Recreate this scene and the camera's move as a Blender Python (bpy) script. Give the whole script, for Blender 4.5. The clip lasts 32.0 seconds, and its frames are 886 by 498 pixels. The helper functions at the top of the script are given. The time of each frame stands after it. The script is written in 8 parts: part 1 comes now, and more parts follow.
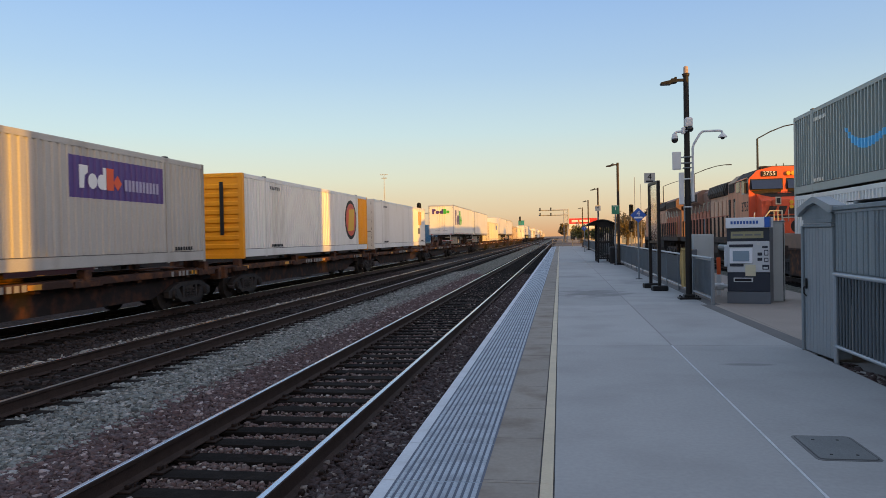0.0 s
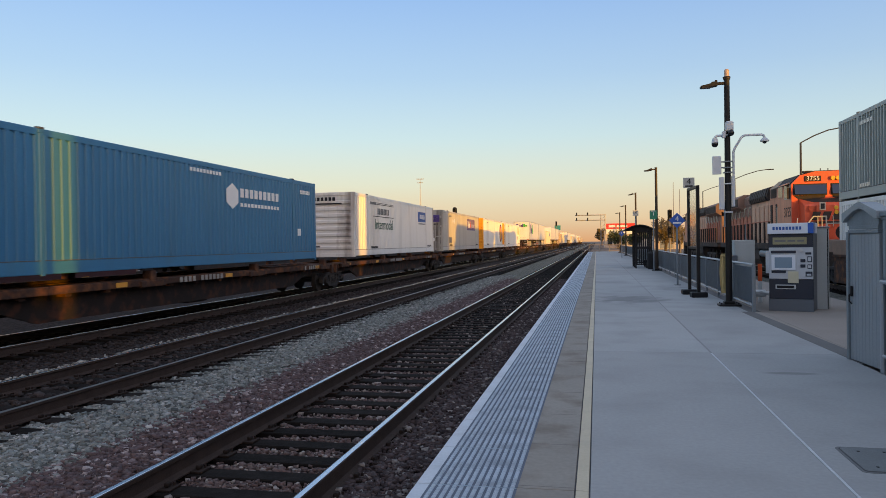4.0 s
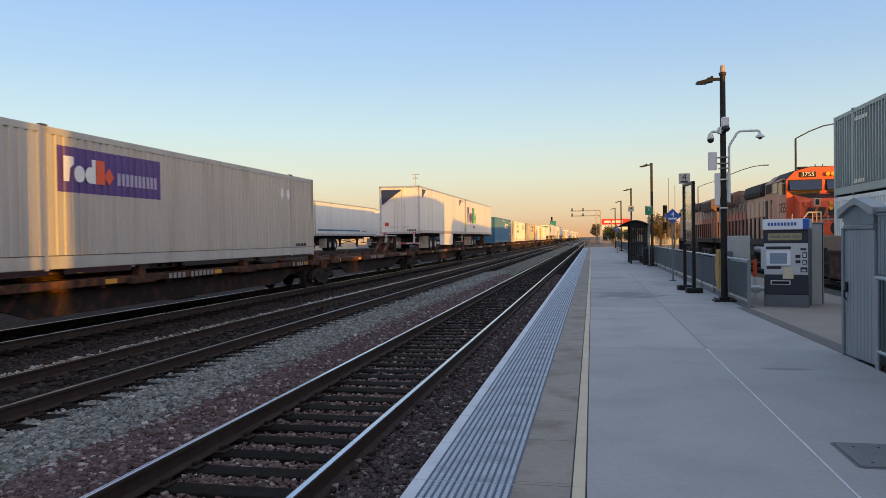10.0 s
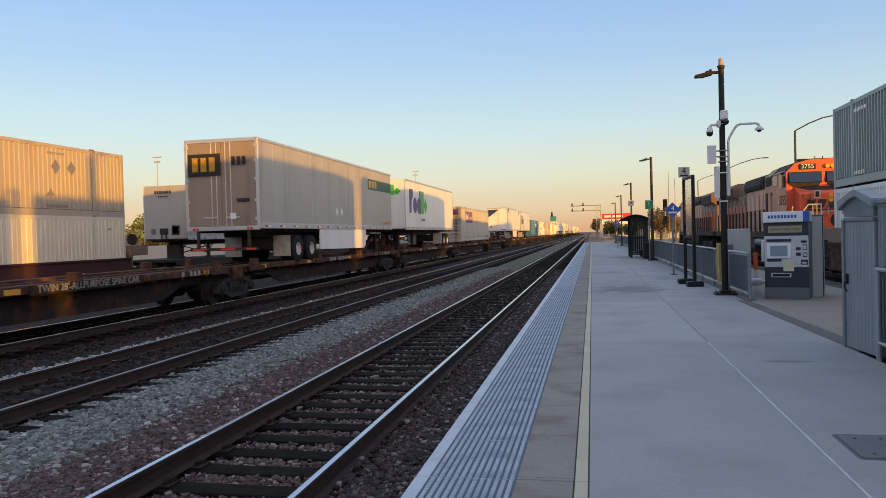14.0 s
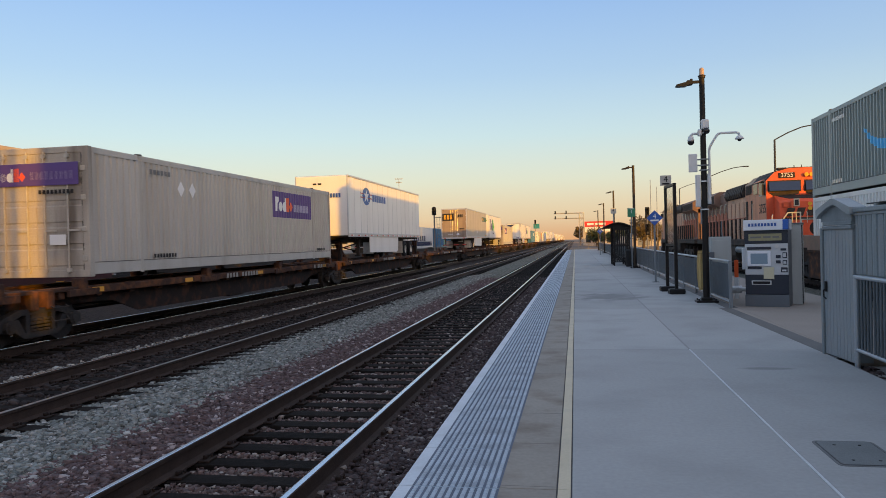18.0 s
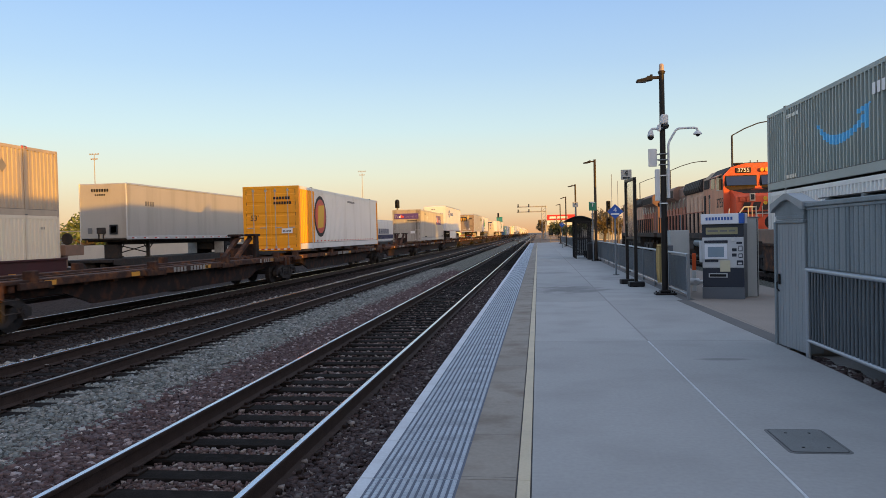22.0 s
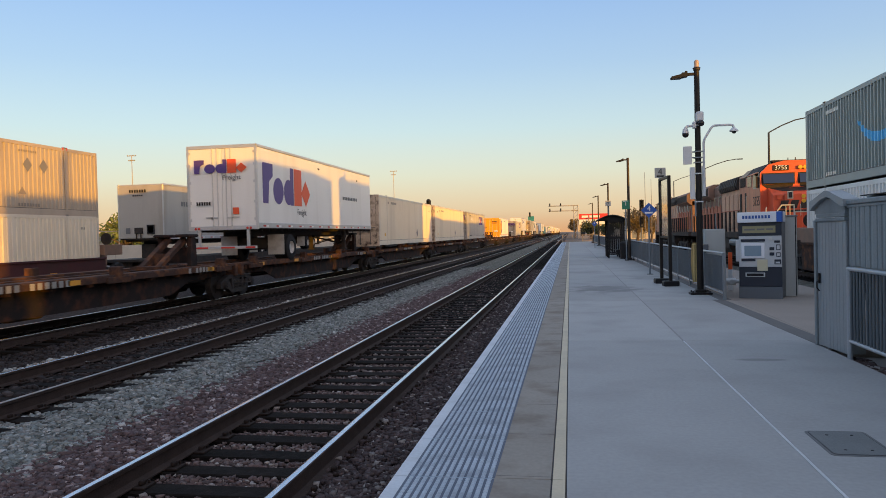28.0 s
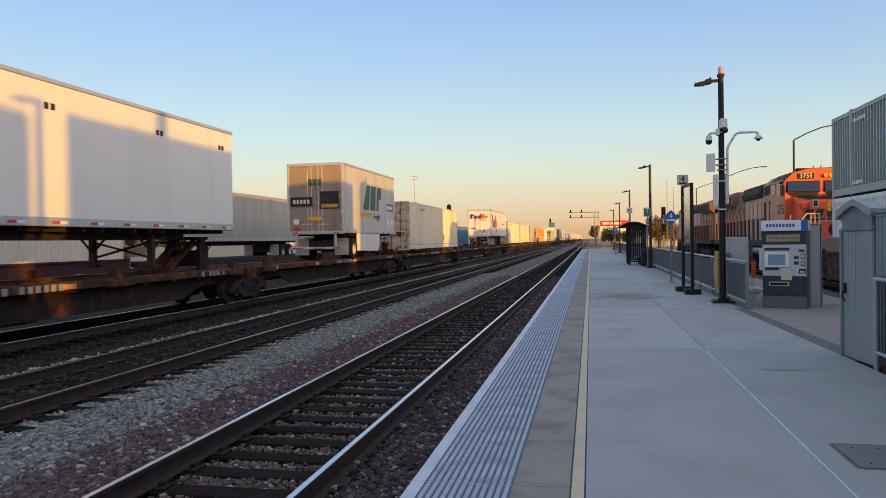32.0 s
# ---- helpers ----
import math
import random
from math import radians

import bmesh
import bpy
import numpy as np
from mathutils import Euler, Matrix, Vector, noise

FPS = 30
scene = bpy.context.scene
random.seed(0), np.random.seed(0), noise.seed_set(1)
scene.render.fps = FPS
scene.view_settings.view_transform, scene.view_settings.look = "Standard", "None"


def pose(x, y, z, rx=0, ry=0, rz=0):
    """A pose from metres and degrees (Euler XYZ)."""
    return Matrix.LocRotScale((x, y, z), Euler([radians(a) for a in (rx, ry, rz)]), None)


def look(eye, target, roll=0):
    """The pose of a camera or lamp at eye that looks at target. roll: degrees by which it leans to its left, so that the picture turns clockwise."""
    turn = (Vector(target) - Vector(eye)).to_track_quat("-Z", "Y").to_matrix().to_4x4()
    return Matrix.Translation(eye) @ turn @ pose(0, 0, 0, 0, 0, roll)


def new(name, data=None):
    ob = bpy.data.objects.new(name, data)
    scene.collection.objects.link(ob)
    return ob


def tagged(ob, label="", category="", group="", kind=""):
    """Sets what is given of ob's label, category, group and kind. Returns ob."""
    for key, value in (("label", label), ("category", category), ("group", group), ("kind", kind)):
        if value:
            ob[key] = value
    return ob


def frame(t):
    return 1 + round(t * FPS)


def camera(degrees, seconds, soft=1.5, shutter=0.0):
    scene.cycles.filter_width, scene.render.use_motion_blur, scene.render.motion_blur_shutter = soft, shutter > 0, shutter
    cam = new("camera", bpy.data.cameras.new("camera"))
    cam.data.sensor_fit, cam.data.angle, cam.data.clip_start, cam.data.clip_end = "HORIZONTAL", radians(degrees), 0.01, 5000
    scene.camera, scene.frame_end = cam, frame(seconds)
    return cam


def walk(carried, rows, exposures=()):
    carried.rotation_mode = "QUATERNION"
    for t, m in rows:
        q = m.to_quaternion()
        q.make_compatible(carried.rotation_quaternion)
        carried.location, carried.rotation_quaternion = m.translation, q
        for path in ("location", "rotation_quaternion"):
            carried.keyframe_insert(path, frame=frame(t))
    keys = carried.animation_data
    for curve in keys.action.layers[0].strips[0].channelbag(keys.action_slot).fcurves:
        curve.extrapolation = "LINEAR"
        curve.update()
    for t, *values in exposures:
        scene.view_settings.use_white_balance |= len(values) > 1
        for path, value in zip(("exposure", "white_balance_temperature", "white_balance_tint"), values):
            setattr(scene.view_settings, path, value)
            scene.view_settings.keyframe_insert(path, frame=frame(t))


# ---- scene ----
cam = camera(62.31, 32.0, soft=0.8, shutter=0.12)
EYE = 1.65
PATH = [
    (0, pose(0.000, -0.000, EYE - 0.000, 89.16, 1.14, 9.05)),
    (0.5, pose(0.004, -0.000, EYE - 0.002, 88.96, 1.12, 9.99)),
    (1, pose(0.007, -0.000, EYE - 0.000, 89.29, 0.96, 10.11)),
    (1.5, pose(0.008, -0.001, EYE - 0.003, 89.88, 1.10, 10.33)),
    (2, pose(0.003, 0.000, EYE - 0.002, 89.42, 1.02, 11.26)),
    (2.5, pose(-0.001, 0.001, EYE - 0.001, 89.26, 0.81, 12.10)),
    (3, pose(-0.003, -0.000, EYE - 0.004, 88.66, 0.92, 12.54)),
    (3.5, pose(-0.001, -0.001, EYE - 0.004, 89.26, 0.93, 11.63)),
    (5.5, pose(-0.009, 0.001, EYE + 0.000, 89.75, 0.44, 12.87)),
    (6, pose(-0.014, 0.001, EYE - 0.001, 89.31, 0.48, 12.37)),
    (6.5, pose(-0.017, -0.000, EYE - 0.001, 89.18, 0.89, 13.22)),
    (7, pose(-0.019, -0.003, EYE - 0.005, 88.71, 0.83, 15.70)),
    (7.5, pose(-0.019, -0.004, EYE - 0.006, 88.60, 0.61, 13.94)),
    (8, pose(-0.020, -0.004, EYE - 0.006, 89.15, 0.21, 12.73)),
    (8.5, pose(-0.021, -0.002, EYE - 0.005, 88.93, 0.07, 12.88)),
    (9, pose(-0.019, 0.001, EYE - 0.001, 88.68, 0.59, 12.73)),
    (9.5, pose(-0.015, 0.002, EYE + 0.001, 88.85, 0.53, 11.63)),
    (10, pose(-0.012, 0.004, EYE + 0.002, 89.20, 0.81, 11.48)),
    (10.5, pose(-0.009, 0.004, EYE + 0.002, 88.85, 0.65, 11.54)),
    (11, pose(-0.008, 0.003, EYE + 0.000, 88.67, 0.86, 10.97)),
    (11.5, pose(-0.008, 0.003, EYE + 0.005, 89.24, 0.81, 11.21)),
    (12, pose(-0.006, 0.001, EYE + 0.003, 90.05, 1.04, 11.02)),
    (12.5, pose(-0.001, -0.002, EYE + 0.002, 89.63, 0.91, 11.18)),
    (13, pose(0.001, -0.002, EYE + 0.003, 89.55, 2.23, 10.53)),
    (13.5, pose(-0.002, -0.002, EYE + 0.002, 89.17, 2.06, 11.19)),
    (14, pose(-0.007, -0.000, EYE + 0.004, 88.94, 1.52, 11.51)),
    (14.5, pose(-0.007, -0.001, EYE + 0.003, 89.01, 1.76, 11.25)),
    (15, pose(-0.012, 0.000, EYE + 0.004, 89.28, 1.43, 12.38)),
    (15.5, pose(-0.015, 0.002, EYE + 0.006, 88.93, 1.44, 13.67)),
    (17.5, pose(-0.012, 0.005, EYE + 0.011, 89.56, 1.90, 12.68)),
    (18, pose(-0.003, 0.005, EYE + 0.008, 89.49, 1.47, 10.23)),
    (18.5, pose(0.001, 0.006, EYE + 0.011, 90.18, 1.62, 7.77)),
    (19, pose(0.005, 0.007, EYE + 0.012, 89.89, 1.61, 7.61)),
    (19.5, pose(0.021, 0.002, EYE + 0.006, 89.77, 2.10, 4.96)),
    (20, pose(0.024, 0.004, EYE + 0.009, 88.94, 2.01, 4.57)),
    (20.5, pose(0.024, 0.003, EYE + 0.004, 88.95, 1.99, 5.20)),
    (21, pose(0.019, 0.004, EYE + 0.006, 88.76, 2.02, 5.38)),
    (21.5, pose(0.014, 0.004, EYE + 0.006, 88.85, 1.53, 6.24)),
    (22, pose(0.011, 0.004, EYE + 0.006, 88.87, 1.34, 7.37)),
    (22.5, pose(0.007, 0.003, EYE + 0.006, 88.94, 1.46, 7.68)),
    (23, pose(0.004, -0.001, EYE + 0.000, 89.07, 1.68, 8.53)),
    (23.5, pose(0.003, -0.001, EYE - 0.000, 89.23, 1.46, 9.70)),
    (24, pose(0.003, -0.001, EYE + 0.001, 89.03, 1.46, 9.46)),
    (24.5, pose(0.003, -0.002, EYE + 0.001, 88.94, 1.56, 8.94)),
    (25, pose(0.003, -0.003, EYE - 0.000, 88.88, 1.80, 8.46)),
    (25.5, pose(0.001, -0.002, EYE + 0.001, 89.11, 1.77, 8.21)),
    (26, pose(-0.003, -0.001, EYE - 0.001, 88.55, 1.42, 8.59)),
    (26.5, pose(-0.008, 0.000, EYE - 0.001, 88.54, 0.92, 9.81)),
    (28.5, pose(-0.009, 0.001, EYE - 0.001, 88.93, 1.49, 9.76)),
    (29, pose(-0.011, 0.003, EYE + 0.000, 88.65, 1.06, 10.17)),
    (29.5, pose(-0.013, 0.004, EYE + 0.000, 88.59, 1.04, 10.26)),
    (30, pose(-0.013, 0.004, EYE - 0.003, 88.58, 0.86, 10.69)),
    (30.5, pose(-0.013, 0.003, EYE - 0.007, 88.34, 0.56, 11.04)),
    (31, pose(-0.013, 0.003, EYE - 0.006, 88.42, 0.40, 11.66)),
    (31.5, pose(-0.013, 0.005, EYE - 0.003, 88.81, 0.63, 10.90)),
    (32, pose(-0.013, 0.004, EYE - 0.002, 89.33, 0.84, 11.37)),
]
walk(cam, PATH, [(0, -0.05), (1, 0.0), (3.5, 0.0), (7, -0.01), (8, 0.04), (12, 0.01), (13, 0.11), (14, 0.02), (19, -0.02), (20, -0.06), (21, 0.12), (22, 0.10), (24, 0.02), (26, -0.04), (29, 0.03), (31, 0.06), (32, 0.02)])

# ---- world, sun, exposure ----
SUN_TO = Vector((1.0, -1.065, 0.0765)).normalized()   # towards the low evening sun, behind and to the right
world = bpy.data.worlds.new("evening_sky")
scene.world = world
world.use_nodes = True
wn, wl = world.node_tree.nodes, world.node_tree.links
wn.clear()
sky = wn.new("ShaderNodeTexSky")
sky.sky_type = "NISHITA"
sky.sun_disc = False
sky.sun_elevation = radians(3.1)
sky.sun_rotation = math.atan2(SUN_TO.x, SUN_TO.y)
sky.air_density, sky.dust_density, sky.ozone_density = 1.0, 3.0, 1.6
tco = wn.new("ShaderNodeTexCoord")
sep = wn.new("ShaderNodeSeparateXYZ")
wl.new(tco.outputs["Generated"], sep.inputs[0])
ramp = wn.new("ShaderNodeValToRGB")
wl.new(sep.outputs["Z"], ramp.inputs[0])
stops = [(0.0, (0.80, 0.42, 0.20)), (0.03, (0.80, 0.61, 0.39)), (0.08, (0.67, 0.68, 0.57)), (0.14, (0.50, 0.63, 0.69)),
         (0.22, (0.345, 0.49, 0.70)), (0.32, (0.235, 0.385, 0.70)), (0.5, (0.42, 0.53, 0.77)), (1.0, (0.48, 0.545, 0.69))]
el = ramp.color_ramp.elements
el[0].position, el[0].color = stops[0][0], (*stops[0][1], 1)
el[1].position, el[1].color = stops[-1][0], (*stops[-1][1], 1)
for p, c in stops[1:-1]:
    e = el.new(p)
    e.color = (*c, 1)
bg_sky, bg_glow, add = wn.new("ShaderNodeBackground"), wn.new("ShaderNodeBackground"), wn.new("ShaderNodeAddShader")
wl.new(sky.outputs[0], bg_sky.inputs[0])
bg_sky.inputs[1].default_value = 0.15
wl.new(ramp.outputs[0], bg_glow.inputs[0])
bg_glow.inputs[1].default_value = 0.92
wl.new(bg_sky.outputs[0], add.inputs[0])
wl.new(bg_glow.outputs[0], add.inputs[1])
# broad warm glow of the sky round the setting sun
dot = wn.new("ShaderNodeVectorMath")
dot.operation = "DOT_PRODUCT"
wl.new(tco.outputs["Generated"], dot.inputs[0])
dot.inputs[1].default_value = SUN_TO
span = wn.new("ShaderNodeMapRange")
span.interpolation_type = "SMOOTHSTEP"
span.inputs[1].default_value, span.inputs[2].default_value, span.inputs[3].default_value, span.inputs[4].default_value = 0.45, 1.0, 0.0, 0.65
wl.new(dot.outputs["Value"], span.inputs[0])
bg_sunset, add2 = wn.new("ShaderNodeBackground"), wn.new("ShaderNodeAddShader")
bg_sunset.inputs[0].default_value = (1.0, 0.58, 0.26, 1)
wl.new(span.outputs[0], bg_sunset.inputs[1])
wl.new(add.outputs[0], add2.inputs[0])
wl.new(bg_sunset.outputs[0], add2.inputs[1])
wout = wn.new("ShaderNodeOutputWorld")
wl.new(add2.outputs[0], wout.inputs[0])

sun = new("sun", bpy.data.lights.new("sun", "SUN"))
sun.data.energy, sun.data.angle, sun.data.color = 4.8, radians(0.5), (1.0, 0.455, 0.0)
sun.matrix_world = look((60, -60, 20), Vector((60, -60, 20)) - SUN_TO)
scene.view_settings.exposure = 0.0

# ---- materials ----
MATS = {}


def mat(name, color, rough=0.6, metal=0.0, var=0.12, scale=3.0, fine=40.0, bump=0.15, dirt=None, dirt_amount=0.35, emit=0.0, island=0.0, coat=0.0, streak=False):
    """A painted, mineral or metal surface: two scales of colour change, optional dirt or rust, fine relief."""
    if name in MATS:
        return MATS[name]
    m = bpy.data.materials.new(name)
    m.use_nodes = True
    n, l = m.node_tree.nodes, m.node_tree.links
    b = n["Principled BSDF"]
    tc = n.new("ShaderNodeTexCoord")
    big, small = n.new("ShaderNodeTexNoise"), n.new("ShaderNodeTexNoise")
    big.inputs["Scale"].default_value, small.inputs["Scale"].default_value = scale, fine
    big.inputs["Detail"].default_value, small.inputs["Detail"].default_value = 5, 3
    src = tc.outputs["Object"]
    if streak:
        mp = n.new("ShaderNodeMapping")
        mp.inputs["Scale"].default_value = (1.0, 1.0, 0.12)
        l.new(src, mp.inputs[0])
        l.new(mp.outputs[0], big.inputs["Vector"])
    else:
        l.new(src, big.inputs["Vector"])
    l.new(src, small.inputs["Vector"])
    mix = n.new("ShaderNodeMath")
    mix.operation = "ADD"
    l.new(big.outputs[0], mix.inputs[0])
    l.new(small.outputs[0], mix.inputs[1])
    rng = n.new("ShaderNodeMapRange")
    rng.inputs[1].default_value, rng.inputs[2].default_value = 0.6, 1.4
    rng.inputs[3].default_value, rng.inputs[4].default_value = 1 - var, 1 + var
    l.new(mix.outputs[0], rng.inputs[0])
    val = rng.outputs[0]
    if island:
        info, isl = n.new("ShaderNodeObjectInfo"), n.new("ShaderNodeNewGeometry")
        a = n.new("ShaderNodeMath")
        a.operation = "ADD"
        l.new(info.outputs["Random"], a.inputs[0])
        l.new(isl.outputs["Random Per Island"], a.inputs[1])
        fr = n.new("ShaderNodeMath")
        fr.operation = "FRACT"
        l.new(a.outputs[0], fr.inputs[0])
        r2 = n.new("ShaderNodeMapRange")
        r2.inputs[3].default_value, r2.inputs[4].default_value = 1 - island, 1 + island
        l.new(fr.outputs[0], r2.inputs[0])
        mu = n.new("ShaderNodeMath")
        mu.operation = "MULTIPLY"
        l.new(val, mu.inputs[0])
        l.new(r2.outputs[0], mu.inputs[1])
        val = mu.outputs[0]
    sc = n.new("ShaderNodeVectorMath")
    sc.operation = "SCALE"
    sc.inputs[0].default_value = color
    l.new(val, sc.inputs["Scale"])
    col = sc.outputs[0]
    if dirt:
        dn = n.new("ShaderNodeTexNoise")
        dn.inputs["Scale"].default_value, dn.inputs["Detail"].default_value = scale * 2.3, 6
        if streak:
            l.new(mp.outputs[0], dn.inputs["Vector"])
        else:
            l.new(src, dn.inputs["Vector"])
        dr = n.new("ShaderNodeMapRange")
        dr.inputs[1].default_value, dr.inputs[2].default_value = 0.48, 0.72
        dr.inputs[3].default_value, dr.inputs[4].default_value = 0.0, dirt_amount
        l.new(dn.outputs[0], dr.inputs[0])
        mx = n.new("ShaderNodeMix")
        mx.data_type = "RGBA"
        l.new(dr.outputs[0], mx.inputs[0])
        l.new(col, mx.inputs[6])
        mx.inputs[7].default_value = (*dirt, 1)
        col = mx.outputs[2]
    l.new(col, b.inputs["Base Color"])
    b.inputs["Roughness"].default_value, b.inputs["Metallic"].default_value = rough, metal
    if max(color) < 0.09 and rough > 0.4:
        b.inputs["Specular IOR Level"].default_value = 0.18
    b.inputs["Coat Weight"].default_value = coat
    if bump:
        bp = n.new("ShaderNodeBump")
        bp.inputs["Strength"].default_value, bp.inputs["Distance"].default_value = bump, 0.01
        l.new(small.outputs[0], bp.inputs["Height"])
        l.new(bp.outputs[0], b.inputs["Normal"])
    if emit:
        b.inputs["Emission Color"].default_value = (*color, 1)
        b.inputs["Emission Strength"].default_value = emit
    MATS[name] = m
    return m


def glass(name, color=(0.8, 0.85, 0.88), rough=0.05):
    m = bpy.data.materials.new(name)
    m.use_nodes = True
    b = m.node_tree.nodes["Principled BSDF"]
    b.inputs["Base Color"].default_value = (*color, 1)
    b.inputs["Roughness"].default_value, b.inputs["Transmission Weight"].default_value = rough, 1.0
    return m


# ---- mesh building ----
class Geo:
    """Gathers vertices and faces of one mesh."""

    def __init__(self):
        self.v, self.f = [], []

    def add(self, verts, faces):
        o = len(self.v)
        self.v += [tuple(p) for p in verts]
        self.f += [tuple(i + o for i in q) for q in faces]
        return self

    def box(self, x0, x1, y0, y1, z0, z1, c=0.0):
        if x1 < x0: x0, x1 = x1, x0
        if y1 < y0: y0, y1 = y1, y0
        if z1 < z0: z0, z1 = z1, z0
        c = min(c, (x1 - x0) * 0.45, (y1 - y0) * 0.45, (z1 - z0) * 0.45)
        if c <= 0:
            return self.add([(x0, y0, z0), (x1, y0, z0), (x1, y1, z0), (x0, y1, z0), (x0, y0, z1), (x1, y0, z1), (x1, y1, z1), (x0, y1, z1)],
                            [(0, 3, 2, 1), (4, 5, 6, 7), (0, 1, 5, 4), (1, 2, 6, 5), (2, 3, 7, 6), (3, 0, 4, 7)])
        # chamfered along the upright and the level edges of both caps
        def ring(z, k):
            a, b, d, e = x0 + k, x1 - k, y0 + k, y1 - k
            return [(a + c, d, z), (b - c, d, z), (b, d + c, z), (b, e - c, z), (b - c, e, z), (a + c, e, z), (a, e - c, z), (a, d + c, z)]
        v = ring(z0, c * 0.7) + ring(z0 + c, 0) + ring(z1 - c, 0) + ring(z1, c * 0.7)
        fs = [tuple(reversed(range(8))), tuple(range(24, 32))]
        for k in range(3):
            for i in range(8):
                j = (i + 1) % 8
                fs.append((k * 8 + i, k * 8 + j, k * 8 + 8 + j, k * 8 + 8 + i))
        return self.add(v, fs)

    def tube(self, p, q, r, n=10, r2=None, caps=True):
        p, q = Vector(p), Vector(q)
        d = (q - p).normalized()
        a = d.orthogonal().normalized()
        b = d.cross(a)
        r2 = r if r2 is None else r2
        v = [p + (a * math.cos(t) + b * math.sin(t)) * r for t in [2 * math.pi * i / n for i in range(n)]]
        v += [q + (a * math.cos(t) + b * math.sin(t)) * r2 for t in [2 * math.pi * i / n for i in range(n)]]
        fs = [(i, (i + 1) % n, n + (i + 1) % n, n + i) for i in range(n)]
        if caps:
            fs += [tuple(reversed(range(n))), tuple(range(n, 2 * n))]
        return self.add(v, fs)

    def path(self, pts, r, n=8):
        for p, q in zip(pts, pts[1:]):
            self.tube(p, q, r, n)
        for p in pts[1:-1]:
            self.ball(p, r * 1.02, n)
        return self

    def ball(self, c, r, n=10, squash=1.0, half=False):
        c = Vector(c)
        m = max(3, n // 2)
        v, fs = [], []
        for i in range(m + 1):
            ph = math.pi * (0.5 if half else 1.0) * i / m
            for j in range(n):
                th = 2 * math.pi * j / n
                v.append(c + Vector((r * math.sin(ph) * math.cos(th), r * math.sin(ph) * math.sin(th), r * math.cos(ph) * squash)))
        for i in range(m):
            for j in range(n):
                k = (j + 1) % n
                fs.append((i * n + j, (i + 1) * n + j, (i + 1) * n + k, i * n + k))
        return self.add(v, fs)

    def prism(self, prof, a0, a1, axis="y"):
        """prof: a closed outline, counter-clockwise, in the two other axes; run from a0 to a1 along axis."""
        n = len(prof)
        def at(p, a):
            return {"y": (p[0], a, p[1]), "x": (a, p[0], p[1]), "z": (p[0], p[1], a)}[axis]
        v = [at(p, a0) for p in prof] + [at(p, a1) for p in prof]
        fs = [(i, (i + 1) % n, n + (i + 1) % n, n + i) for i in range(n)] + [tuple(reversed(range(n))), tuple(range(n, 2 * n))]
        return self.add(v, fs)

    def mesh(self, name, smooth=False):
        me = bpy.data.meshes.new(name)
        me.from_pydata(self.v, [], self.f)
        bm = bmesh.new()
        bm.from_mesh(me)
        bmesh.ops.recalc_face_normals(bm, faces=bm.faces)
        bm.to_mesh(me)
        bm.free()
        if smooth:
            me.polygons.foreach_set("use_smooth", [True] * len(me.polygons))
            me.set_sharp_from_angle(angle=radians(40))
        return me


def G():
    return Geo()


def part(name, geo, material, parent=None, label="", at=None, smooth=False):
    me = geo.mesh(name, smooth) if isinstance(geo, Geo) else geo
    if material and not me.materials:
        me.materials.append(material)
    ob = new(name, me)
    if parent:
        ob.parent = parent
    if at is not None:
        ob.matrix_basis = at
    if label:
        tagged(ob, label)
    return ob


def thing(name, label, category, at=None, group="", kind=""):
    ob = new(name)
    ob.empty_display_size = 0.3
    if at is not None:
        ob.matrix_basis = at
    return tagged(ob, label, category, group, kind)


def text_mesh(body, size, depth=0.004, align="CENTER"):
    cu = bpy.data.curves.new("lettering", "FONT")
    cu.body, cu.size, cu.extrude, cu.align_x, cu.align_y = body, size, depth, align, "CENTER"
    cu.resolution_u = 3
    ob = bpy.data.objects.new("lettering", cu)
    me = bpy.data.meshes.new_from_object(ob)
    bpy.data.objects.remove(ob)
    bpy.data.curves.remove(cu)
    return me

# ---- setting: ground, tracks, platform ----
TOR = -0.20                       # top of the rails; the platform's top is 0
TRACKS = {"near": -2.93, "middle": -7.42, "freight": -11.83, "yard": -17.0, "siding": -22.9, "parked": 10.0}
M_rail = mat("rail_steel_rust", (0.052, 0.036, 0.030), 0.75, 0.2, 0.3, 6, 80, 0.3)
M_head = mat("polished_rail_head", (0.62, 0.63, 0.66), 0.22, 1.0, 0.08, 4, 90, 0.03)
M_headdull = mat("worn_rail_head", (0.30, 0.28, 0.27), 0.35, 1.0, 0.15, 4, 90, 0.05)
M_tie = mat("creosoted_timber", (0.014, 0.012, 0.011), 0.9, 0, 0.35, 5, 60, 0.6, dirt=(0.04, 0.034, 0.03), island=0.3)
M_tie.node_tree.nodes["Principled BSDF"].inputs["Specular IOR Level"].default_value = 0.06
M_plate = mat("rusty_tie_plate", (0.032, 0.022, 0.018), 0.8, 0.3, 0.3, 8, 60, 0.4)
M_conc = mat("platform_concrete", (0.349, 0.354, 0.35), 0.85, 0, 0.10, 0.45, 26, 0.10, dirt=(0.261, 0.262, 0.256), dirt_amount=0.5, island=0.07)


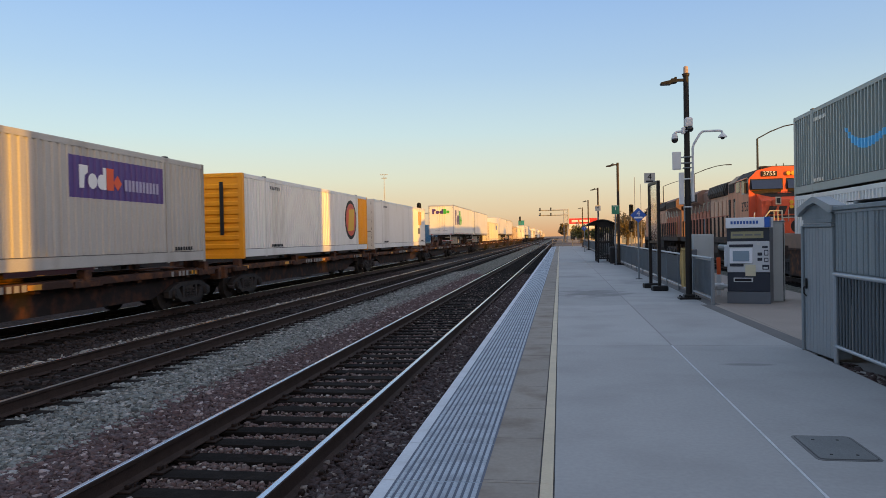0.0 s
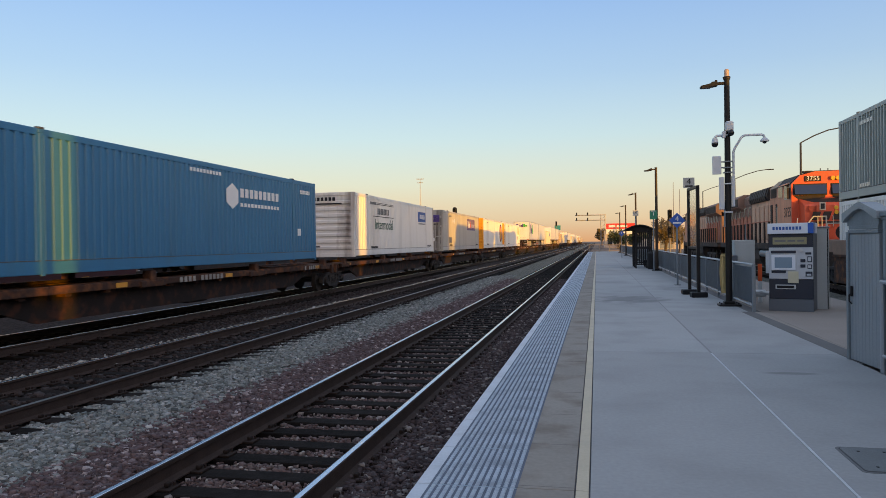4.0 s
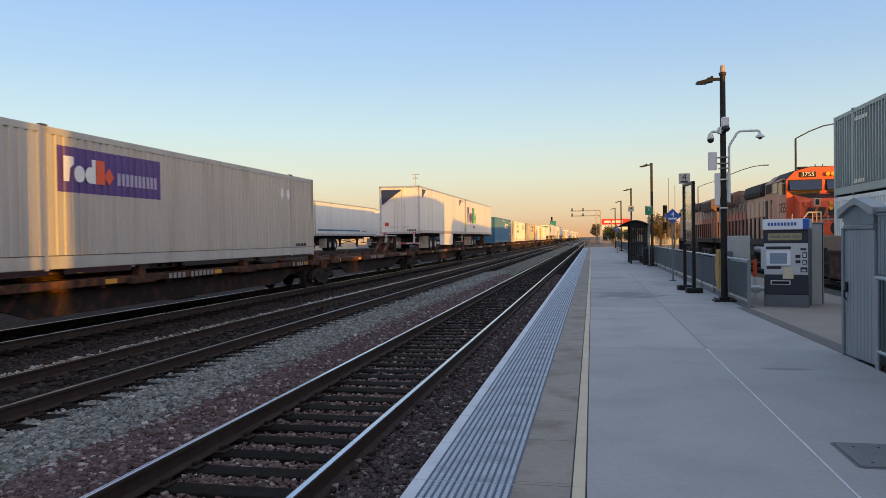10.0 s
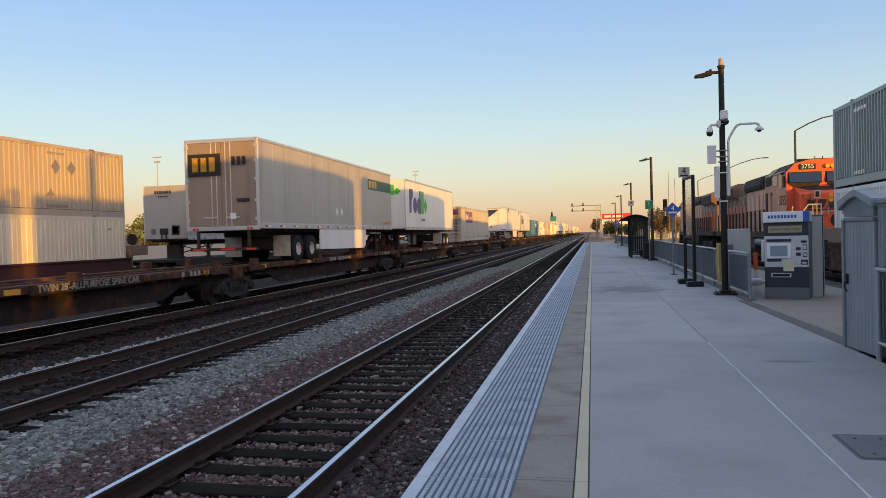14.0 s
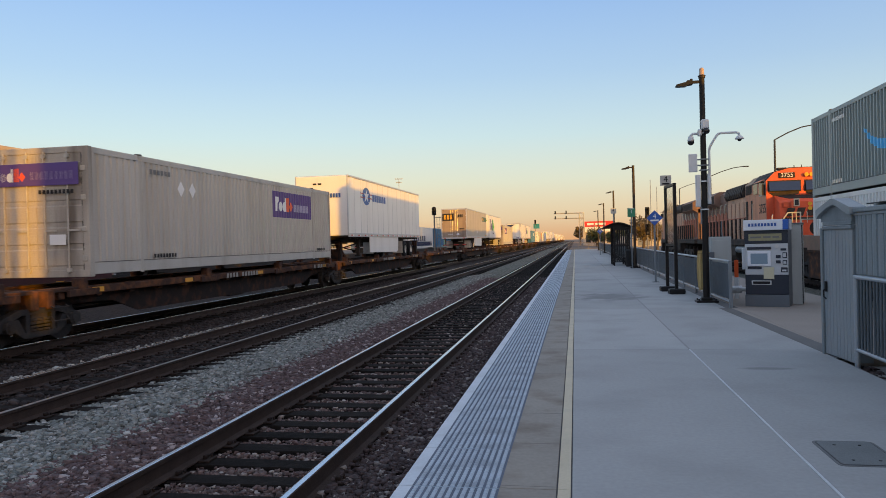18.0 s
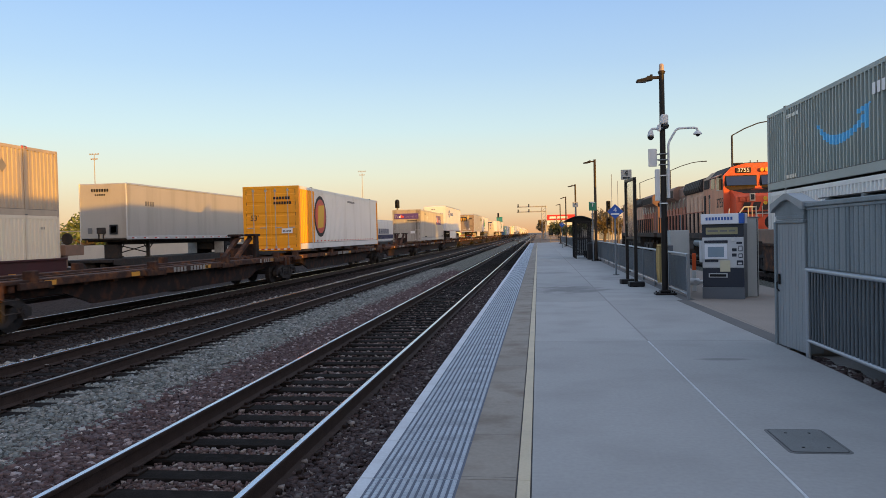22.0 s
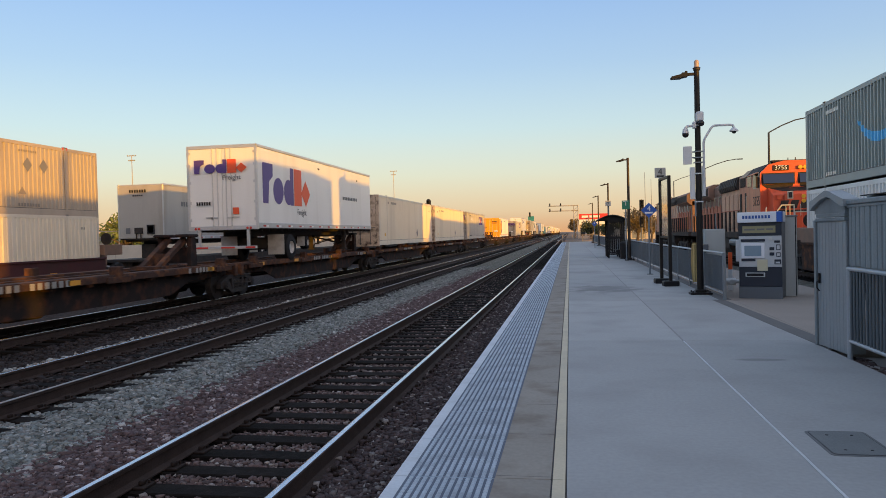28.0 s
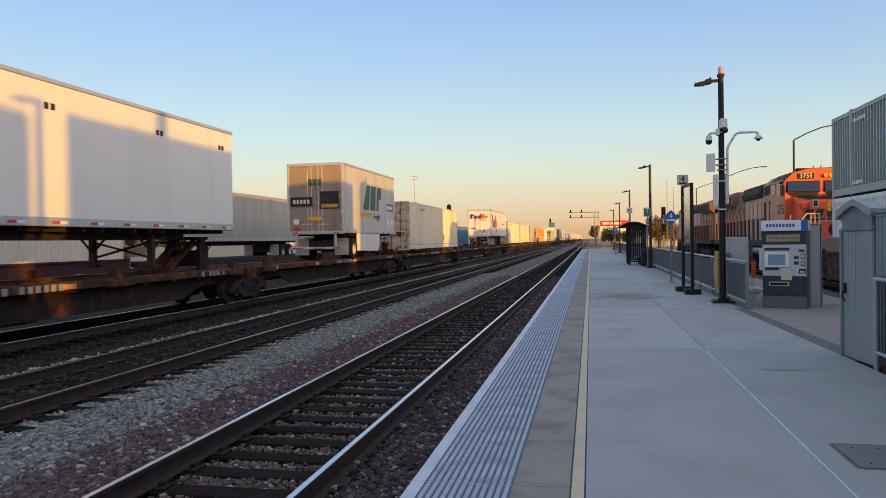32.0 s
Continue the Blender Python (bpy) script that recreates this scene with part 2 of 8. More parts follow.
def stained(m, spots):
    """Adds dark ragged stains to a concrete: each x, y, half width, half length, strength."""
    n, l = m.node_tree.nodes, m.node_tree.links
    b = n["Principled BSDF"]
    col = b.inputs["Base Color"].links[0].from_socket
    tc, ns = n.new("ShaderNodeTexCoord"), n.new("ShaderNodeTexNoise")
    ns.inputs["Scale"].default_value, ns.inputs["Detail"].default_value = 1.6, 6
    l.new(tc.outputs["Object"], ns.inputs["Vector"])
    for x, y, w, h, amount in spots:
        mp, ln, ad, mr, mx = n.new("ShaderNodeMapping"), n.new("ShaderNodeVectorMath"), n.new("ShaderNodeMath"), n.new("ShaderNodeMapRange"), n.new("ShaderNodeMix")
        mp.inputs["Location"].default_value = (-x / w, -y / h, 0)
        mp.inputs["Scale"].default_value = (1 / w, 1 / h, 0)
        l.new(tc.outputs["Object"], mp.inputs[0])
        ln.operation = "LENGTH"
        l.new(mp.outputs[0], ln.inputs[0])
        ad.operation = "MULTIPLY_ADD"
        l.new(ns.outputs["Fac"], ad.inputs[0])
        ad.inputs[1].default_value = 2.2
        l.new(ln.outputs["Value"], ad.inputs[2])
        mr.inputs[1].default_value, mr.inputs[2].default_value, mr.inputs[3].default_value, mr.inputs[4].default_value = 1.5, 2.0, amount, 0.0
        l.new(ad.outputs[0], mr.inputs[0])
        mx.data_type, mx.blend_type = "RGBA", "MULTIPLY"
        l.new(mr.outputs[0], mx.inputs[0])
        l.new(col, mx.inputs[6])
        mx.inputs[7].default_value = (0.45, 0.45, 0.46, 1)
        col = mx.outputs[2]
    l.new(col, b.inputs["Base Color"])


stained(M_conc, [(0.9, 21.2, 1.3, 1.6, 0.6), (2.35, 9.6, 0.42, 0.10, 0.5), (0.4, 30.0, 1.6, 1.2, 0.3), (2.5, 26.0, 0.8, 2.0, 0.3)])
M_border = mat("dark_border_concrete", (0.155, 0.152, 0.148), 0.9, 0, 0.15, 0.8, 30, 0.15)
M_ramp = mat("brownish_ramp_concrete", (0.30, 0.265, 0.235), 0.9, 0, 0.12, 0.7, 30, 0.15)
M_conc_band = mat("edge_band_concrete", (0.28, 0.258, 0.225), 0.85, 0, 0.14, 0.9, 24, 0.15, dirt=(0.15, 0.115, 0.09), dirt_amount=0.65, island=0.10)
M_conc_dark = mat("old_concrete", (0.26, 0.25, 0.24), 0.9, 0, 0.18, 0.8, 30, 0.2)
for m in (M_conc, M_ramp, M_border, M_conc_band):
    m.node_tree.nodes["Principled BSDF"].inputs["Specular IOR Level"].default_value = 0.12
M_joint = mat("joint_sealant", (0.08, 0.08, 0.085), 0.9, 0, 0.2, 3, 40, 0.1)
M_scored = mat("faint_scored_joint", (0.17, 0.155, 0.14), 0.9, 0, 0.2, 3, 40, 0.1)
M_jointold = mat("old_grey_sealant", (0.24, 0.235, 0.235), 0.9, 0, 0.2, 3, 40, 0.1)
M_jointpale = mat("pale_joint_sealant", (0.50, 0.52, 0.54), 0.8, 0, 0.2, 3, 40, 0.1)
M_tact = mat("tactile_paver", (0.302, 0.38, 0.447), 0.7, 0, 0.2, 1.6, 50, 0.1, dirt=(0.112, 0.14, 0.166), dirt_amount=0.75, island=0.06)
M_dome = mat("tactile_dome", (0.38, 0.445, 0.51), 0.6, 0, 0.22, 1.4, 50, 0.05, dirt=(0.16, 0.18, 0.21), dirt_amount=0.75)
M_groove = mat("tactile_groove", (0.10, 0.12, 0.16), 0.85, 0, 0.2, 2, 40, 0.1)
M_nose = mat("white_edge_paint", (0.50, 0.54, 0.585), 0.6, 0, 0.12, 2, 40, 0.1, dirt=(0.3, 0.3, 0.32))
M_yel = mat("faded_yellow_line", (0.52, 0.45, 0.32), 0.7, 0, 0.10, 1.5, 40, 0.1, dirt=(0.33, 0.3, 0.24))
M_dirt = mat("dry_dirt", (0.13, 0.105, 0.085), 0.95, 0, 0.3, 0.12, 4, 0.5)
M_asph = mat("service_road_asphalt", (0.055, 0.055, 0.058), 0.9, 0, 0.2, 0.5, 30, 0.2)


def ballast_material(name, c1, c2, scale=17.0):
    m = bpy.data.materials.new(name)
    m.use_nodes = True
    n, l = m.node_tree.nodes, m.node_tree.links
    b = n["Principled BSDF"]
    tc, vo, ra, bp = n.new("ShaderNodeTexCoord"), n.new("ShaderNodeTexVoronoi"), n.new("ShaderNodeValToRGB"), n.new("ShaderNodeBump")
    vo.inputs["Scale"].default_value = scale
    l.new(tc.outputs["Object"], vo.inputs["Vector"])
    sp = n.new("ShaderNodeSeparateXYZ")
    l.new(vo.outputs["Color"], sp.inputs[0])
    ra.color_ramp.elements[0].color, ra.color_ramp.elements[1].color = (*c1, 1), (*c2, 1)
    l.new(sp.outputs[0], ra.inputs[0])
    l.new(ra.outputs[0], b.inputs["Base Color"])
    bp.inputs["Strength"].default_value, bp.inputs["Distance"].default_value = 1.0, 0.04
    bp.invert = True
    l.new(vo.outputs["Distance"], bp.inputs["Height"])
    l.new(bp.outputs[0], b.inputs["Normal"])
    b.inputs["Roughness"].default_value, b.inputs["Specular IOR Level"].default_value = 0.95, 0.2
    return m


def stone_material(name, stops):
    m = bpy.data.materials.new(name)
    m.use_nodes = True
    n, l = m.node_tree.nodes, m.node_tree.links
    b = n["Principled BSDF"]
    g, ra = n.new("ShaderNodeNewGeometry"), n.new("ShaderNodeValToRGB")
    l.new(g.outputs["Random Per Island"], ra.inputs[0])
    e = ra.color_ramp.elements
    e[0].color, e[1].color = (*stops[0], 1), (*stops[-1], 1)
    for i, c in enumerate(stops[1:-1]):
        q = e.new((i + 1) / (len(stops) - 1))
        q.color = (*c, 1)
    tc, ns, mx = n.new("ShaderNodeTexCoord"), n.new("ShaderNodeTexNoise"), n.new("ShaderNodeMix")
    ns.inputs["Scale"].default_value = 70
    l.new(tc.outputs["Object"], ns.inputs["Vector"])
    mx.data_type, mx.blend_type = "RGBA", "OVERLAY"
    mx.inputs[0].default_value = 0.35
    l.new(ra.outputs[0], mx.inputs[6])
    l.new(ns.outputs["Fac"], mx.inputs[7])
    l.new(mx.outputs[2], b.inputs["Base Color"])
    b.inputs["Roughness"].default_value, b.inputs["Specular IOR Level"].default_value = 0.9, 0.25
    return m


M_ballast = ballast_material("ballast_mixed", (0.055, 0.054, 0.045), (0.205, 0.203, 0.17))
M_ballast_m = ballast_material("ballast_brown", (0.017, 0.0135, 0.013), (0.0638, 0.0522, 0.049))
M_ballast_d = ballast_material("ballast_oily", (0.0165, 0.0131, 0.0134), (0.0713, 0.0577, 0.0571))
M_stone_g = stone_material("grey_green_stone", [(0.0672, 0.072, 0.0682), (0.187, 0.205, 0.193), (0.24, 0.258, 0.242), (0.11, 0.12, 0.113), (0.216, 0.232, 0.218), (0.346, 0.35, 0.33), (0.096, 0.095, 0.088), (0.288, 0.3, 0.286), (0.048, 0.05, 0.0473), (0.48, 0.47, 0.451)])
M_stone_r = stone_material("red_brown_stone", [(0.0534, 0.0372, 0.0378), (0.121, 0.0804, 0.0809), (0.0873, 0.0608, 0.063), (0.165, 0.118, 0.116), (0.0727, 0.051, 0.0525), (0.145, 0.108, 0.105), (0.0582, 0.0412, 0.042), (0.136, 0.0931, 0.0945), (0.388, 0.333, 0.326)])
M_stone_pale = stone_material("pale_ballast_stone", [(0.10, 0.085, 0.075), (0.36, 0.35, 0.32), (0.20, 0.18, 0.16), (0.5, 0.49, 0.45), (0.14, 0.12, 0.105), (0.42, 0.40, 0.36)])
M_stone_m = stone_material("small_mixed_stone", [(0.05, 0.036, 0.035), (0.14, 0.09, 0.083), (0.085, 0.06, 0.057), (0.17, 0.12, 0.11), (0.06, 0.042, 0.040), (0.20, 0.16, 0.145), (0.36, 0.32, 0.29)])
M_stone_k = stone_material("dark_brown_stone", [(0.03, 0.023, 0.024), (0.085, 0.06, 0.058), (0.045, 0.034, 0.035), (0.11, 0.082, 0.08), (0.035, 0.026, 0.027), (0.07, 0.052, 0.052), (0.05, 0.038, 0.038), (0.30, 0.27, 0.25)])
M_stone_d = stone_material("dark_oily_stone", [(0.0158, 0.0126, 0.012), (0.036, 0.0266, 0.0248), (0.0259, 0.0207, 0.02), (0.0612, 0.0488, 0.0464), (0.0288, 0.0222, 0.0216)])

ground = part("ground", G().box(-3000, 3000, -1500, 4500, -1.2, -0.62), M_dirt)
tagged(ground, "dry brown dirt ground reaching to the horizon", "ground", kind="structure")


def strip(name, prof, y0, y1, material, label, cat):
    """A long bed with the given cross-section of (x, z), down to -0.7."""
    out = [(x, z) for x, z in prof] + [(prof[-1][0], -0.7), (prof[0][0], -0.7)]
    o = part(name, G().prism(list(reversed(out)), y0, y1), material)
    return tagged(o, label, cat, kind="structure")


strip("ballast_bed_far", [(-30, -0.5), (-25, -0.42), (-13.2, -0.44), (-10.3, -0.46), (-9.4, -0.40), (-8.9, -0.42), (-6.2, -0.43)], -80, 900, M_ballast_m, "brown crushed stone ballast under the far tracks", "ballast")
strip("ballast_bed", [(-6.2, -0.47), (-5.8, -0.41), (-5.2, -0.36), (-4.3, -0.40), (-3.9, -0.43)], -80, 900, M_ballast, "grey crushed stone ballast between the tracks", "ballast")
strip("ballast_bed_near", [(-3.9, -0.43), (-3.6, -0.45), (-1.24, -0.46)], -80, 900, M_ballast_d, "dark oily ballast beside the platform", "ballast")
strip("ballast_bed_parked", [(6.6, -0.6), (7.4, -0.42), (12.6, -0.42), (14, -0.6)], -160, 400, M_ballast, "crushed stone ballast under the parked train", "ballast")

RAIL_PROF = [(-0.07, 0), (0.07, 0), (0.07, 0.012), (0.012, 0.035), (0.010, 0.135), (0.036, 0.15), (0.036, 0.180), (-0.036, 0.180), (-0.036, 0.15), (-0.010, 0.135), (-0.012, 0.035), (-0.07, 0.012)]
HEAD_PROF = [(-0.026, 0.176), (0.030, 0.176), (0.028, 0.186), (0.020, 0.188), (-0.016, 0.188), (-0.024, 0.186)]


def lay_track(key, y0, y1, near_ties, joined_to, heads, label):
    x = TRACKS[key]
    tr = tagged(new("track_" + key), label, "railway track", kind="structure")
    for s, head in zip((-0.752, 0.752), heads):
        r = part("rail", G().prism([(x + s + a, TOR - 0.187 + b) for a, b in RAIL_PROF], y0, y1), M_rail, tr)
        part("rail_head", G().prism([(x + s + a, TOR - 0.187 + b) for a, b in HEAD_PROF], y0, y1), head, r)
    tz = TOR - 0.187
    meshes = []
    rnd = random.Random(len(key))
    for k in range(4):
        g = G()
        w = 0.115 + 0.008 * rnd.random()
        g.box(-1.3 - 0.05 * rnd.random(), 1.3 + 0.05 * rnd.random(), -w, w, -0.18, -0.008 - 0.006 * rnd.random(), 0.012)
        me = g.mesh("tie")
        me.materials.append(M_tie)
        meshes.append(me)
    g = G()
    for s in (-0.752, 0.752):
        g.box(s - 0.18, s + 0.18, -0.09, 0.09, -0.008, 0.012, 0.004)
        for e in (-0.11, 0.11):
            g.box(s + e - 0.02, s + e + 0.02, -0.035, 0.035, 0.012, 0.05, 0.008)
            g.tube((s + e * 1.3, 0.05, 0.01), (s + e * 1.3, 0.05, 0.04), 0.012, 6)
    pl = g.mesh("tie_plate")
    pl.materials.append(M_plate)
    y, i = near_ties[0], 0
    while y < near_ties[1]:
        t = new("tie", meshes[i % 4])
        t.parent = tr
        t.matrix_basis = pose(x + rnd.uniform(-0.03, 0.03), y + rnd.uniform(-0.02, 0.02), tz, 0, 0, rnd.uniform(-0.8, 0.8))
        p = new("tie_plate", pl)
        p.parent = tr
        p.matrix_basis = pose(x, y, tz)
        y, i = y + 0.5, i + 1
    if joined_to > near_ties[1]:
        g = G()
        while y < joined_to:
            g.box(x - 1.3, x + 1.3, y - 0.115, y + 0.115, tz - 0.12, tz - 0.01)
            y += 0.5
        tagged(part("ties", g, M_tie, tr), kind="stuff")
    return tr


lay_track("near", -60, 700, (-6.44, 42), 160, (M_head, M_head), "near main track, polished rails on dark timber ties")
lay_track("middle", -60, 700, (-3.4, 40), 120, (M_head, M_headdull), "middle main track with timber ties in grey ballast")
lay_track("freight", -60, 900, (9, 30), 60, (M_head, M_head), "far main track under the moving freight train")
lay_track("siding", -60, 400, (15, 30), 60, (M_headdull, M_headdull), "yard siding with standing freight cars")
lay_track("parked", -120, 300, (20, 34), 60, (M_headdull, M_headdull), "track behind the platform with the parked stack train")

# crossover leaving the near track far down the line
xo = tagged(new("track_crossover"), "crossover rails between the two main tracks", "railway track", kind="structure")
for s in (-0.752, 0.752):
    pts = [(TRACKS["near"] + s, 150), (TRACKS["near"] + s - 0.5, 165), (TRACKS["middle"] + s + 0.5, 205), (TRACKS["middle"] + s, 222)]
    g = G()
    for (xa, ya), (xb, yb) in zip(pts, pts[1:]):
        g.add([(xa - 0.036, ya, TOR - 0.18), (xa + 0.036, ya, TOR - 0.18), (xb + 0.036, yb, TOR - 0.18), (xb - 0.036, yb, TOR - 0.18), (xa - 0.036, ya, TOR + 0.002), (xa + 0.036, ya, TOR + 0.002), (xb + 0.036, yb, TOR + 0.002), (xb - 0.036, yb, TOR + 0.002)],
              [(4, 5, 6, 7), (0, 1, 5, 4), (2, 3, 7, 6), (1, 2, 6, 5), (3, 0, 4, 7)])
    part("rail", g, M_head, xo)


def stones(name, count, pick, size, material, label, seed):
    """A scatter of small broken stones as one object."""
    rs = np.random.RandomState(seed)
    cube = np.array([(-1, -1, -1), (1, -1, -1), (1, 1, -1), (-1, 1, -1), (-1, -1, 1), (1, -1, 1), (1, 1, 1), (-1, 1, 1)], float)
    faces = np.array([(0, 3, 2, 1), (4, 5, 6, 7), (0, 1, 5, 4), (1, 2, 6, 5), (2, 3, 7, 6), (3, 0, 4, 7)])
    c = pick(rs, count)
    count = len(c)
    v = cube[None] * (0.66 + 0.30 * rs.rand(count, 8, 1)) + rs.uniform(-0.36, 0.36, (count, 8, 3))
    s = size * (0.55 + 0.75 * rs.rand(count, 1, 1) ** 1.5)
    v *= s * np.stack([0.8 + 0.5 * rs.rand(count), 0.8 + 0.5 * rs.rand(count), 0.55 + 0.35 * rs.rand(count)], -1)[:, None]
    a, b = rs.rand(count) * 6.283, rs.uniform(-0.5, 0.5, count)
    ca, sa, cb, sb = np.cos(a), np.sin(a), np.cos(b), np.sin(b)
    x, y, z = v[..., 0], v[..., 1], v[..., 2]
    y, z = y * cb[:, None] - z * sb[:, None], y * sb[:, None] + z * cb[:, None]
    x, y = x * ca[:, None] - y * sa[:, None], x * sa[:, None] + y * ca[:, None]
    v = np.stack([x, y, z], -1) + c[:, None]
    me = bpy.data.meshes.new(name)
    f = (faces[None] + 8 * np.arange(count)[:, None, None]).reshape(-1, 4)
    me.vertices.add(count * 8)
    me.vertices.foreach_set("co", v.ravel())
    me.loops.add(f.size)
    me.loops.foreach_set("vertex_index", f.ravel())
    me.polygons.add(len(f))
    me.polygons.foreach_set("loop_start", np.arange(len(f)) * 4)
    me.update(calc_edges=True)
    me.materials.append(material)
    o = new(name, me)
    return tagged(o, label, "gravel", kind="stuff")


def bed(x0, x1, y0, y1, z, fall=0.8, clear=None):
    def pick(rs, n):
        y = y0 + (y1 - y0) * rs.rand(n) ** (1 + fall)
        x = x0 + (x1 - x0) * rs.rand(n) + rs.normal(0, 0.06, n)
        zz = z(x) if callable(z) else np.full(n, z)
        p = np.stack([x, y, zz + rs.uniform(-0.02, 0.02, n)], -1)
        return p[clear(x, y)] if clear else p
    return pick


def between_ties(x0, first, dx=1.32):
    """Keeps clear of the ties' tops and the rails."""
    return lambda x, y: ((np.abs(((y - first + 0.25) % 0.5) - 0.25) > 0.125) | (np.abs(x - x0) > dx)) & (np.abs(np.abs(x - x0) - 0.752) > 0.09)


mound = lambda x: np.interp(x, [-6.6, -6.25, -6.0, -5.2, -4.3, -3.85], [-0.44, -0.424, -0.382, -0.335, -0.375, -0.41])
stones("gravel_grey", 62000, bed(-6.55, -4.76, 4, 44, mound, 1.1, between_ties(TRACKS["middle"], 5.6, 1.36)), 0.026, M_stone_g, "grey green crushed stone ballast", 1)
stones("gravel_red", 38000, bed(-4.88, -3.80, 4, 40, mound, 0.9), 0.0265, M_stone_r, "reddish brown crushed stone ballast", 2)
stones("gravel_between_rails", 24000, bed(-3.6, -2.25, 4, 42, -0.435, 1.0, between_ties(TRACKS["near"], 2.56)), 0.022, M_stone_m, "small dark ballast between the ties", 3)
stones("gravel_dark", 24000, bed(-2.06, -1.27, 4, 40, -0.392, 0.9), 0.024, M_stone_k, "dark ballast beside the platform wall", 4)
stones("gravel_middle", 4200, bed(-8.05, -6.75, 7, 30, -0.415, 0.6, between_ties(TRACKS["middle"], 5.6)), 0.04, M_stone_d, "dark ballast inside the middle track", 5)
stones("gravel_far", 13000, bed(-10.4, -8.35, 8, 45, -0.42, 0.6), 0.034, M_stone_d, "brown ballast between the tracks", 6)
stones("gravel_pale", 6500, bed(-9.0, -8.4, 8, 60, -0.385, 0.5), 0.031, M_stone_pale, "pale stones along the middle track", 7)

# ---- platform ----
PY0, PY1 = -14.0, 116.0
plat = tagged(new("platform"), "long concrete station platform with a tactile edge", "platform", kind="structure")
part("base", G().box(-1.20, 6.3, PY0, PY1, -0.9, -0.1), M_conc_dark, plat)
part("edge_wall", G().box(-1.235, -1.201, PY0, PY1, -0.9, -0.105), M_conc_dark, plat)
# white edge in lengths of 0.92 m, then the ribbed tactile pavers behind it
nose_me = G().box(-1.24, -1.135, 0.004, 0.916, -0.1, 0.001, 0.008).mesh("edge_block")
nose_me.materials.append(M_nose)
pav = G().box(-1.133, -0.55, 0.003, 0.917, -0.09, 0.0, 0.004)
paver_me = pav.mesh("tactile_paver")
paver_me.materials.append(M_tact)
ROWS = [-1.108 + 0.0485 * i for i in range(12)]
gd = G()
for xr in ROWS:
    for j in range(17):
        cy = 0.033 + j * 0.0534
        v = []
        for rr, zz in ((0.0165, 0.0005), (0.0145, 0.0045), (0.009, 0.0062)):
            v += [(xr + rr * math.cos(a), cy + rr * 1.62 * math.sin(a), zz) for a in [math.pi / 3 * q + 0.3 for q in range(6)]]
        gd.add(v, [(q, (q + 1) % 6, 6 + (q + 1) % 6, 6 + q) for q in range(6)] + [(6 + q, 6 + (q + 1) % 6, 12 + (q + 1) % 6, 12 + q) for q in range(6)] + [tuple(range(12, 18))])
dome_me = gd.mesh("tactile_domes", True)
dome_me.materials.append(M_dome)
# Grooves are thin laid-on strips; their depth is only a darker colour.
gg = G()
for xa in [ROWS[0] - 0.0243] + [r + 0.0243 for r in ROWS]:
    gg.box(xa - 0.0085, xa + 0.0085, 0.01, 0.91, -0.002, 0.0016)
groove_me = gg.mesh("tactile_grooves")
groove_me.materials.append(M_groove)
gr = G()
for xr in ROWS:
    gr.box(xr - 0.0145, xr + 0.0145, 0.01, 0.91, -0.002, 0.006)
rib_me = gr.mesh("tactile_ribs")
rib_me.materials.append(M_dome)
k = 0
yk = -6.16
while yk < PY1 - 1:
    for nm, me in (("edge_block", nose_me), ("tactile_paver", paver_me)):
        o = new(nm, me)
        o.parent, o.matrix_basis = plat, pose(0, yk, 0)
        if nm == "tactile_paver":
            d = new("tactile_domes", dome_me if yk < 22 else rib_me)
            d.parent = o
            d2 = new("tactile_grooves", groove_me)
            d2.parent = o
    yk += 0.92
# plain band, yellow line and the slabs, with sealed joints between them
seams = [-6.16, 1.2, 4.9, 11.2, 17.6] + [17.6 + 6.3 * i for i in range(1, 17)]
for a, b in zip(seams, seams[1:]):
    part("edge_band_slab", G().box(-0.548, -0.165, a + 0.006, b - 0.006, -0.1, 0.0, 0.003), M_conc_band, plat)
    part("yellow_line", G().box(-0.155, -0.072, a + 0.003, b - 0.003, -0.1, 0.001), M_yel, plat)
for a, b in zip([-6.16, 1.2] + seams[3:], [1.2] + seams[3:]):
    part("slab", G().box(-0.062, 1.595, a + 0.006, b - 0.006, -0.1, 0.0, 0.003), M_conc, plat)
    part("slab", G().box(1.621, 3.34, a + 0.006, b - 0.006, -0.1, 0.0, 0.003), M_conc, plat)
part("slab", G().box(-1.2, 3.34, PY0, -6.166, -0.1, 0.0, 0.003), M_conc, plat)
part("slab", G().box(3.62, 6.3, 10.4, 36, -0.1, -0.002, 0.003), M_ramp, plat)
part("ramp_border", G().box(3.345, 3.615, 17.6, PY1, -0.1, -0.003, 0.003), M_border, plat)
part("slab", G().box(3.345, 3.615, 10.4, 17.595, -0.1, -0.003, 0.003), M_ramp, plat)
part("ramp_border", G().prism([(3.345, 10.4), (3.615, 10.4), (3.44, 17.6), (3.18, 17.6)], -0.02, 0.003, "z"), M_border, plat)
part("slab", G().box(3.345, 6.3, PY0, 10.395, -0.9, -0.17, 0.003), M_asph, plat)
part("slab", G().box(3.62, 6.3, 36.01, PY1, -0.1, -0.004, 0.003), M_conc_dark, plat)
part("joint_sealant", G().box(1.597, 1.619, 1.2, 11.2, -0.02, 0.001), M_jointpale, plat)
part("joint_sealant", G().box(1.594, 1.622, 11.2, PY1, -0.02, -0.001), M_jointold, plat)
part("joint_sealant", G().box(-0.0695, -0.0645, 1.2, PY1, -0.02, -0.002), M_joint, plat)
part("joint_sealant", G().box(-0.1625, -0.1575, 1.2, PY1, -0.02, -0.002), M_joint, plat)
g = G()
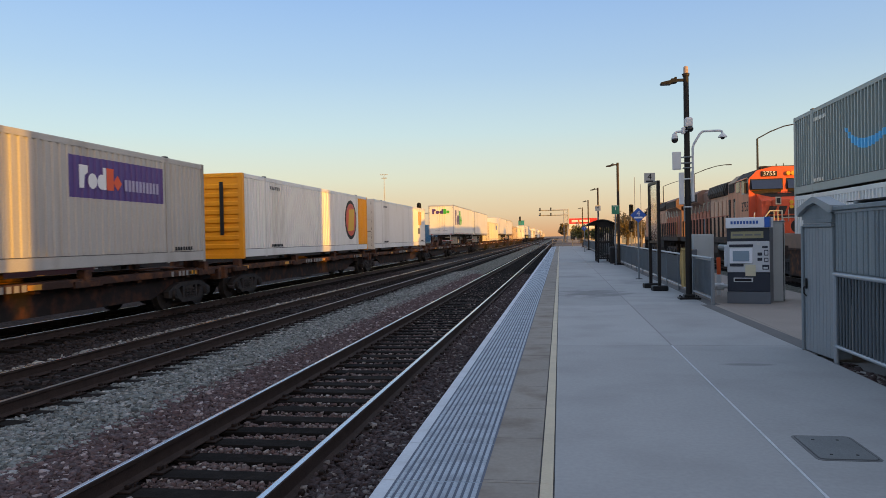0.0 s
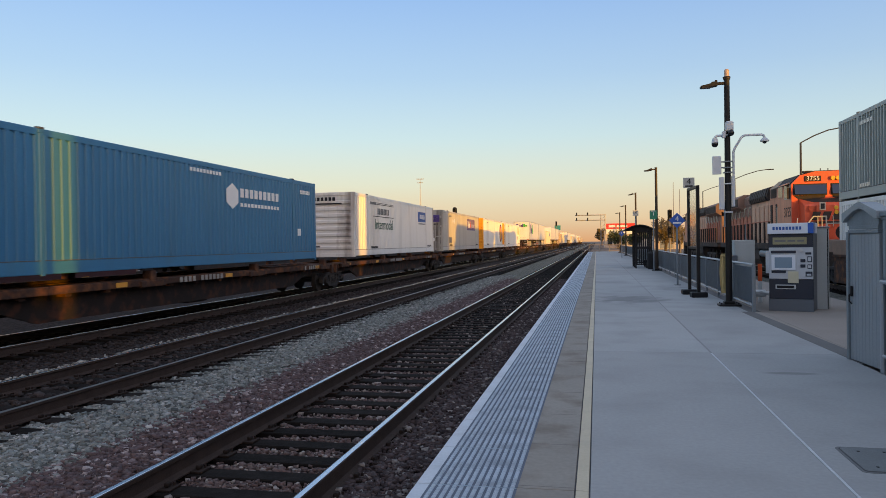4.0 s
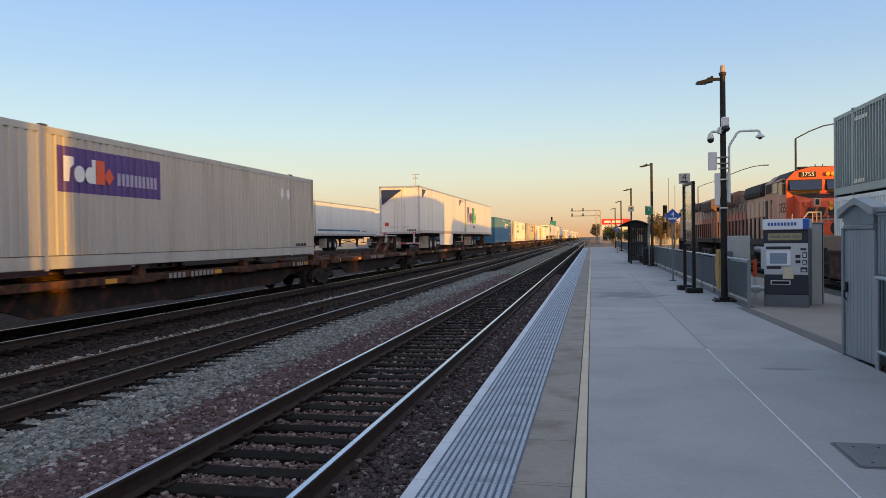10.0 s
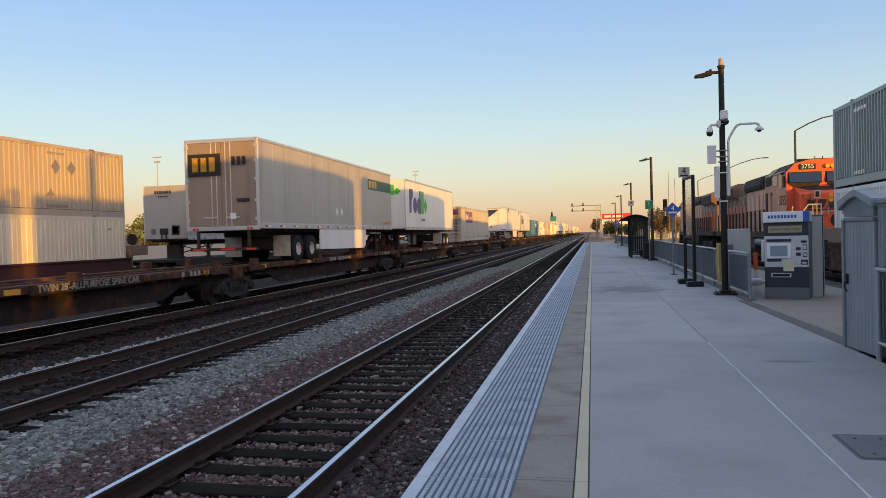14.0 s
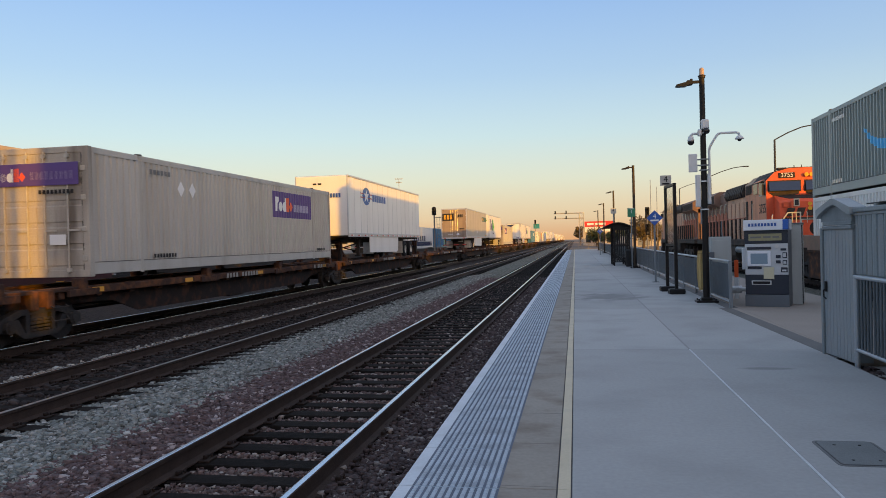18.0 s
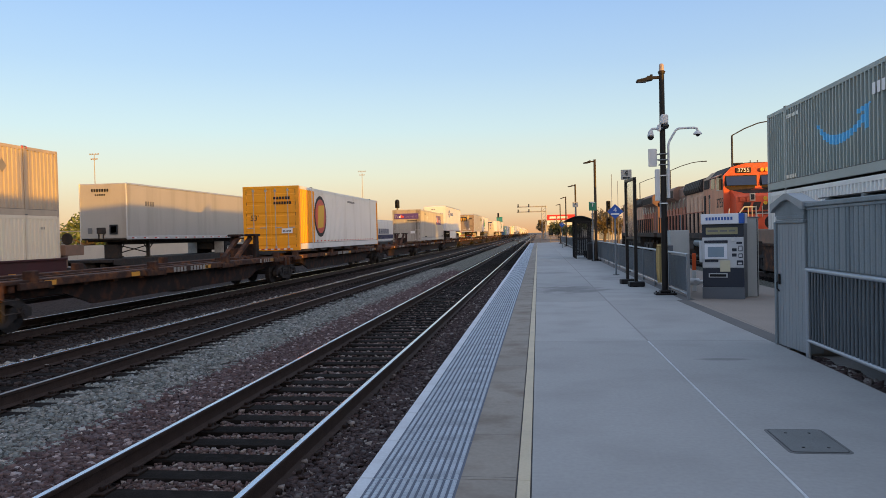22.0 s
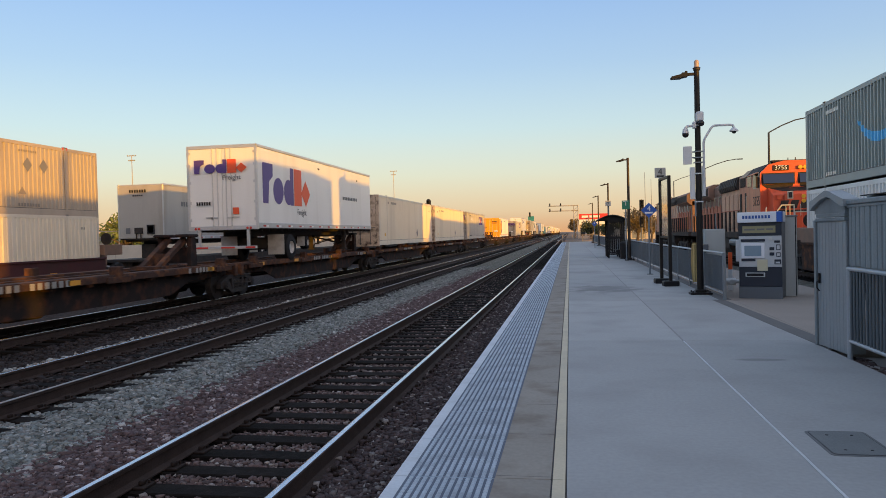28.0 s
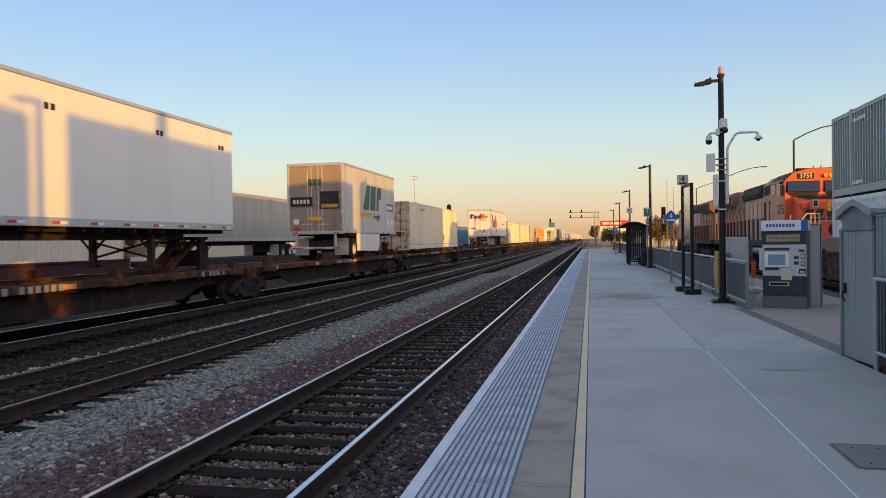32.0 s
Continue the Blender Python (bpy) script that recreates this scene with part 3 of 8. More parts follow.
yy = 1.8
while yy < 60:
    g.box(-0.545, -0.17, yy - 0.003, yy + 0.003, -0.01, 0.0012)
    yy += 1.05
part("band_score", g, M_scored, plat)

# ---- the moving freight train ----
M_grey = mat("weathered_grey_paint", (0.47, 0.452, 0.415), 0.6, 0, 0.12, 0.6, 30, 0.06, dirt=(0.28, 0.24, 0.19), dirt_amount=0.5, streak=True)
M_white = mat("white_container_paint", (0.78, 0.77, 0.74), 0.5, 0, 0.05, 0.5, 30, 0.05, dirt=(0.42, 0.37, 0.30), dirt_amount=0.4, streak=True)
M_cream = mat("cream_container_paint", (0.76, 0.68, 0.54), 0.55, 0, 0.06, 0.5, 30, 0.05, dirt=(0.36, 0.30, 0.23), dirt_amount=0.3, streak=True)
M_blue = mat("teal_blue_paint", (0.035, 0.17, 0.33), 0.5, 0, 0.10, 0.6, 30, 0.05, dirt=(0.06, 0.13, 0.16), dirt_amount=0.3, streak=True)
M_yellow = mat("golden_yellow_paint", (0.95, 0.385, 0.004), 0.6, 0, 0.08, 0.6, 30, 0.05, dirt=(0.55, 0.22, 0.03), dirt_amount=0.35, streak=True)
M_rustwhite = mat("rust_streaked_cream_paint", (0.56, 0.44, 0.33), 0.75, 0, 0.25, 1.3, 30, 0.1, dirt=(0.06, 0.028, 0.018), dirt_amount=1.0)
M_stained = mat("rust_streaked_white_paint", (0.74, 0.71, 0.66), 0.6, 0, 0.08, 0.7, 30, 0.06, dirt=(0.13, 0.075, 0.045), dirt_amount=0.8, streak=True)
M_trailer = mat("white_trailer_skin", (0.80, 0.785, 0.75), 0.38, 0, 0.04, 0.4, 20, 0.02, dirt=(0.52, 0.49, 0.44), dirt_amount=0.35, streak=True)
M_silver = mat("aluminium_trailer_skin", (0.44, 0.41, 0.37), 0.45, 0.15, 0.10, 0.6, 20, 0.04, dirt=(0.28, 0.245, 0.20), dirt_amount=0.5, streak=True)
M_ltgrey = mat("light_grey_trailer_skin", (0.55, 0.53, 0.49), 0.45, 0, 0.10, 0.6, 20, 0.03, dirt=(0.34, 0.30, 0.25), dirt_amount=0.5, streak=True)
M_seam = mat("panel_seam_paint", (0.56, 0.56, 0.55), 0.5, 0, 0.08, 2, 40, 0.02)
M_grime = mat("grimy_grey_door_paint", (0.42, 0.385, 0.335), 0.65, 0, 0.15, 0.8, 30, 0.06, dirt=(0.10, 0.078, 0.06), dirt_amount=0.85, streak=True)
# Trailer doors: tan brown with darker upright streaks.
M_tandoor = mat("streaked_tan_door_paint", (0.30, 0.238, 0.19), 0.6, 0, 0.15, 0.8, 30, 0.05, dirt=(0.17, 0.12, 0.085), dirt_amount=0.6, streak=True)
M_rodpale = mat("pale_galvanised_lock_rod", (0.46, 0.44, 0.40), 0.5, 0.3, 0.15, 2, 40, 0.05, dirt=(0.2, 0.16, 0.12))
M_truck = mat("dusty_cast_steel", (0.034, 0.032, 0.032), 0.8, 0.1, 0.3, 3, 40, 0.3, dirt=(0.07, 0.055, 0.045), dirt_amount=0.5)
M_flap = mat("pale_mud_flap", (0.42, 0.41, 0.39), 0.7, 0, 0.15, 2, 40, 0.05, dirt=(0.16, 0.13, 0.10))
M_rod = mat("grimy_lock_rod", (0.11, 0.105, 0.10), 0.6, 0.3, 0.2, 2, 40, 0.05)
M_dullwhite = mat("dull_white_stencil", (0.27, 0.26, 0.24), 0.7, 0, 0.15, 2, 40, 0)
M_alu = mat("aluminium_trim", (0.55, 0.55, 0.55), 0.4, 0.6, 0.1, 2, 40, 0.05)
M_steel_dk = mat("dark_steel", (0.045, 0.04, 0.038), 0.7, 0.2, 0.25, 2, 40, 0.2, dirt=(0.10, 0.06, 0.04), dirt_amount=0.5)
M_webblack = mat("sooty_black_car_side", (0.022, 0.017, 0.016), 0.8, 0, 0.3, 1.5, 40, 0.2, dirt=(0.14, 0.05, 0.024), dirt_amount=0.45)
M_black = mat("black_paint", (0.018, 0.018, 0.019), 0.5, 0, 0.2, 3, 50, 0.05)
M_rust = mat("rust_brown_carbody", (0.055, 0.032, 0.025), 0.85, 0.1, 0.3, 1.5, 40, 0.3, dirt=(0.25, 0.095, 0.035), dirt_amount=0.65)
M_tyre = mat("tyre_rubber", (0.02, 0.02, 0.021), 0.85, 0, 0.2, 5, 60, 0.2)
M_rim = mat("white_wheel_rim", (0.55, 0.54, 0.52), 0.45, 0.2, 0.1, 5, 40, 0.05, dirt=(0.25, 0.2, 0.16))
M_red = mat("red_reflective_tape", (0.55, 0.04, 0.03), 0.4, 0, 0.05, 5, 40, 0)
M_tape = mat("white_reflective_tape", (0.8, 0.8, 0.8), 0.4, 0, 0.05, 5, 40, 0)
M_orange_refl = mat("orange_reflector", (0.65, 0.30, 0.03), 0.5, 0, 0.1, 5, 40, 0)
M_purple = mat("purple_livery", (0.085, 0.045, 0.22), 0.45, 0, 0.08, 2, 40, 0.02)
M_green = mat("bright_green_livery", (0.07, 0.47, 0.05), 0.45, 0, 0.06, 2, 40, 0.02)
M_dkgreen = mat("dark_green_livery", (0.03, 0.10, 0.07), 0.5, 0, 0.06, 2, 40, 0.02)
M_lore = mat("orange_red_livery", (0.75, 0.09, 0.02), 0.45, 0, 0.06, 2, 40, 0.02)
M_lnavy = mat("navy_livery", (0.02, 0.035, 0.11), 0.45, 0, 0.06, 2, 40, 0.02)
M_lblue = mat("blue_livery", (0.03, 0.10, 0.35), 0.45, 0, 0.06, 2, 40, 0.02)
M_lwhite = mat("white_livery", (0.78, 0.78, 0.78), 0.5, 0, 0.05, 2, 40, 0.02)
M_faintwhite = mat("worn_white_lettering", (0.40, 0.36, 0.52), 0.6, 0, 0.15, 2, 40, 0.02)
M_ink = mat("black_lettering", (0.03, 0.03, 0.032), 0.6, 0, 0.1, 2, 40, 0)
M_ingrey = mat("grey_lettering", (0.16, 0.16, 0.16), 0.6, 0, 0.1, 2, 40, 0)
M_gold = mat("golden_livery", (0.72, 0.40, 0.02), 0.5, 0, 0.06, 2, 40, 0.02)
M_cyan = mat("sky_blue_livery", (0.15, 0.58, 0.92), 0.5, 0, 0.06, 2, 40, 0.02)

MESH = {}


def shared(key, make, material, smooth=False):
    k = (key, material.name)
    if k not in MESH:
        me = make().mesh(key if isinstance(key, str) else key[0], smooth)
        me.materials.append(material)
        MESH[k] = me
    return MESH[k]


def kid(name, key, make, material, parent, at=None, label="", smooth=False):
    o = new(name, shared(key, make, material, smooth))
    o.parent = parent
    if at is not None:
        o.matrix_basis = at
    if label:
        tagged(o, label)
    return o


def rib(depth):
    """Where a rib's crest ends, its groove begins and ends, as shares of the pitch."""
    return (0.26, 0.36, 0.90) if depth > 0.1 else (0.40, 0.49, 0.91)


def corrugated_run(n, p, z0, z1, x, depth=0.036):
    pts, (c0, c1, c2) = [], rib(depth)
    for i in range(n):
        a = i * p
        pts += [(a, 0), (a + c0 * p, 0), (a + c1 * p, -depth), (a + c2 * p, -depth)]
    pts.append((n * p, 0))
    m = len(pts)
    return G().add([(x + d, yy, z0) for yy, d in pts] + [(x + d, yy, z1) for yy, d in pts], [(i, i + 1, m + i + 1, m + i) for i in range(m - 1)])


def corrugated(L, z0, z1, x, depth=0.06, pitch=0.24, out=1):
    """A side wall folded in upright ribs, facing +x (out=1) or -x."""
    g = G()
    n = int(L / pitch)
    p = L / n
    pts, (c0, c1, c2) = [], rib(depth)
    for i in range(n):
        a = i * p
        pts += [(a, 0), (a + c0 * p, 0), (a + c1 * p, -depth), (a + c2 * p, -depth)]
    pts.append((L, 0))
    v = [(x + out * d, yy, z0) for yy, d in pts] + [(x + out * d, yy, z1) for yy, d in pts]
    m = len(pts)
    return g.add(v, [(i, i + 1, m + i + 1, m + i) for i in range(m - 1)])


HW, CH = 1.295, 2.90


def side_art(art, parent, L, h0, h1):
    """Painted panels and bars on the side that faces the platform; art rows: kind, y0, y1, z0, z1, material."""
    for row in art:
        kind, y0, y1, z0, z1, m = row[:6]
        if kind == "box":
            part("painted_panel", G().box(HW + 0.001, HW + 0.006, y0, y1, z0, z1), m, parent)
        elif kind == "ribs":
            # paint that follows the ribs of the wall
            p = (L - 0.3) / int((L - 0.3) / 0.24)
            a, b = 0.15 + p * round((y0 - 0.15) / p), 0.15 + p * round((y1 - 0.15) / p)
            lift = row[6] if len(row) > 6 else 1
            g = corrugated_run(max(1, round((b - a) / p)), p, z0, z1, HW + 0.003 * lift)
            part("painted_panel", g, m, parent, at=pose(0, a, 0))
        elif kind == "ribstrip":
            # a painted strip between two outlines, laid over the ribs
            n = int((L - 0.3) / 0.24)
            p = (L - 0.3) / n
            ys = {y0, y1} | {y0 + (y1 - y0) * i / 60 for i in range(61)}
            for i in range(n):
                ys |= {q for q in (0.15 + (i + k) * p for k in (0, *rib(row[8]))) if y0 < q < y1}
            ys = sorted(ys)
            dep = lambda y: np.interp(((y - 0.15) / p) % 1.0, [0, *rib(row[8]), 1.0], [0, 0, -row[8], -row[8], 0])
            lo, hi = row[6], row[7]
            v = [(HW + 0.003 + dep(y), y, np.interp(y, *zip(*lo))) for y in ys] + [(HW + 0.003 + dep(y), y, np.interp(y, *zip(*hi))) for y in ys]
            k = len(ys)
            part("painted_panel", G().add(v, [(i, i + 1, k + i + 1, k + i) for i in range(k - 1)]), m, parent)
        elif kind == "text":
            me = text_mesh(row[6], (z1 - z0) * 1.35)
            me.materials.append(m)
            o = new("lettering", me)
            o.parent, o.matrix_basis = parent, pose(HW + 0.003, (y0 + y1) / 2, (z0 + z1) / 2, 90, 0, 90)
        elif kind == "oval":
            g = G()
            n = 20
            c, r = ((y0 + y1) / 2, (z0 + z1) / 2), ((y1 - y0) / 2, (z1 - z0) / 2)
            g.prism([(c[0] + r[0] * math.cos(2 * math.pi * i / n), c[1] + r[1] * math.sin(2 * math.pi * i / n)) for i in range(n)], HW + 0.002 + row[6] * 0.004, HW + 0.006 + row[6] * 0.004, "x")
            part("painted_panel", g, m, parent)
        elif kind == "poly":
            part("painted_panel", G().prism([(y0 + a * (y1 - y0), z0 + b * (z1 - z0)) for a, b in row[6]], HW + 0.002 + (row[7] if len(row) > 7 else 0) * 0.004, HW + 0.008 + (row[7] if len(row) > 7 else 0) * 0.004, "x"), m, parent)
        elif kind == "bars":
            g = G()
            n = row[6]
            p = (y1 - y0) / n
            for i in range(n):
                g.box(HW + 0.001, HW + 0.007, y0 + i * p, y0 + (i + 0.68) * p, z0, z1)
            tagged(part("lettering", g, m, parent), kind="stuff")


def end_art(art, parent):
    for row in art:
        kind, x0, x1, z0, z1, m = row[:6]
        if kind == "bars":
            g = G()
            p = (x1 - x0) / row[6]
            for i in range(row[6]):
                g.box(x0 + i * p, x0 + (i + 0.68) * p, -0.052, -0.046, z0, z1)
            tagged(part("lettering", g, m, parent), kind="stuff")
        elif kind == "tri":
            part("painted_panel", G().prism([(x0, z1), (x0, z0), (x1, z1)], -0.053, -0.047), m, parent)
        elif kind == "poly":
            k = row[7] * 0.004 if len(row) > 7 else 0
            part("painted_panel", G().prism([(x0 + a * (x1 - x0), z0 + b * (z1 - z0)) for a, b in row[6]], -0.052 - k, -0.046 - k), m, parent)
        elif kind == "oval":
            n, k = 20, row[6] * 0.004
            part("painted_panel", G().prism([((x0 + x1) / 2 + (x1 - x0) / 2 * math.cos(2 * math.pi * i / n), (z0 + z1) / 2 + (z1 - z0) / 2 * math.sin(2 * math.pi * i / n)) for i in range(n)], -0.052 - k, -0.046 - k), m, parent)
        elif kind == "text":
            me = text_mesh(row[6], (z1 - z0) * 1.35)
            me.materials.append(m)
            o = new("lettering", me)
            o.parent, o.matrix_basis = parent, pose((x0 + x1) / 2, -0.052, (z0 + z1) / 2, 90, 0, 0)
        else:
            part("painted_panel", G().box(x0, x1, -0.052, -0.046, z0, z1), m, parent)


def door_sheet(s):
    """One door leaf, pressed into shallow horizontal panels."""
    pr = [(0.055, 0.16), (0.016, 0.16)]
    for i in range(5):
        z = 0.24 + i * 0.485
        pr += [(0.016, z), (0.0, z + 0.03), (0.0, z + 0.36), (0.016, z + 0.39)]
    pr += [(0.016, CH - 0.14), (0.055, CH - 0.14)]
    return G().prism(pr[::-1], s * 0.006, s * (HW - 0.14), "x")


def container(label, L=16.15, body=None, ends=None, doors=True, side=(), end=(), posts=True, depth=0.036, group="freight containers", rods=None):
    """A ribbed steel shipping container; origin at the middle of its near end's bottom, running along +y."""
    body = body or M_grey
    ends = ends or (M_grime if body is M_grey else body)
    o = thing("shipping_container", label, "shipping container", group=group)
    for s in (1, -1):
        w = kid("side_wall", ("side_wall", round(L, 2), s, depth), lambda: corrugated(L - 0.3, 0.30, CH - 0.14, s * (HW - 0.001), depth, out=s), body, o, pose(0, 0.15, 0))
        kid("top_rail", ("top_rail", round(L, 2), s), lambda: G().box(s * HW, s * (HW - 0.06), 0.12, L - 0.12, CH - 0.15, CH - 0.01, 0.01), body, o)
        kid("bottom_rail", ("bottom_rail", round(L, 2), s), lambda: G().box(s * (HW + 0.004), s * (HW - 0.06), 0.12, L - 0.12, 0.05, 0.31, 0.012), body, o)
        kid("wall_seam", ("wall_seam", round(L, 2), s), lambda: G().box(s * (HW - 0.05), s * (HW + 0.0055), 0.16, L - 0.16, 0.311, 0.328), M_rod, o)
    kid("roof", ("roof", round(L, 2)), lambda: G().box(-HW + 0.04, HW - 0.04, 0.06, L - 0.06, CH - 0.07, CH - 0.03), body, o)
    kid("floor", ("floor", round(L, 2)), lambda: G().box(-HW + 0.06, HW - 0.06, 0.06, L - 0.06, 0.05, 0.18), M_steel_dk, o)
    for s in (1, -1):
        for y in (0, 1):
            kid("corner_post", ("corner_post", s), lambda: G().box(s * (HW + 0.006), s * (HW - 0.16), 0.0, 0.16, 0, CH, 0.012), ends, o, pose(0, y * (L - 0.16), 0))
    if posts:
        for y in (1.98, L - 2.1):
            kid("post", "post", lambda: G().box(HW + 0.008, HW - 0.03, -0.06, 0.06, 0.02, CH, 0.01).box(HW + 0.012, HW - 0.05, -0.09, 0.09, CH - 0.10, CH - 0.02, 0.01), body, o, pose(0, y, 0))
            kid("lifting_fitting", "lifting_fitting", lambda: G().box(HW + 0.015, HW - 0.10, -0.09, 0.09, CH - 0.018, CH + 0.025, 0.012), M_rod, o, pose(0, y, 0))
    # the end that faces the camera
    if doors:
        for s in (-1, 1):
            d = kid("door", ("door", s), lambda: door_sheet(s), ends, o)
            for xx in (0.22, 0.80):
                kid("lock_rod", ("lock_rod", s, xx), lambda: G().tube((s * xx, -0.030, 0.10), (s * xx, -0.028, CH - 0.1), 0.02, 8).box(s * xx - 0.05, s * xx + 0.05, -0.05, 0.01, 0.12, 0.2).box(s * xx - 0.05, s * xx + 0.05, -0.05, 0.01, CH - 0.24, CH - 0.16).box(s * xx - 0.02, s * xx + 0.30 * s, -0.045, -0.02, 1.02, 1.06), rods or M_rod, d)
            kid("door_gap", ("door_gap", s), lambda: G().box(s * (HW - 0.142), s * (HW - 0.162), 0.0, 0.03, 0.16, CH - 0.14), M_black, d)
            for z in (0.35, 1.0, 1.7, 2.35):
                kid("hinge", ("hinge", s), lambda: G().box(s * (HW - 0.18), s * (HW - 0.06), -0.02, 0.02, 0, 0.12, 0.01), ends, d, pose(0, 0, z))
    else:
        def ribbed_end():
            pr = [(0.08, 0.12), (0.045, 0.12)]
            for i in range(8):
                z = 0.32 + i * 0.29
                pr += [(0.045, z), (0.0, z + 0.04), (0.0, z + 0.15), (0.045, z + 0.19)]
            pr += [(0.045, CH - 0.1), (0.08, CH - 0.1)]
            return G().prism(pr[::-1], -HW + 0.14, HW - 0.14, "x")
        kid("end_wall", "end_wall", ribbed_end, ends, o)
    kid("sill", "sill", lambda: G().box(-HW + 0.14, HW - 0.14, 0.0, 0.12, 0.0, 0.16, 0.01), ends, o)
    kid("header", "header", lambda: G().box(-HW + 0.14, HW - 0.14, 0.0, 0.12, CH - 0.14, CH, 0.01), ends, o)
    kid("far_end_wall", "far_end_wall", lambda: G().box(-HW + 0.14, HW - 0.14, -0.06, -0.02, 0.02, CH - 0.02, 0.01), ends, o, pose(0, L, 0))
    side_art(side, o, L, 0.3, CH)
    end_art(end, o)
    return o


WHEEL_R = 0.50


def wheel_pair(parent, y, single=False):
    """A road axle with dual tyres at each end."""
    ax = kid("axle", "axle", lambda: G().tube((-1.1, 0, WHEEL_R), (1.1, 0, WHEEL_R), 0.07, 8), M_steel_dk, parent, pose(0, y, 0))
    def tyre(x0, x1):
        g = G()
        if True:
            n = 22
            rings = [(x0, 0.27), (x0, 0.43), (x0 + 0.05, 0.5), (x1 - 0.05, 0.5), (x1, 0.43), (x1, 0.27)]
            v = [(xr, r * math.cos(2 * math.pi * i / n), WHEEL_R + r * math.sin(2 * math.pi * i / n)) for xr, r in rings for i in range(n)]
            g.add(v, [(k * n + i, k * n + (i + 1) % n, (k + 1) * n + (i + 1) % n, (k + 1) * n + i) for k in range(5) for i in range(n)])
        return g
    for x0, x1 in ((0.99, 1.27), (0.67, 0.95), (-1.27, -0.99), (-0.95, -0.67)):
        kid("tyre", ("tyre", x0), lambda: tyre(x0, x1), M_tyre, ax, smooth=True)
    def rim(s):
        g = G()
        if True:
            n = 22
            rings = [(1.262 * s, 0.24), (1.225 * s, 0.24), (1.13 * s, 0.2), (1.11 * s, 0.12), (1.19 * s, 0.11), (1.20 * s, 0.0)]
            v = [(xr, r * math.cos(2 * math.pi * i / n), WHEEL_R + r * math.sin(2 * math.pi * i / n)) for xr, r in rings for i in range(n)]
            g.add(v, [(k * n + i, k * n + (i + 1) % n, (k + 1) * n + (i + 1) % n, (k + 1) * n + i) for k in range(5) for i in range(n)])
        return g
    for s in (1, -1):
        kid("rim", ("rim", s), lambda: rim(s), M_rim, ax, smooth=True)


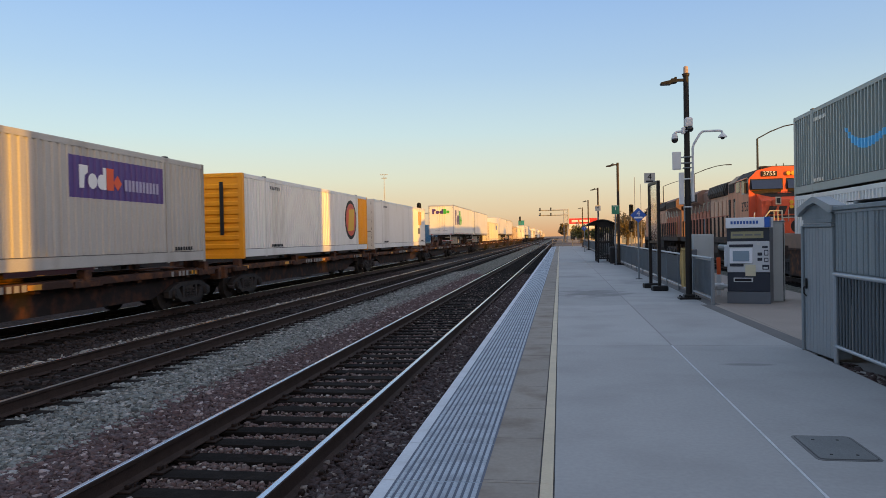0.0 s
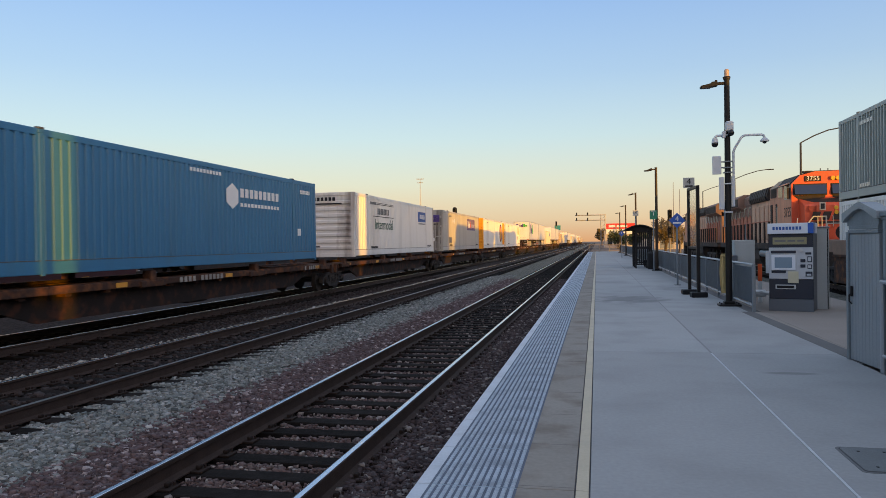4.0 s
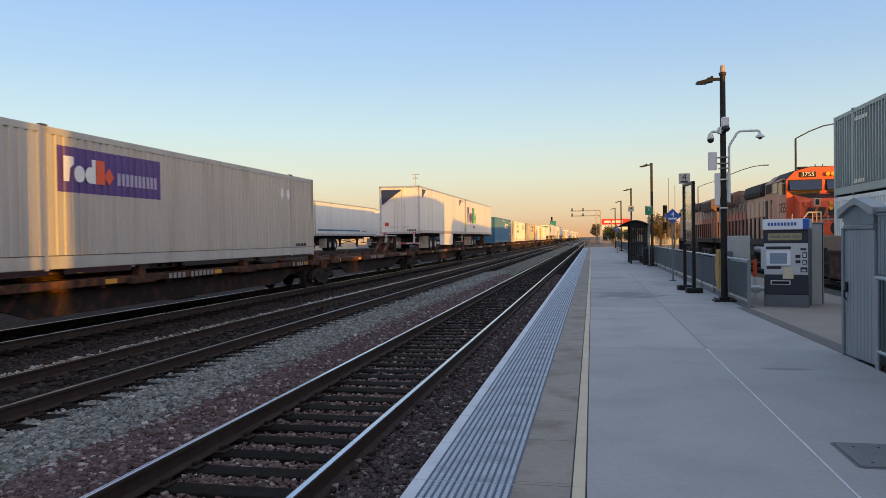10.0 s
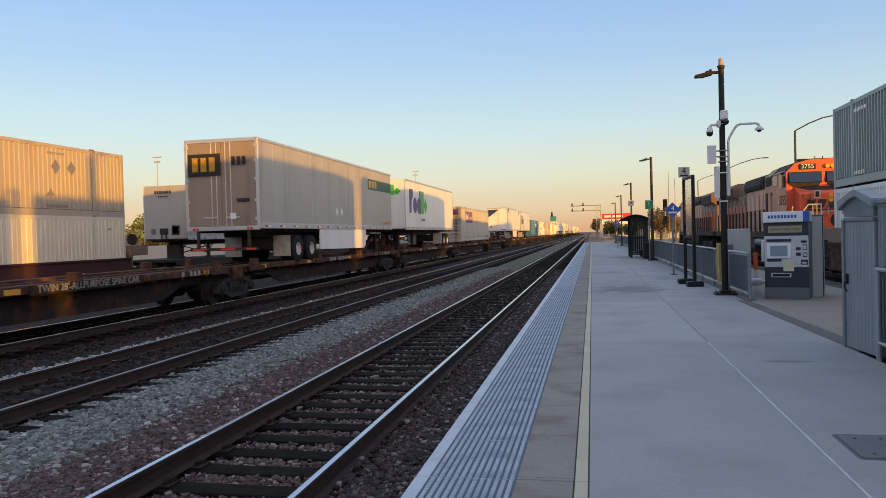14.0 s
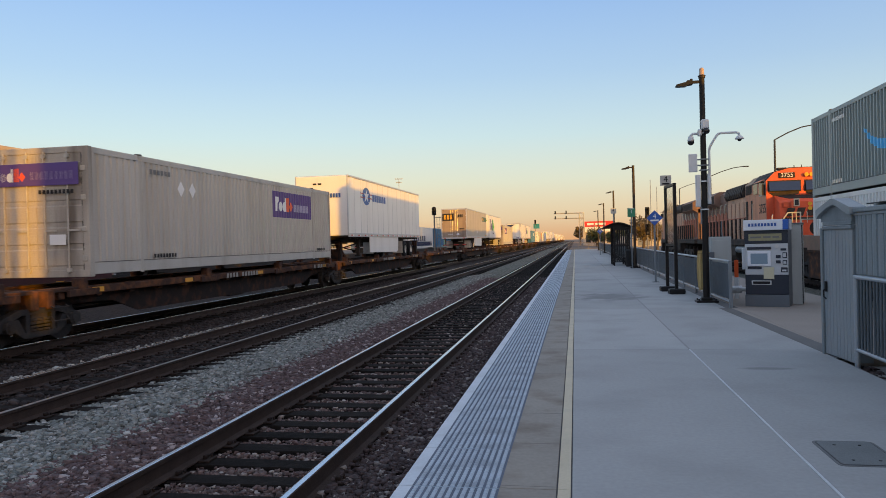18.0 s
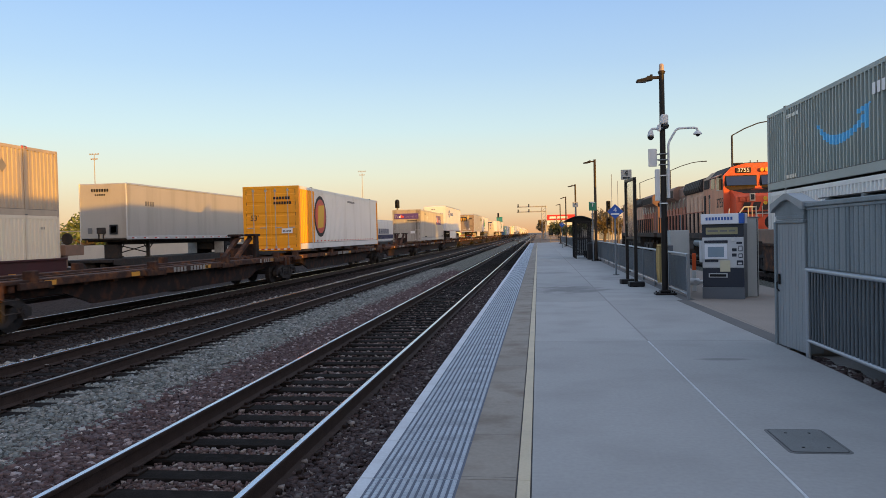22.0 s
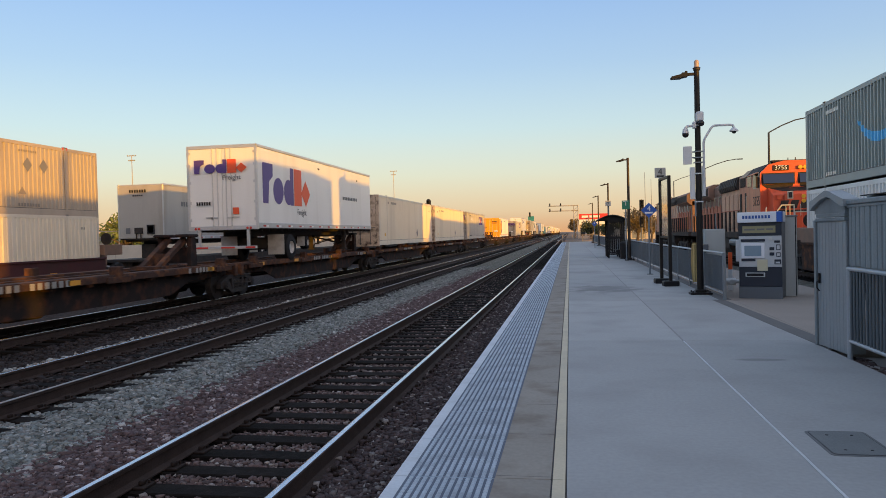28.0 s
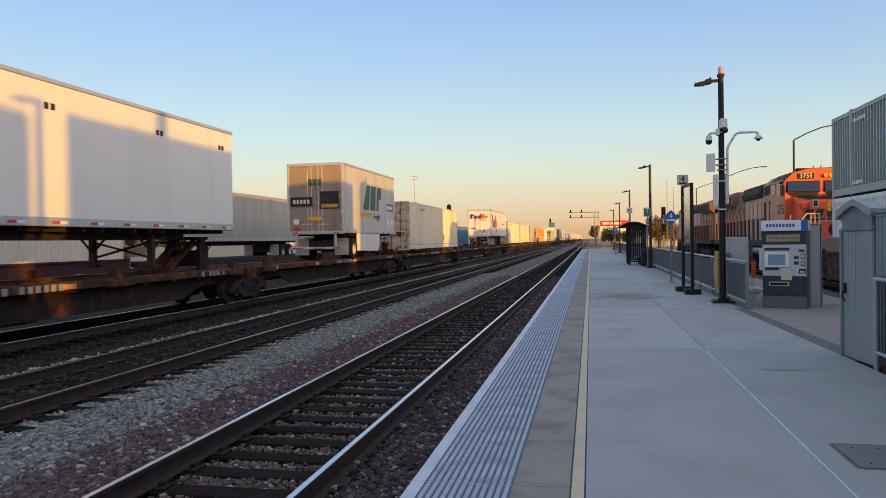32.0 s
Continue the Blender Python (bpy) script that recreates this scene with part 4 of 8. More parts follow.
def trailer(label, L=16.1, body=None, rear=True, axles=(3.2, 4.45), gear=11.5, skirt=None, side=(), end=(), top=4.18, panels=0, tape=True, group="road trailers on flat cars", doors=None, guard=None):
    """A box road trailer; origin under the middle of its near end at tyre level, running along +y."""
    body = body or M_trailer
    z0, z1 = 1.24, top
    o = thing("box_trailer", label, "semi-trailer", group=group)
    kid("box_body", ("box_body", round(L, 2), top), lambda: G().box(-HW + 0.01, HW - 0.004, 0.05, L - 0.03, z0 + 0.1, z1 - 0.06, 0.05), body, o)
    for s in (1, -1):
        kid("bottom_rail", ("trailer_rail", round(L, 2), s), lambda: G().box(s * (HW + 0.012), s * (HW - 0.05), 0.04, L - 0.04, z0 - 0.02, z0 + 0.17, 0.012), M_alu, o)
        kid("top_rail", ("trailer_top", round(L, 2), s, top), lambda: G().box(s * (HW + 0.01), s * (HW - 0.05), 0.03, L - 0.03, z1 - 0.10, z1 + 0.0, 0.015), M_alu, o)
    kid("roof", ("trailer_roof", round(L, 2), top), lambda: G().box(-HW + 0.05, HW - 0.05, 0.05, L - 0.05, z1 - 0.07, z1 - 0.02), M_alu, o)
    kid("floor", ("trailer_floor", round(L, 2)), lambda: G().box(-HW + 0.04, HW - 0.04, 0.05, L - 0.05, z0 - 0.02, z0 + 0.06), M_steel_dk, o)
    def beams():
        g = G()
        y = 0.5
        while y < L - 0.4:
            g.box(-HW + 0.08, HW - 0.08, y - 0.025, y + 0.025, z0 - 0.12, z0 - 0.02)
            y += 0.6
        return g.box(-0.5, -0.42, 1.0, L - 1.5, z0 - 0.28, z0 - 0.1).box(0.42, 0.5, 1.0, L - 1.5, z0 - 0.28, z0 - 0.1)
    kid("underframe", ("underframe", round(L, 2)), beams, M_steel_dk, o)
    if panels:
        def lines():
            g = G()
            for i in range(1, panels):
                g.box(HW - 0.004, HW + 0.003, L * i / panels - 0.012, L * i / panels + 0.012, z0 + 0.17, z1 - 0.1)
            return g
        kid("panel_seam", ("panel_seam", round(L, 2), panels, top), lines, M_seam, o)
    if tape:
        y = 0.4
        while y < L - 0.5:
            kid("red_reflector", "red_reflector", lambda: G().box(HW + 0.012, HW + 0.017, 0, 0.22, z0 + 0.03, z0 + 0.09), M_red, o, pose(0, y, 0))
            kid("white_reflector", "white_reflector", lambda: G().box(HW + 0.012, HW + 0.017, 0.23, 0.45, z0 + 0.03, z0 + 0.09), M_tape, o, pose(0, y, 0))
            y += 1.15
    for y in axles:
        wheel_pair(o, y)
    def bogie_frame():
        a, b = min(axles) - 0.7, max(axles) + 0.7
        return G().box(-0.6, -0.45, a, b, 0.75, 1.0).box(0.45, 0.6, a, b, 0.75, 1.0).box(-1.1, 1.1, a, a + 0.08, 0.5, 0.9)
    kid("axle_frame", ("axle_frame", axles), bogie_frame, M_steel_dk, o)
    for s in (1, -1):
        kid("mud_flap", ("mud_flap", axles, s), lambda: G().box(s * 0.62, s * 1.26, min(axles) - 0.78, min(axles) - 0.75, 0.25, 1.0), M_flap, o)
    if gear:
        for s in (1, -1):
            kid("landing_leg", ("landing_leg", s), lambda: G().box(s * 0.75, s * 0.92, -0.07, 0.07, 0.30, z0 - 0.02, 0.01).box(s * 0.68, s * 0.98, -0.14, 0.14, 0.26, 0.32, 0.01).tube((s * 0.84, 0, 0.62), (s * 0.84, 0.75, z0 - 0.04), 0.035, 6).tube((s * 0.84, 0, 0.62), (s * 0.84, -0.7, z0 - 0.04), 0.03, 6), M_steel_dk, o, pose(0, gear, 0))
        kid("leg_brace", "leg_brace", lambda: G().tube((-0.8, 0, 0.5), (0.8, 0, 0.9), 0.03, 6).tube((-0.8, 0, 0.9), (0.8, 0, 0.5), 0.03, 6), M_steel_dk, o, pose(0, gear, 0))
    if skirt:
        a, b = skirt
        kid("side_skirt", ("side_skirt", a, b), lambda: G().prism([(a, z0 - 0.01), (a, 0.42), (b - 0.35, 0.36), (b - 0.1, 0.48), (b, z0 - 0.3), (b, z0 - 0.01)][::-1], HW - 0.06, HW - 0.02, "x"), M_trailer, o)
    if rear:
        for s in (-1, 1):
            d = kid("rear_door", ("trailer_door", s, top), lambda: G().box(s * 0.008, s * (HW - 0.09), 0.0, 0.05, z0 + 0.08, z1 - 0.12, 0.012), doors or body, o)
            for xx in (0.16, 0.34):
                kid("lock_rod", ("trailer_rod", s, xx, top), lambda: G().tube((s * xx, -0.025, z0 + 0.02), (s * xx, -0.025, z1 - 0.1), 0.018, 8).box(s * xx - 0.01, s * xx + s * 0.28, -0.035, -0.01, z0 + 0.35, z0 + 0.4), M_alu, d)
            kid("hinge", ("trailer_hinge", s, top), lambda: [g := G(), [g.box(s * (HW - 0.14), s * (HW + 0.012), -0.012, 0.01, z, z + 0.09, 0.008) for z in (1.5, 2.1, 2.8, 3.4, top - 0.3)]][0], M_alu, d)
        kid("rear_frame", ("rear_frame", top), lambda: G().box(-HW - 0.005, HW + 0.005, -0.01, 0.06, z0 - 0.06, z0 + 0.08, 0.01).box(-HW - 0.005, HW + 0.005, -0.01, 0.06, z1 - 0.12, z1 + 0.005, 0.01).box(-HW - 0.005, -HW + 0.09, -0.01, 0.06, z0, z1, 0.01).box(HW - 0.09, HW + 0.005, -0.01, 0.06, z0, z1, 0.01), M_alu, o)
        kid("bumper", ("bumper", guard is None), lambda: G().box(-1.2, 1.2, 0.0, 0.08, 0.52, 0.62, 0.01).box(-0.95, -0.85, 0.0, 0.08, 0.55, z0, 0.01).box(0.85, 0.95, 0.0, 0.08, 0.55, z0, 0.01), guard or M_alu, o)
        kid("bumper_tape", "bumper_tape", lambda: G().box(-1.1, -0.6, -0.006, 0.0, 0.54, 0.6).box(-0.1, 0.4, -0.006, 0.0, 0.54, 0.6).box(0.8, 1.15, -0.006, 0.0, 0.54, 0.6), M_red, o)
        for xx in (-1.02, -0.9, 0.9, 1.02):
            kid("tail_lamp", ("tail_lamp", xx), lambda: G().tube((xx, -0.03, z0 + 0.0), (xx, 0.0, z0 + 0.0), 0.045, 10), M_red, o)
    else:
        kid("nose_panel", ("nose_panel", top), lambda: G().box(-HW + 0.02, HW - 0.02, -0.012, 0.06, z0 + 0.05, z1 - 0.04, 0.03), body, o)
        for s in (1, -1):
            kid("corner_trim", ("corner_trim", top, s), lambda: G().box(s * (HW - 0.05), s * (HW + 0.008), -0.015, 0.05, z0 + 0.02, z1 - 0.02, 0.01), M_alu, o)
        kid("hose_box", "hose_box", lambda: G().box(-0.35, 0.12, -0.09, 0.0, z0 + 0.30, z0 + 0.62, 0.02).tube((-0.25, -0.05, z0 + 0.3), (-0.25, -0.05, z0 + 0.05), 0.03, 6).tube((0.0, -0.05, z0 + 0.3), (0.0, -0.05, z0 + 0.05), 0.03, 6), M_steel_dk, o)
    side_art(side, o, L, z0, z1)
    end_art(end, o)
    return o


# ---- spine cars ----
def truck(parent, y, near=True):
    """A railway truck with two wheelsets; returns its wheelsets."""
    t = kid("truck", "truck", lambda: G().box(-1.1, 1.1, -0.25, 0.25, 0.42, 0.68, 0.03), M_steel_dk, parent, pose(0, y, 0))
    def frame_side(s):
        """A cast frame with two openings beside its spring nest, its ends bent down over the bearings."""
        x0, x1 = s * 0.97, s * 1.13
        g = G().prism([(-1.2, 0.34), (-1.2, 0.52), (-0.98, 0.62), (-0.60, 0.74), (0.60, 0.74), (0.98, 0.62), (1.2, 0.52), (1.2, 0.34), (1.04, 0.34), (1.02, 0.48), (0.72, 0.56), (0.52, 0.63), (-0.52, 0.63), (-0.72, 0.56), (-1.02, 0.48), (-1.04, 0.34)][::-1], x0, x1, "x")
        g.prism([(-0.76, 0.34), (-0.74, 0.55), (-0.62, 0.57), (-0.44, 0.28), (0.44, 0.28), (0.62, 0.57), (0.74, 0.55), (0.76, 0.34), (0.46, 0.17), (-0.46, 0.17)], x0, x1, "x")
        for yy in (-0.36, 0.36):
            g.box(x0, x1, yy - 0.055, yy + 0.055, 0.26, 0.66, 0.01)
        for yy in (-0.2, 0.0, 0.2):
            for z in (0.29, 0.36, 0.43, 0.50):
                g.tube((s * 1.06, yy, z), (s * 1.06, yy, z + 0.045), 0.092, 10)
        for yy in (-0.9, 0.9):
            g.tube((s * 0.95, yy, 0.44), (s * 1.21, yy, 0.44), 0.135, 14).tube((s * 1.21, yy, 0.44), (s * 1.235, yy, 0.44), 0.08, 8)
        return g
    for s in (1, -1):
        kid("side_frame", ("side_frame", s), lambda: frame_side(s), M_truck, t)
    sets = []
    for yy in (-0.9, 0.9):
        def ws():
            g = G().tube((-1.0, 0, 0), (1.0, 0, 0), 0.08, 10)
            for s in (1, -1):
                g.tube((s * 0.72, 0, 0), (s * 0.86, 0, 0), 0.455, 28, 0.45)
                g.tube((s * 0.69, 0, 0), (s * 0.72, 0, 0), 0.48, 28)
                g.tube((s * 0.861, 0, 0), (s * 0.872, 0, 0), 0.17, 16, 0.14)
                for a in range(6):
                    g.tube((s * 0.86, 0.24 * math.cos(a), 0.24 * math.sin(a)), (s * 0.875, 0.24 * math.cos(a), 0.24 * math.sin(a)), 0.05, 6)
            return g
        sets.append(kid("wheelset", "wheelset", ws, M_truck, t, pose(0, yy, 0.455)))
    return sets


def spine_car(y_len, label, hitch=False, wheels=None, rear_at=0.0, front_at=None, turned=False):
    """One platform of an articulated spine car; origin at rail level under its near end, with the shared truck there, or its own trucks set in from the ends."""
    L = y_len
    o = thing("spine_car", label, "railway flat car", group="linked spine cars")
    kid("centre_sill", ("centre_sill", round(L, 1)), lambda: G().box(-0.30, 0.30, 0.25, L - 0.25, 0.55, 1.02, 0.02), M_rust, o)
    for s in (1, -1):
        pr = [(0.35, 1.02), (0.35, 0.74), (2.6, 0.70), (3.7, 0.36), (L - 3.7, 0.36), (L - 2.6, 0.70), (L - 0.35, 0.74), (L - 0.35, 1.02)]
        kid("side_web", ("side_web", round(L, 1), s), lambda: G().prism(pr, s * 0.86, s * 0.93, "x"), M_webblack, o)
        kid("side_flange", ("side_flange", round(L, 1), s), lambda: G().box(s * 0.78, s * 1.20, 0.3, L - 0.3, 1.02, 1.10, 0.01).box(s * 1.16, s * 1.22, 1.5, L - 1.5, 0.93, 1.08, 0.01), M_rust, o)
    def deck_plates():
        g = G()
        y = 0.6
        while y < L - 0.5:
            g.box(-1.15, 1.15, y - 0.09, y + 0.09, 0.86, 1.015, 0.01)
            y += 1.25
        return g.box(0.55, 1.15, 0.6, L - 0.6, 1.015, 1.04).box(-1.15, -0.55, 0.6, L - 0.6, 1.015, 1.04)
    kid("deck", ("deck", round(L, 1)), deck_plates, M_rust, o)
    for yy in (1.2, L * 0.36, L * 0.64, L - 1.2):
        for s in (1, -1):
            kid("pedestal", ("pedestal", s), lambda: G().box(s * 1.02, s * 1.25, -0.13, 0.13, 1.03, 1.29, 0.02).box(s * 1.18, s * 1.27, -0.5, 0.5, 0.90, 1.05, 0.01), M_rust, o, pose(0, yy, 0))
    for yy in (1.7, L * 0.3, L * 0.55, L - 2.0):
        kid("reflector", "reflector", lambda: G().box(1.221, 1.228, -0.2, 0.2, 0.95, 1.06), M_orange_refl, o, pose(0, yy, 0))
    nb = kid("stencil_number", ("stencil_number", round(L, 1)), lambda: [g := G(), [g.box(1.222, 1.228, L * 0.42 + i * 0.21, L * 0.42 + i * 0.21 + 0.13, 0.935, 1.075) for i in range(11) if i != 4], [g.box(1.222, 1.228, L - 3.2 + i * 0.2, L - 3.2 + i * 0.2 + 0.12, 0.935, 1.075) for i in range(7) if i != 1]][0], M_dullwhite, o)
    tagged(nb, kind="stuff")
    kid("end_sill", "end_sill", lambda: G().box(-1.2, 1.2, 0.12, 0.34, 0.70, 1.08, 0.02), M_rust, o)
    kid("end_sill", "end_sill_far", lambda: G().box(-1.2, 1.2, -0.34, -0.12, 0.70, 1.08, 0.02), M_rust, o, pose(0, L, 0))
    kid("brake_pipe", ("brake_pipe", round(L, 1)), lambda: G().tube((0.62, 0.5, 0.62), (0.62, L - 0.5, 0.62), 0.03, 6).box(0.35, 0.8, L * 0.5 - 0.5, L * 0.5 + 0.5, 0.3, 0.6, 0.03), M_steel_dk, o)
    kid("grab_iron", "grab_iron", lambda: G().path([(1.2, 0.2, 0.55), (1.27, 0.2, 0.45), (1.27, 0.65, 0.45), (1.2, 0.65, 0.55)], 0.014, 6).path([(1.2, 0.2, 0.75), (1.27, 0.2, 0.72), (1.27, 0.65, 0.72), (1.2, 0.65, 0.75)], 0.014, 6), M_steel_dk, o)
    if hitch:
        h = kid("trailer_hitch", "hitch_leg", lambda: G().prism([(-0.17, 1.1), (0.24, 1.1), (0.16, 1.98), (-0.12, 1.98)], 0.42, 0.54, "x").prism([(-0.17, 1.1), (0.24, 1.1), (0.16, 1.98), (-0.12, 1.98)], -0.54, -0.42, "x").box(-0.45, 0.45, -0.03, 0.05, 1.2, 1.66, 0.01), M_webblack, o, pose(0, abs(hitch), 0, 0, 0, 180 if hitch < 0 or turned else 0))
        kid("hitch_plate", "hitch_plate", lambda: G().box(-0.58, -0.12, -0.34, 0.30, 1.97, 2.06, 0.03).box(0.12, 0.58, -0.34, 0.30, 1.97, 2.06, 0.03), M_webblack, h)
        kid("hitch_strut", "hitch_strut", lambda: G().prism([(-0.05, 1.97), (-1.62, 1.1), (-1.38, 1.1), (0.05, 1.86)], 0.18, 0.34, "x").prism([(-0.05, 1.97), (-1.62, 1.1), (-1.38, 1.1), (0.05, 1.86)], -0.34, -0.18, "x").box(-0.17, 0.17, -0.98, -0.9, 1.16, 1.5, 0.01).box(-0.5, 0.5, -1.7, -1.3, 1.06, 1.16, 0.01), M_rust, h)
    if front_at is not None:
        def brake():
            g = G()
            pts = [(0.45 + 0.29 * math.cos(2 * math.pi * i / 18), 0, 1.72 + 0.29 * math.sin(2 * math.pi * i / 18)) for i in range(19)]
            for p, q in zip(pts, pts[1:]):
                g.tube(p, q, 0.022, 6)
            for i in range(5):
                a = 2 * math.pi * i / 5
                g.tube((0.45, 0, 1.72), (0.45 + 0.29 * math.cos(a), 0, 1.72 + 0.29 * math.sin(a)), 0.014, 5)
            return g.tube((0.45, -0.04, 1.72), (0.45, 0.2, 1.72), 0.05, 8)
        b = kid("brake_stand", "brake_stand", lambda: G().box(0.28, 0.62, 0.06, 0.24, 1.10, 1.80, 0.03).box(0.62, 0.95, 0.0, 0.22, 1.10, 1.42, 0.03), M_rust, o, pose(0, L - 0.9, 0))
        kid("brake_wheel", "spoked_brake_wheel", brake, M_rust, b, label="spoked brake wheel")
    if wheels is not None:
        wheels += truck(o, rear_at)
        if front_at is not None:
            wheels += truck(o, L - front_at)
    return o

# ---- what the train carries, from its head to its tail ----
def blocks(y0, y1, z0, z1, pattern, m):
    """Plain coloured shapes in place of a brand's letters."""
    return [("box", y0 + a * (y1 - y0), y0 + b * (y1 - y0), z0 + c * (z1 - z0), z0 + d * (z1 - z0), m) for a, b, c, d in pattern]


def wordmark(y0, y1, z0, z1, ma, mb):
    """A five-piece wordmark reduced to plain shapes: wedge, oval, oval with a bar, block and diamond."""
    w, h = y1 - y0, z1 - z0
    box = lambda a, b, c, d: (y0 + a * w, y0 + b * w, z0 + c * h, z0 + d * h)
    return [("poly", *box(0.0, 0.19, 0, 1), ma, [(0, 0), (0.50, 0), (0.62, 0.55), (1, 0.70), (1, 1), (0, 1)]),
            ("oval", *box(0.195, 0.40, 0, 0.68), ma, 0), ("oval", *box(0.41, 0.60, 0, 0.68), ma, 0.5), ("box", *box(0.545, 0.615, 0, 1), ma),
            ("box", *box(0.630, 0.80, 0, 1), mb), ("poly", *box(0.79, 1.0, 0, 0.72), mb, [(0.5, 0), (1, 0.5), (0.5, 1), (0, 0.5)], 0.5)]


THREE = [(0.0, 0.24, 0, 1), (0.31, 0.60, 0.0, 0.64), (0.66, 0.86, 0, 0.64), (0.86, 0.98, 0, 1)]


def purple_panel(y0):
    return [("ribs", y0, y0 + 3.75, 1.62, 2.56, M_purple), ("bars", y0 + 1.98, y0 + 3.55, 1.86, 2.14, M_faintwhite, 10)] + wordmark(y0 + 0.25, y0 + 1.85, 1.84, 2.36, M_lwhite, M_lore)


GREY_END = [("box", -1.1, 1.1, 2.05, 2.55, M_purple), *wordmark(-1.02, -0.22, 2.15, 2.45, M_lwhite, M_lore), ("bars", -0.1, 1.0, 2.18, 2.36, M_faintwhite, 9), ("bars", 0.1, 1.0, 1.86, 1.95, M_ink, 9), ("box", 0.35, 0.75, 0.72, 0.95, M_lwhite)]
MARKS = [("bars", 14.4, 15.4, 0.36, 0.46, M_ink, 7), ("bars", 2.4, 3.4, 2.48, 2.60, M_ingrey, 6), ("bars", 2.5, 3.6, 0.36, 0.46, M_ink, 8)]
DIAMOND = [(0.5, 0), (1, 0.5), (0.5, 1), (0, 0.5)]
PLACARDS = [("poly", 3.7, 4.05, 1.98, 2.4, M_lwhite, DIAMOND), ("poly", 4.3, 4.65, 1.98, 2.4, M_lwhite, DIAMOND)]
M_ghost = mat("faded_stencil", (0.34, 0.31, 0.26), 0.7, 0, 0.2, 2, 40, 0)
GREY_LOW = mat("stencil_grey", (0.22, 0.21, 0.2), 0.6)
CREAM_SIDE = [("poly", 10.2, 10.7, 0.45, 1.0, GREY_LOW, DIAMOND), ("bars", 3.0, 4.4, 2.45, 2.59, M_ghost, 9), ("bars", 2.25, 2.5, 2.45, 2.59, M_ghost, 2), ("box", 1.3, 1.55, 0.55, 0.72, M_gold), ("bars", 14.9, 15.2, 2.3, 2.40, M_ghost, 3)]


def oval(y0, y1):
    return [("oval", y0, y1, 0.58, 2.58, M_ink, 0), ("oval", y0 + 0.16, y1 - 0.12, 0.76, 2.42, M_red, 1), ("oval", y0 + 0.34, y1 - 0.34, 0.98, 2.2, M_lore, 2), ("poly", y0 + 0.42, y1 - 0.36, 1.0, 2.15, M_gold, [(0.06, 0), (0.82, 0.05), (1, 1), (0.22, 0.95)], 3)]


def far_load(i):
    """The cars that lead the train, always far off."""
    if i % 5 in (1, 2):
        return trailer("white box trailer riding on a flat car", 16.0, M_trailer, rear=i % 2 == 0, side=blocks(1.0, 4.5, 2.2, 3.6, THREE, M_purple) if i % 3 == 0 else ()), 0.95
    body = (M_cream, M_white, M_grey, M_rustwhite)[i % 4]
    return container(("cream", "white", "grey", "rust-stained cream")[i % 4] + " shipping container on a spine car", 16.15, body, doors=i % 2 == 0, side=[("box", 11.5, 13.6, 1.8, 2.5, (M_lblue, M_purple, M_lore)[i % 3])]), 1.10


LOADS = []   # rear end at the start, thing, height of its base


def load(rear, ob, z, L):
    LOADS.append((rear, ob, z, L))


for i in range(21):
    ob, z = far_load(20 - i)
    load(111.0 + 19.2 * (20 - i), ob, z, 16.1)
load(92.0, trailer("white box trailer on a flat car", 16.1, M_trailer, rear=True), 0.82, 16.1)
load(73.4, trailer("white box trailer with purple and green shapes", 16.1, M_trailer, rear=True, side=wordmark(1, 6, 2.2, 3.7, M_purple, M_green), end=wordmark(-0.9, 0.9, 3.3, 3.8, M_purple, M_green)), 0.82, 16.1)
load(41.0, container("white shipping container with a yellow badge", 16.15, M_white, side=[("box", 13.4, 14.6, 1.6, 2.6, M_gold), ("box", 13.2, 13.9, 0.9, 1.35, M_ingrey)] + MARKS, end=[("box", -1.0, 0.0, 1.4, 1.9, M_gold)]), 1.10, 16.15)
load(23.34, container("white shipping container with yellow ends and an oval badge", 16.15, M_white, M_yellow, doors=False, side=[("ribs", 14.2, 16.0, 0.30, 2.77, M_yellow)] + oval(11.9, 13.95) + MARKS[1:], end=[("bars", 0.5, 0.7, 0.8, 2.6, M_ink, 1)]), 1.10, 16.15)
load(4.5, container("grey shipping container with a purple panel", 16.15, M_grey, side=purple_panel(10.1) + MARKS + PLACARDS + [("box", 2.3, 3.4, 0.55, 1.0, M_ingrey), ("poly", 2.6, 3.1, 0.62, 0.95, M_lnavy, [(0, 0), (1, 0), (0.5, 1)])], end=GREY_END, rods=M_rodpale), 1.10, 16.15)
load(-14.6, container("white intermodal container with green lettering and a rust-streaked end", 16.15, M_white, M_stained, doors=False,
     side=[("text", 3.1, 6.4, 1.24, 1.78, M_dkgreen, "Intermodal"), ("bars", 3.6, 5.7, 2.02, 2.32, M_ingrey, 8), ("box", 2.8, 6.5, 2.50, 2.53, M_ink), ("box", 2.8, 6.5, 1.90, 1.93, M_ink), ("box", 2.8, 6.5, 2.57, 2.59, M_ink), ("ribs", 12.0, 14.0, 1.88, 2.48, M_lblue), ("bars", 12.4, 13.7, 2.05, 2.32, M_lwhite, 5), ("bars", 12.1, 13.9, 1.72, 1.8, M_ingrey, 9)] + MARKS,
     end=[("bars", -0.6, 0.5, 2.52, 2.68, M_ink, 6), ("box", -0.5, 0.75, 2.36, 2.42, M_ink), ("box", -0.6, -0.3, 0.45, 0.5, M_ink)]), 1.10, 16.15)
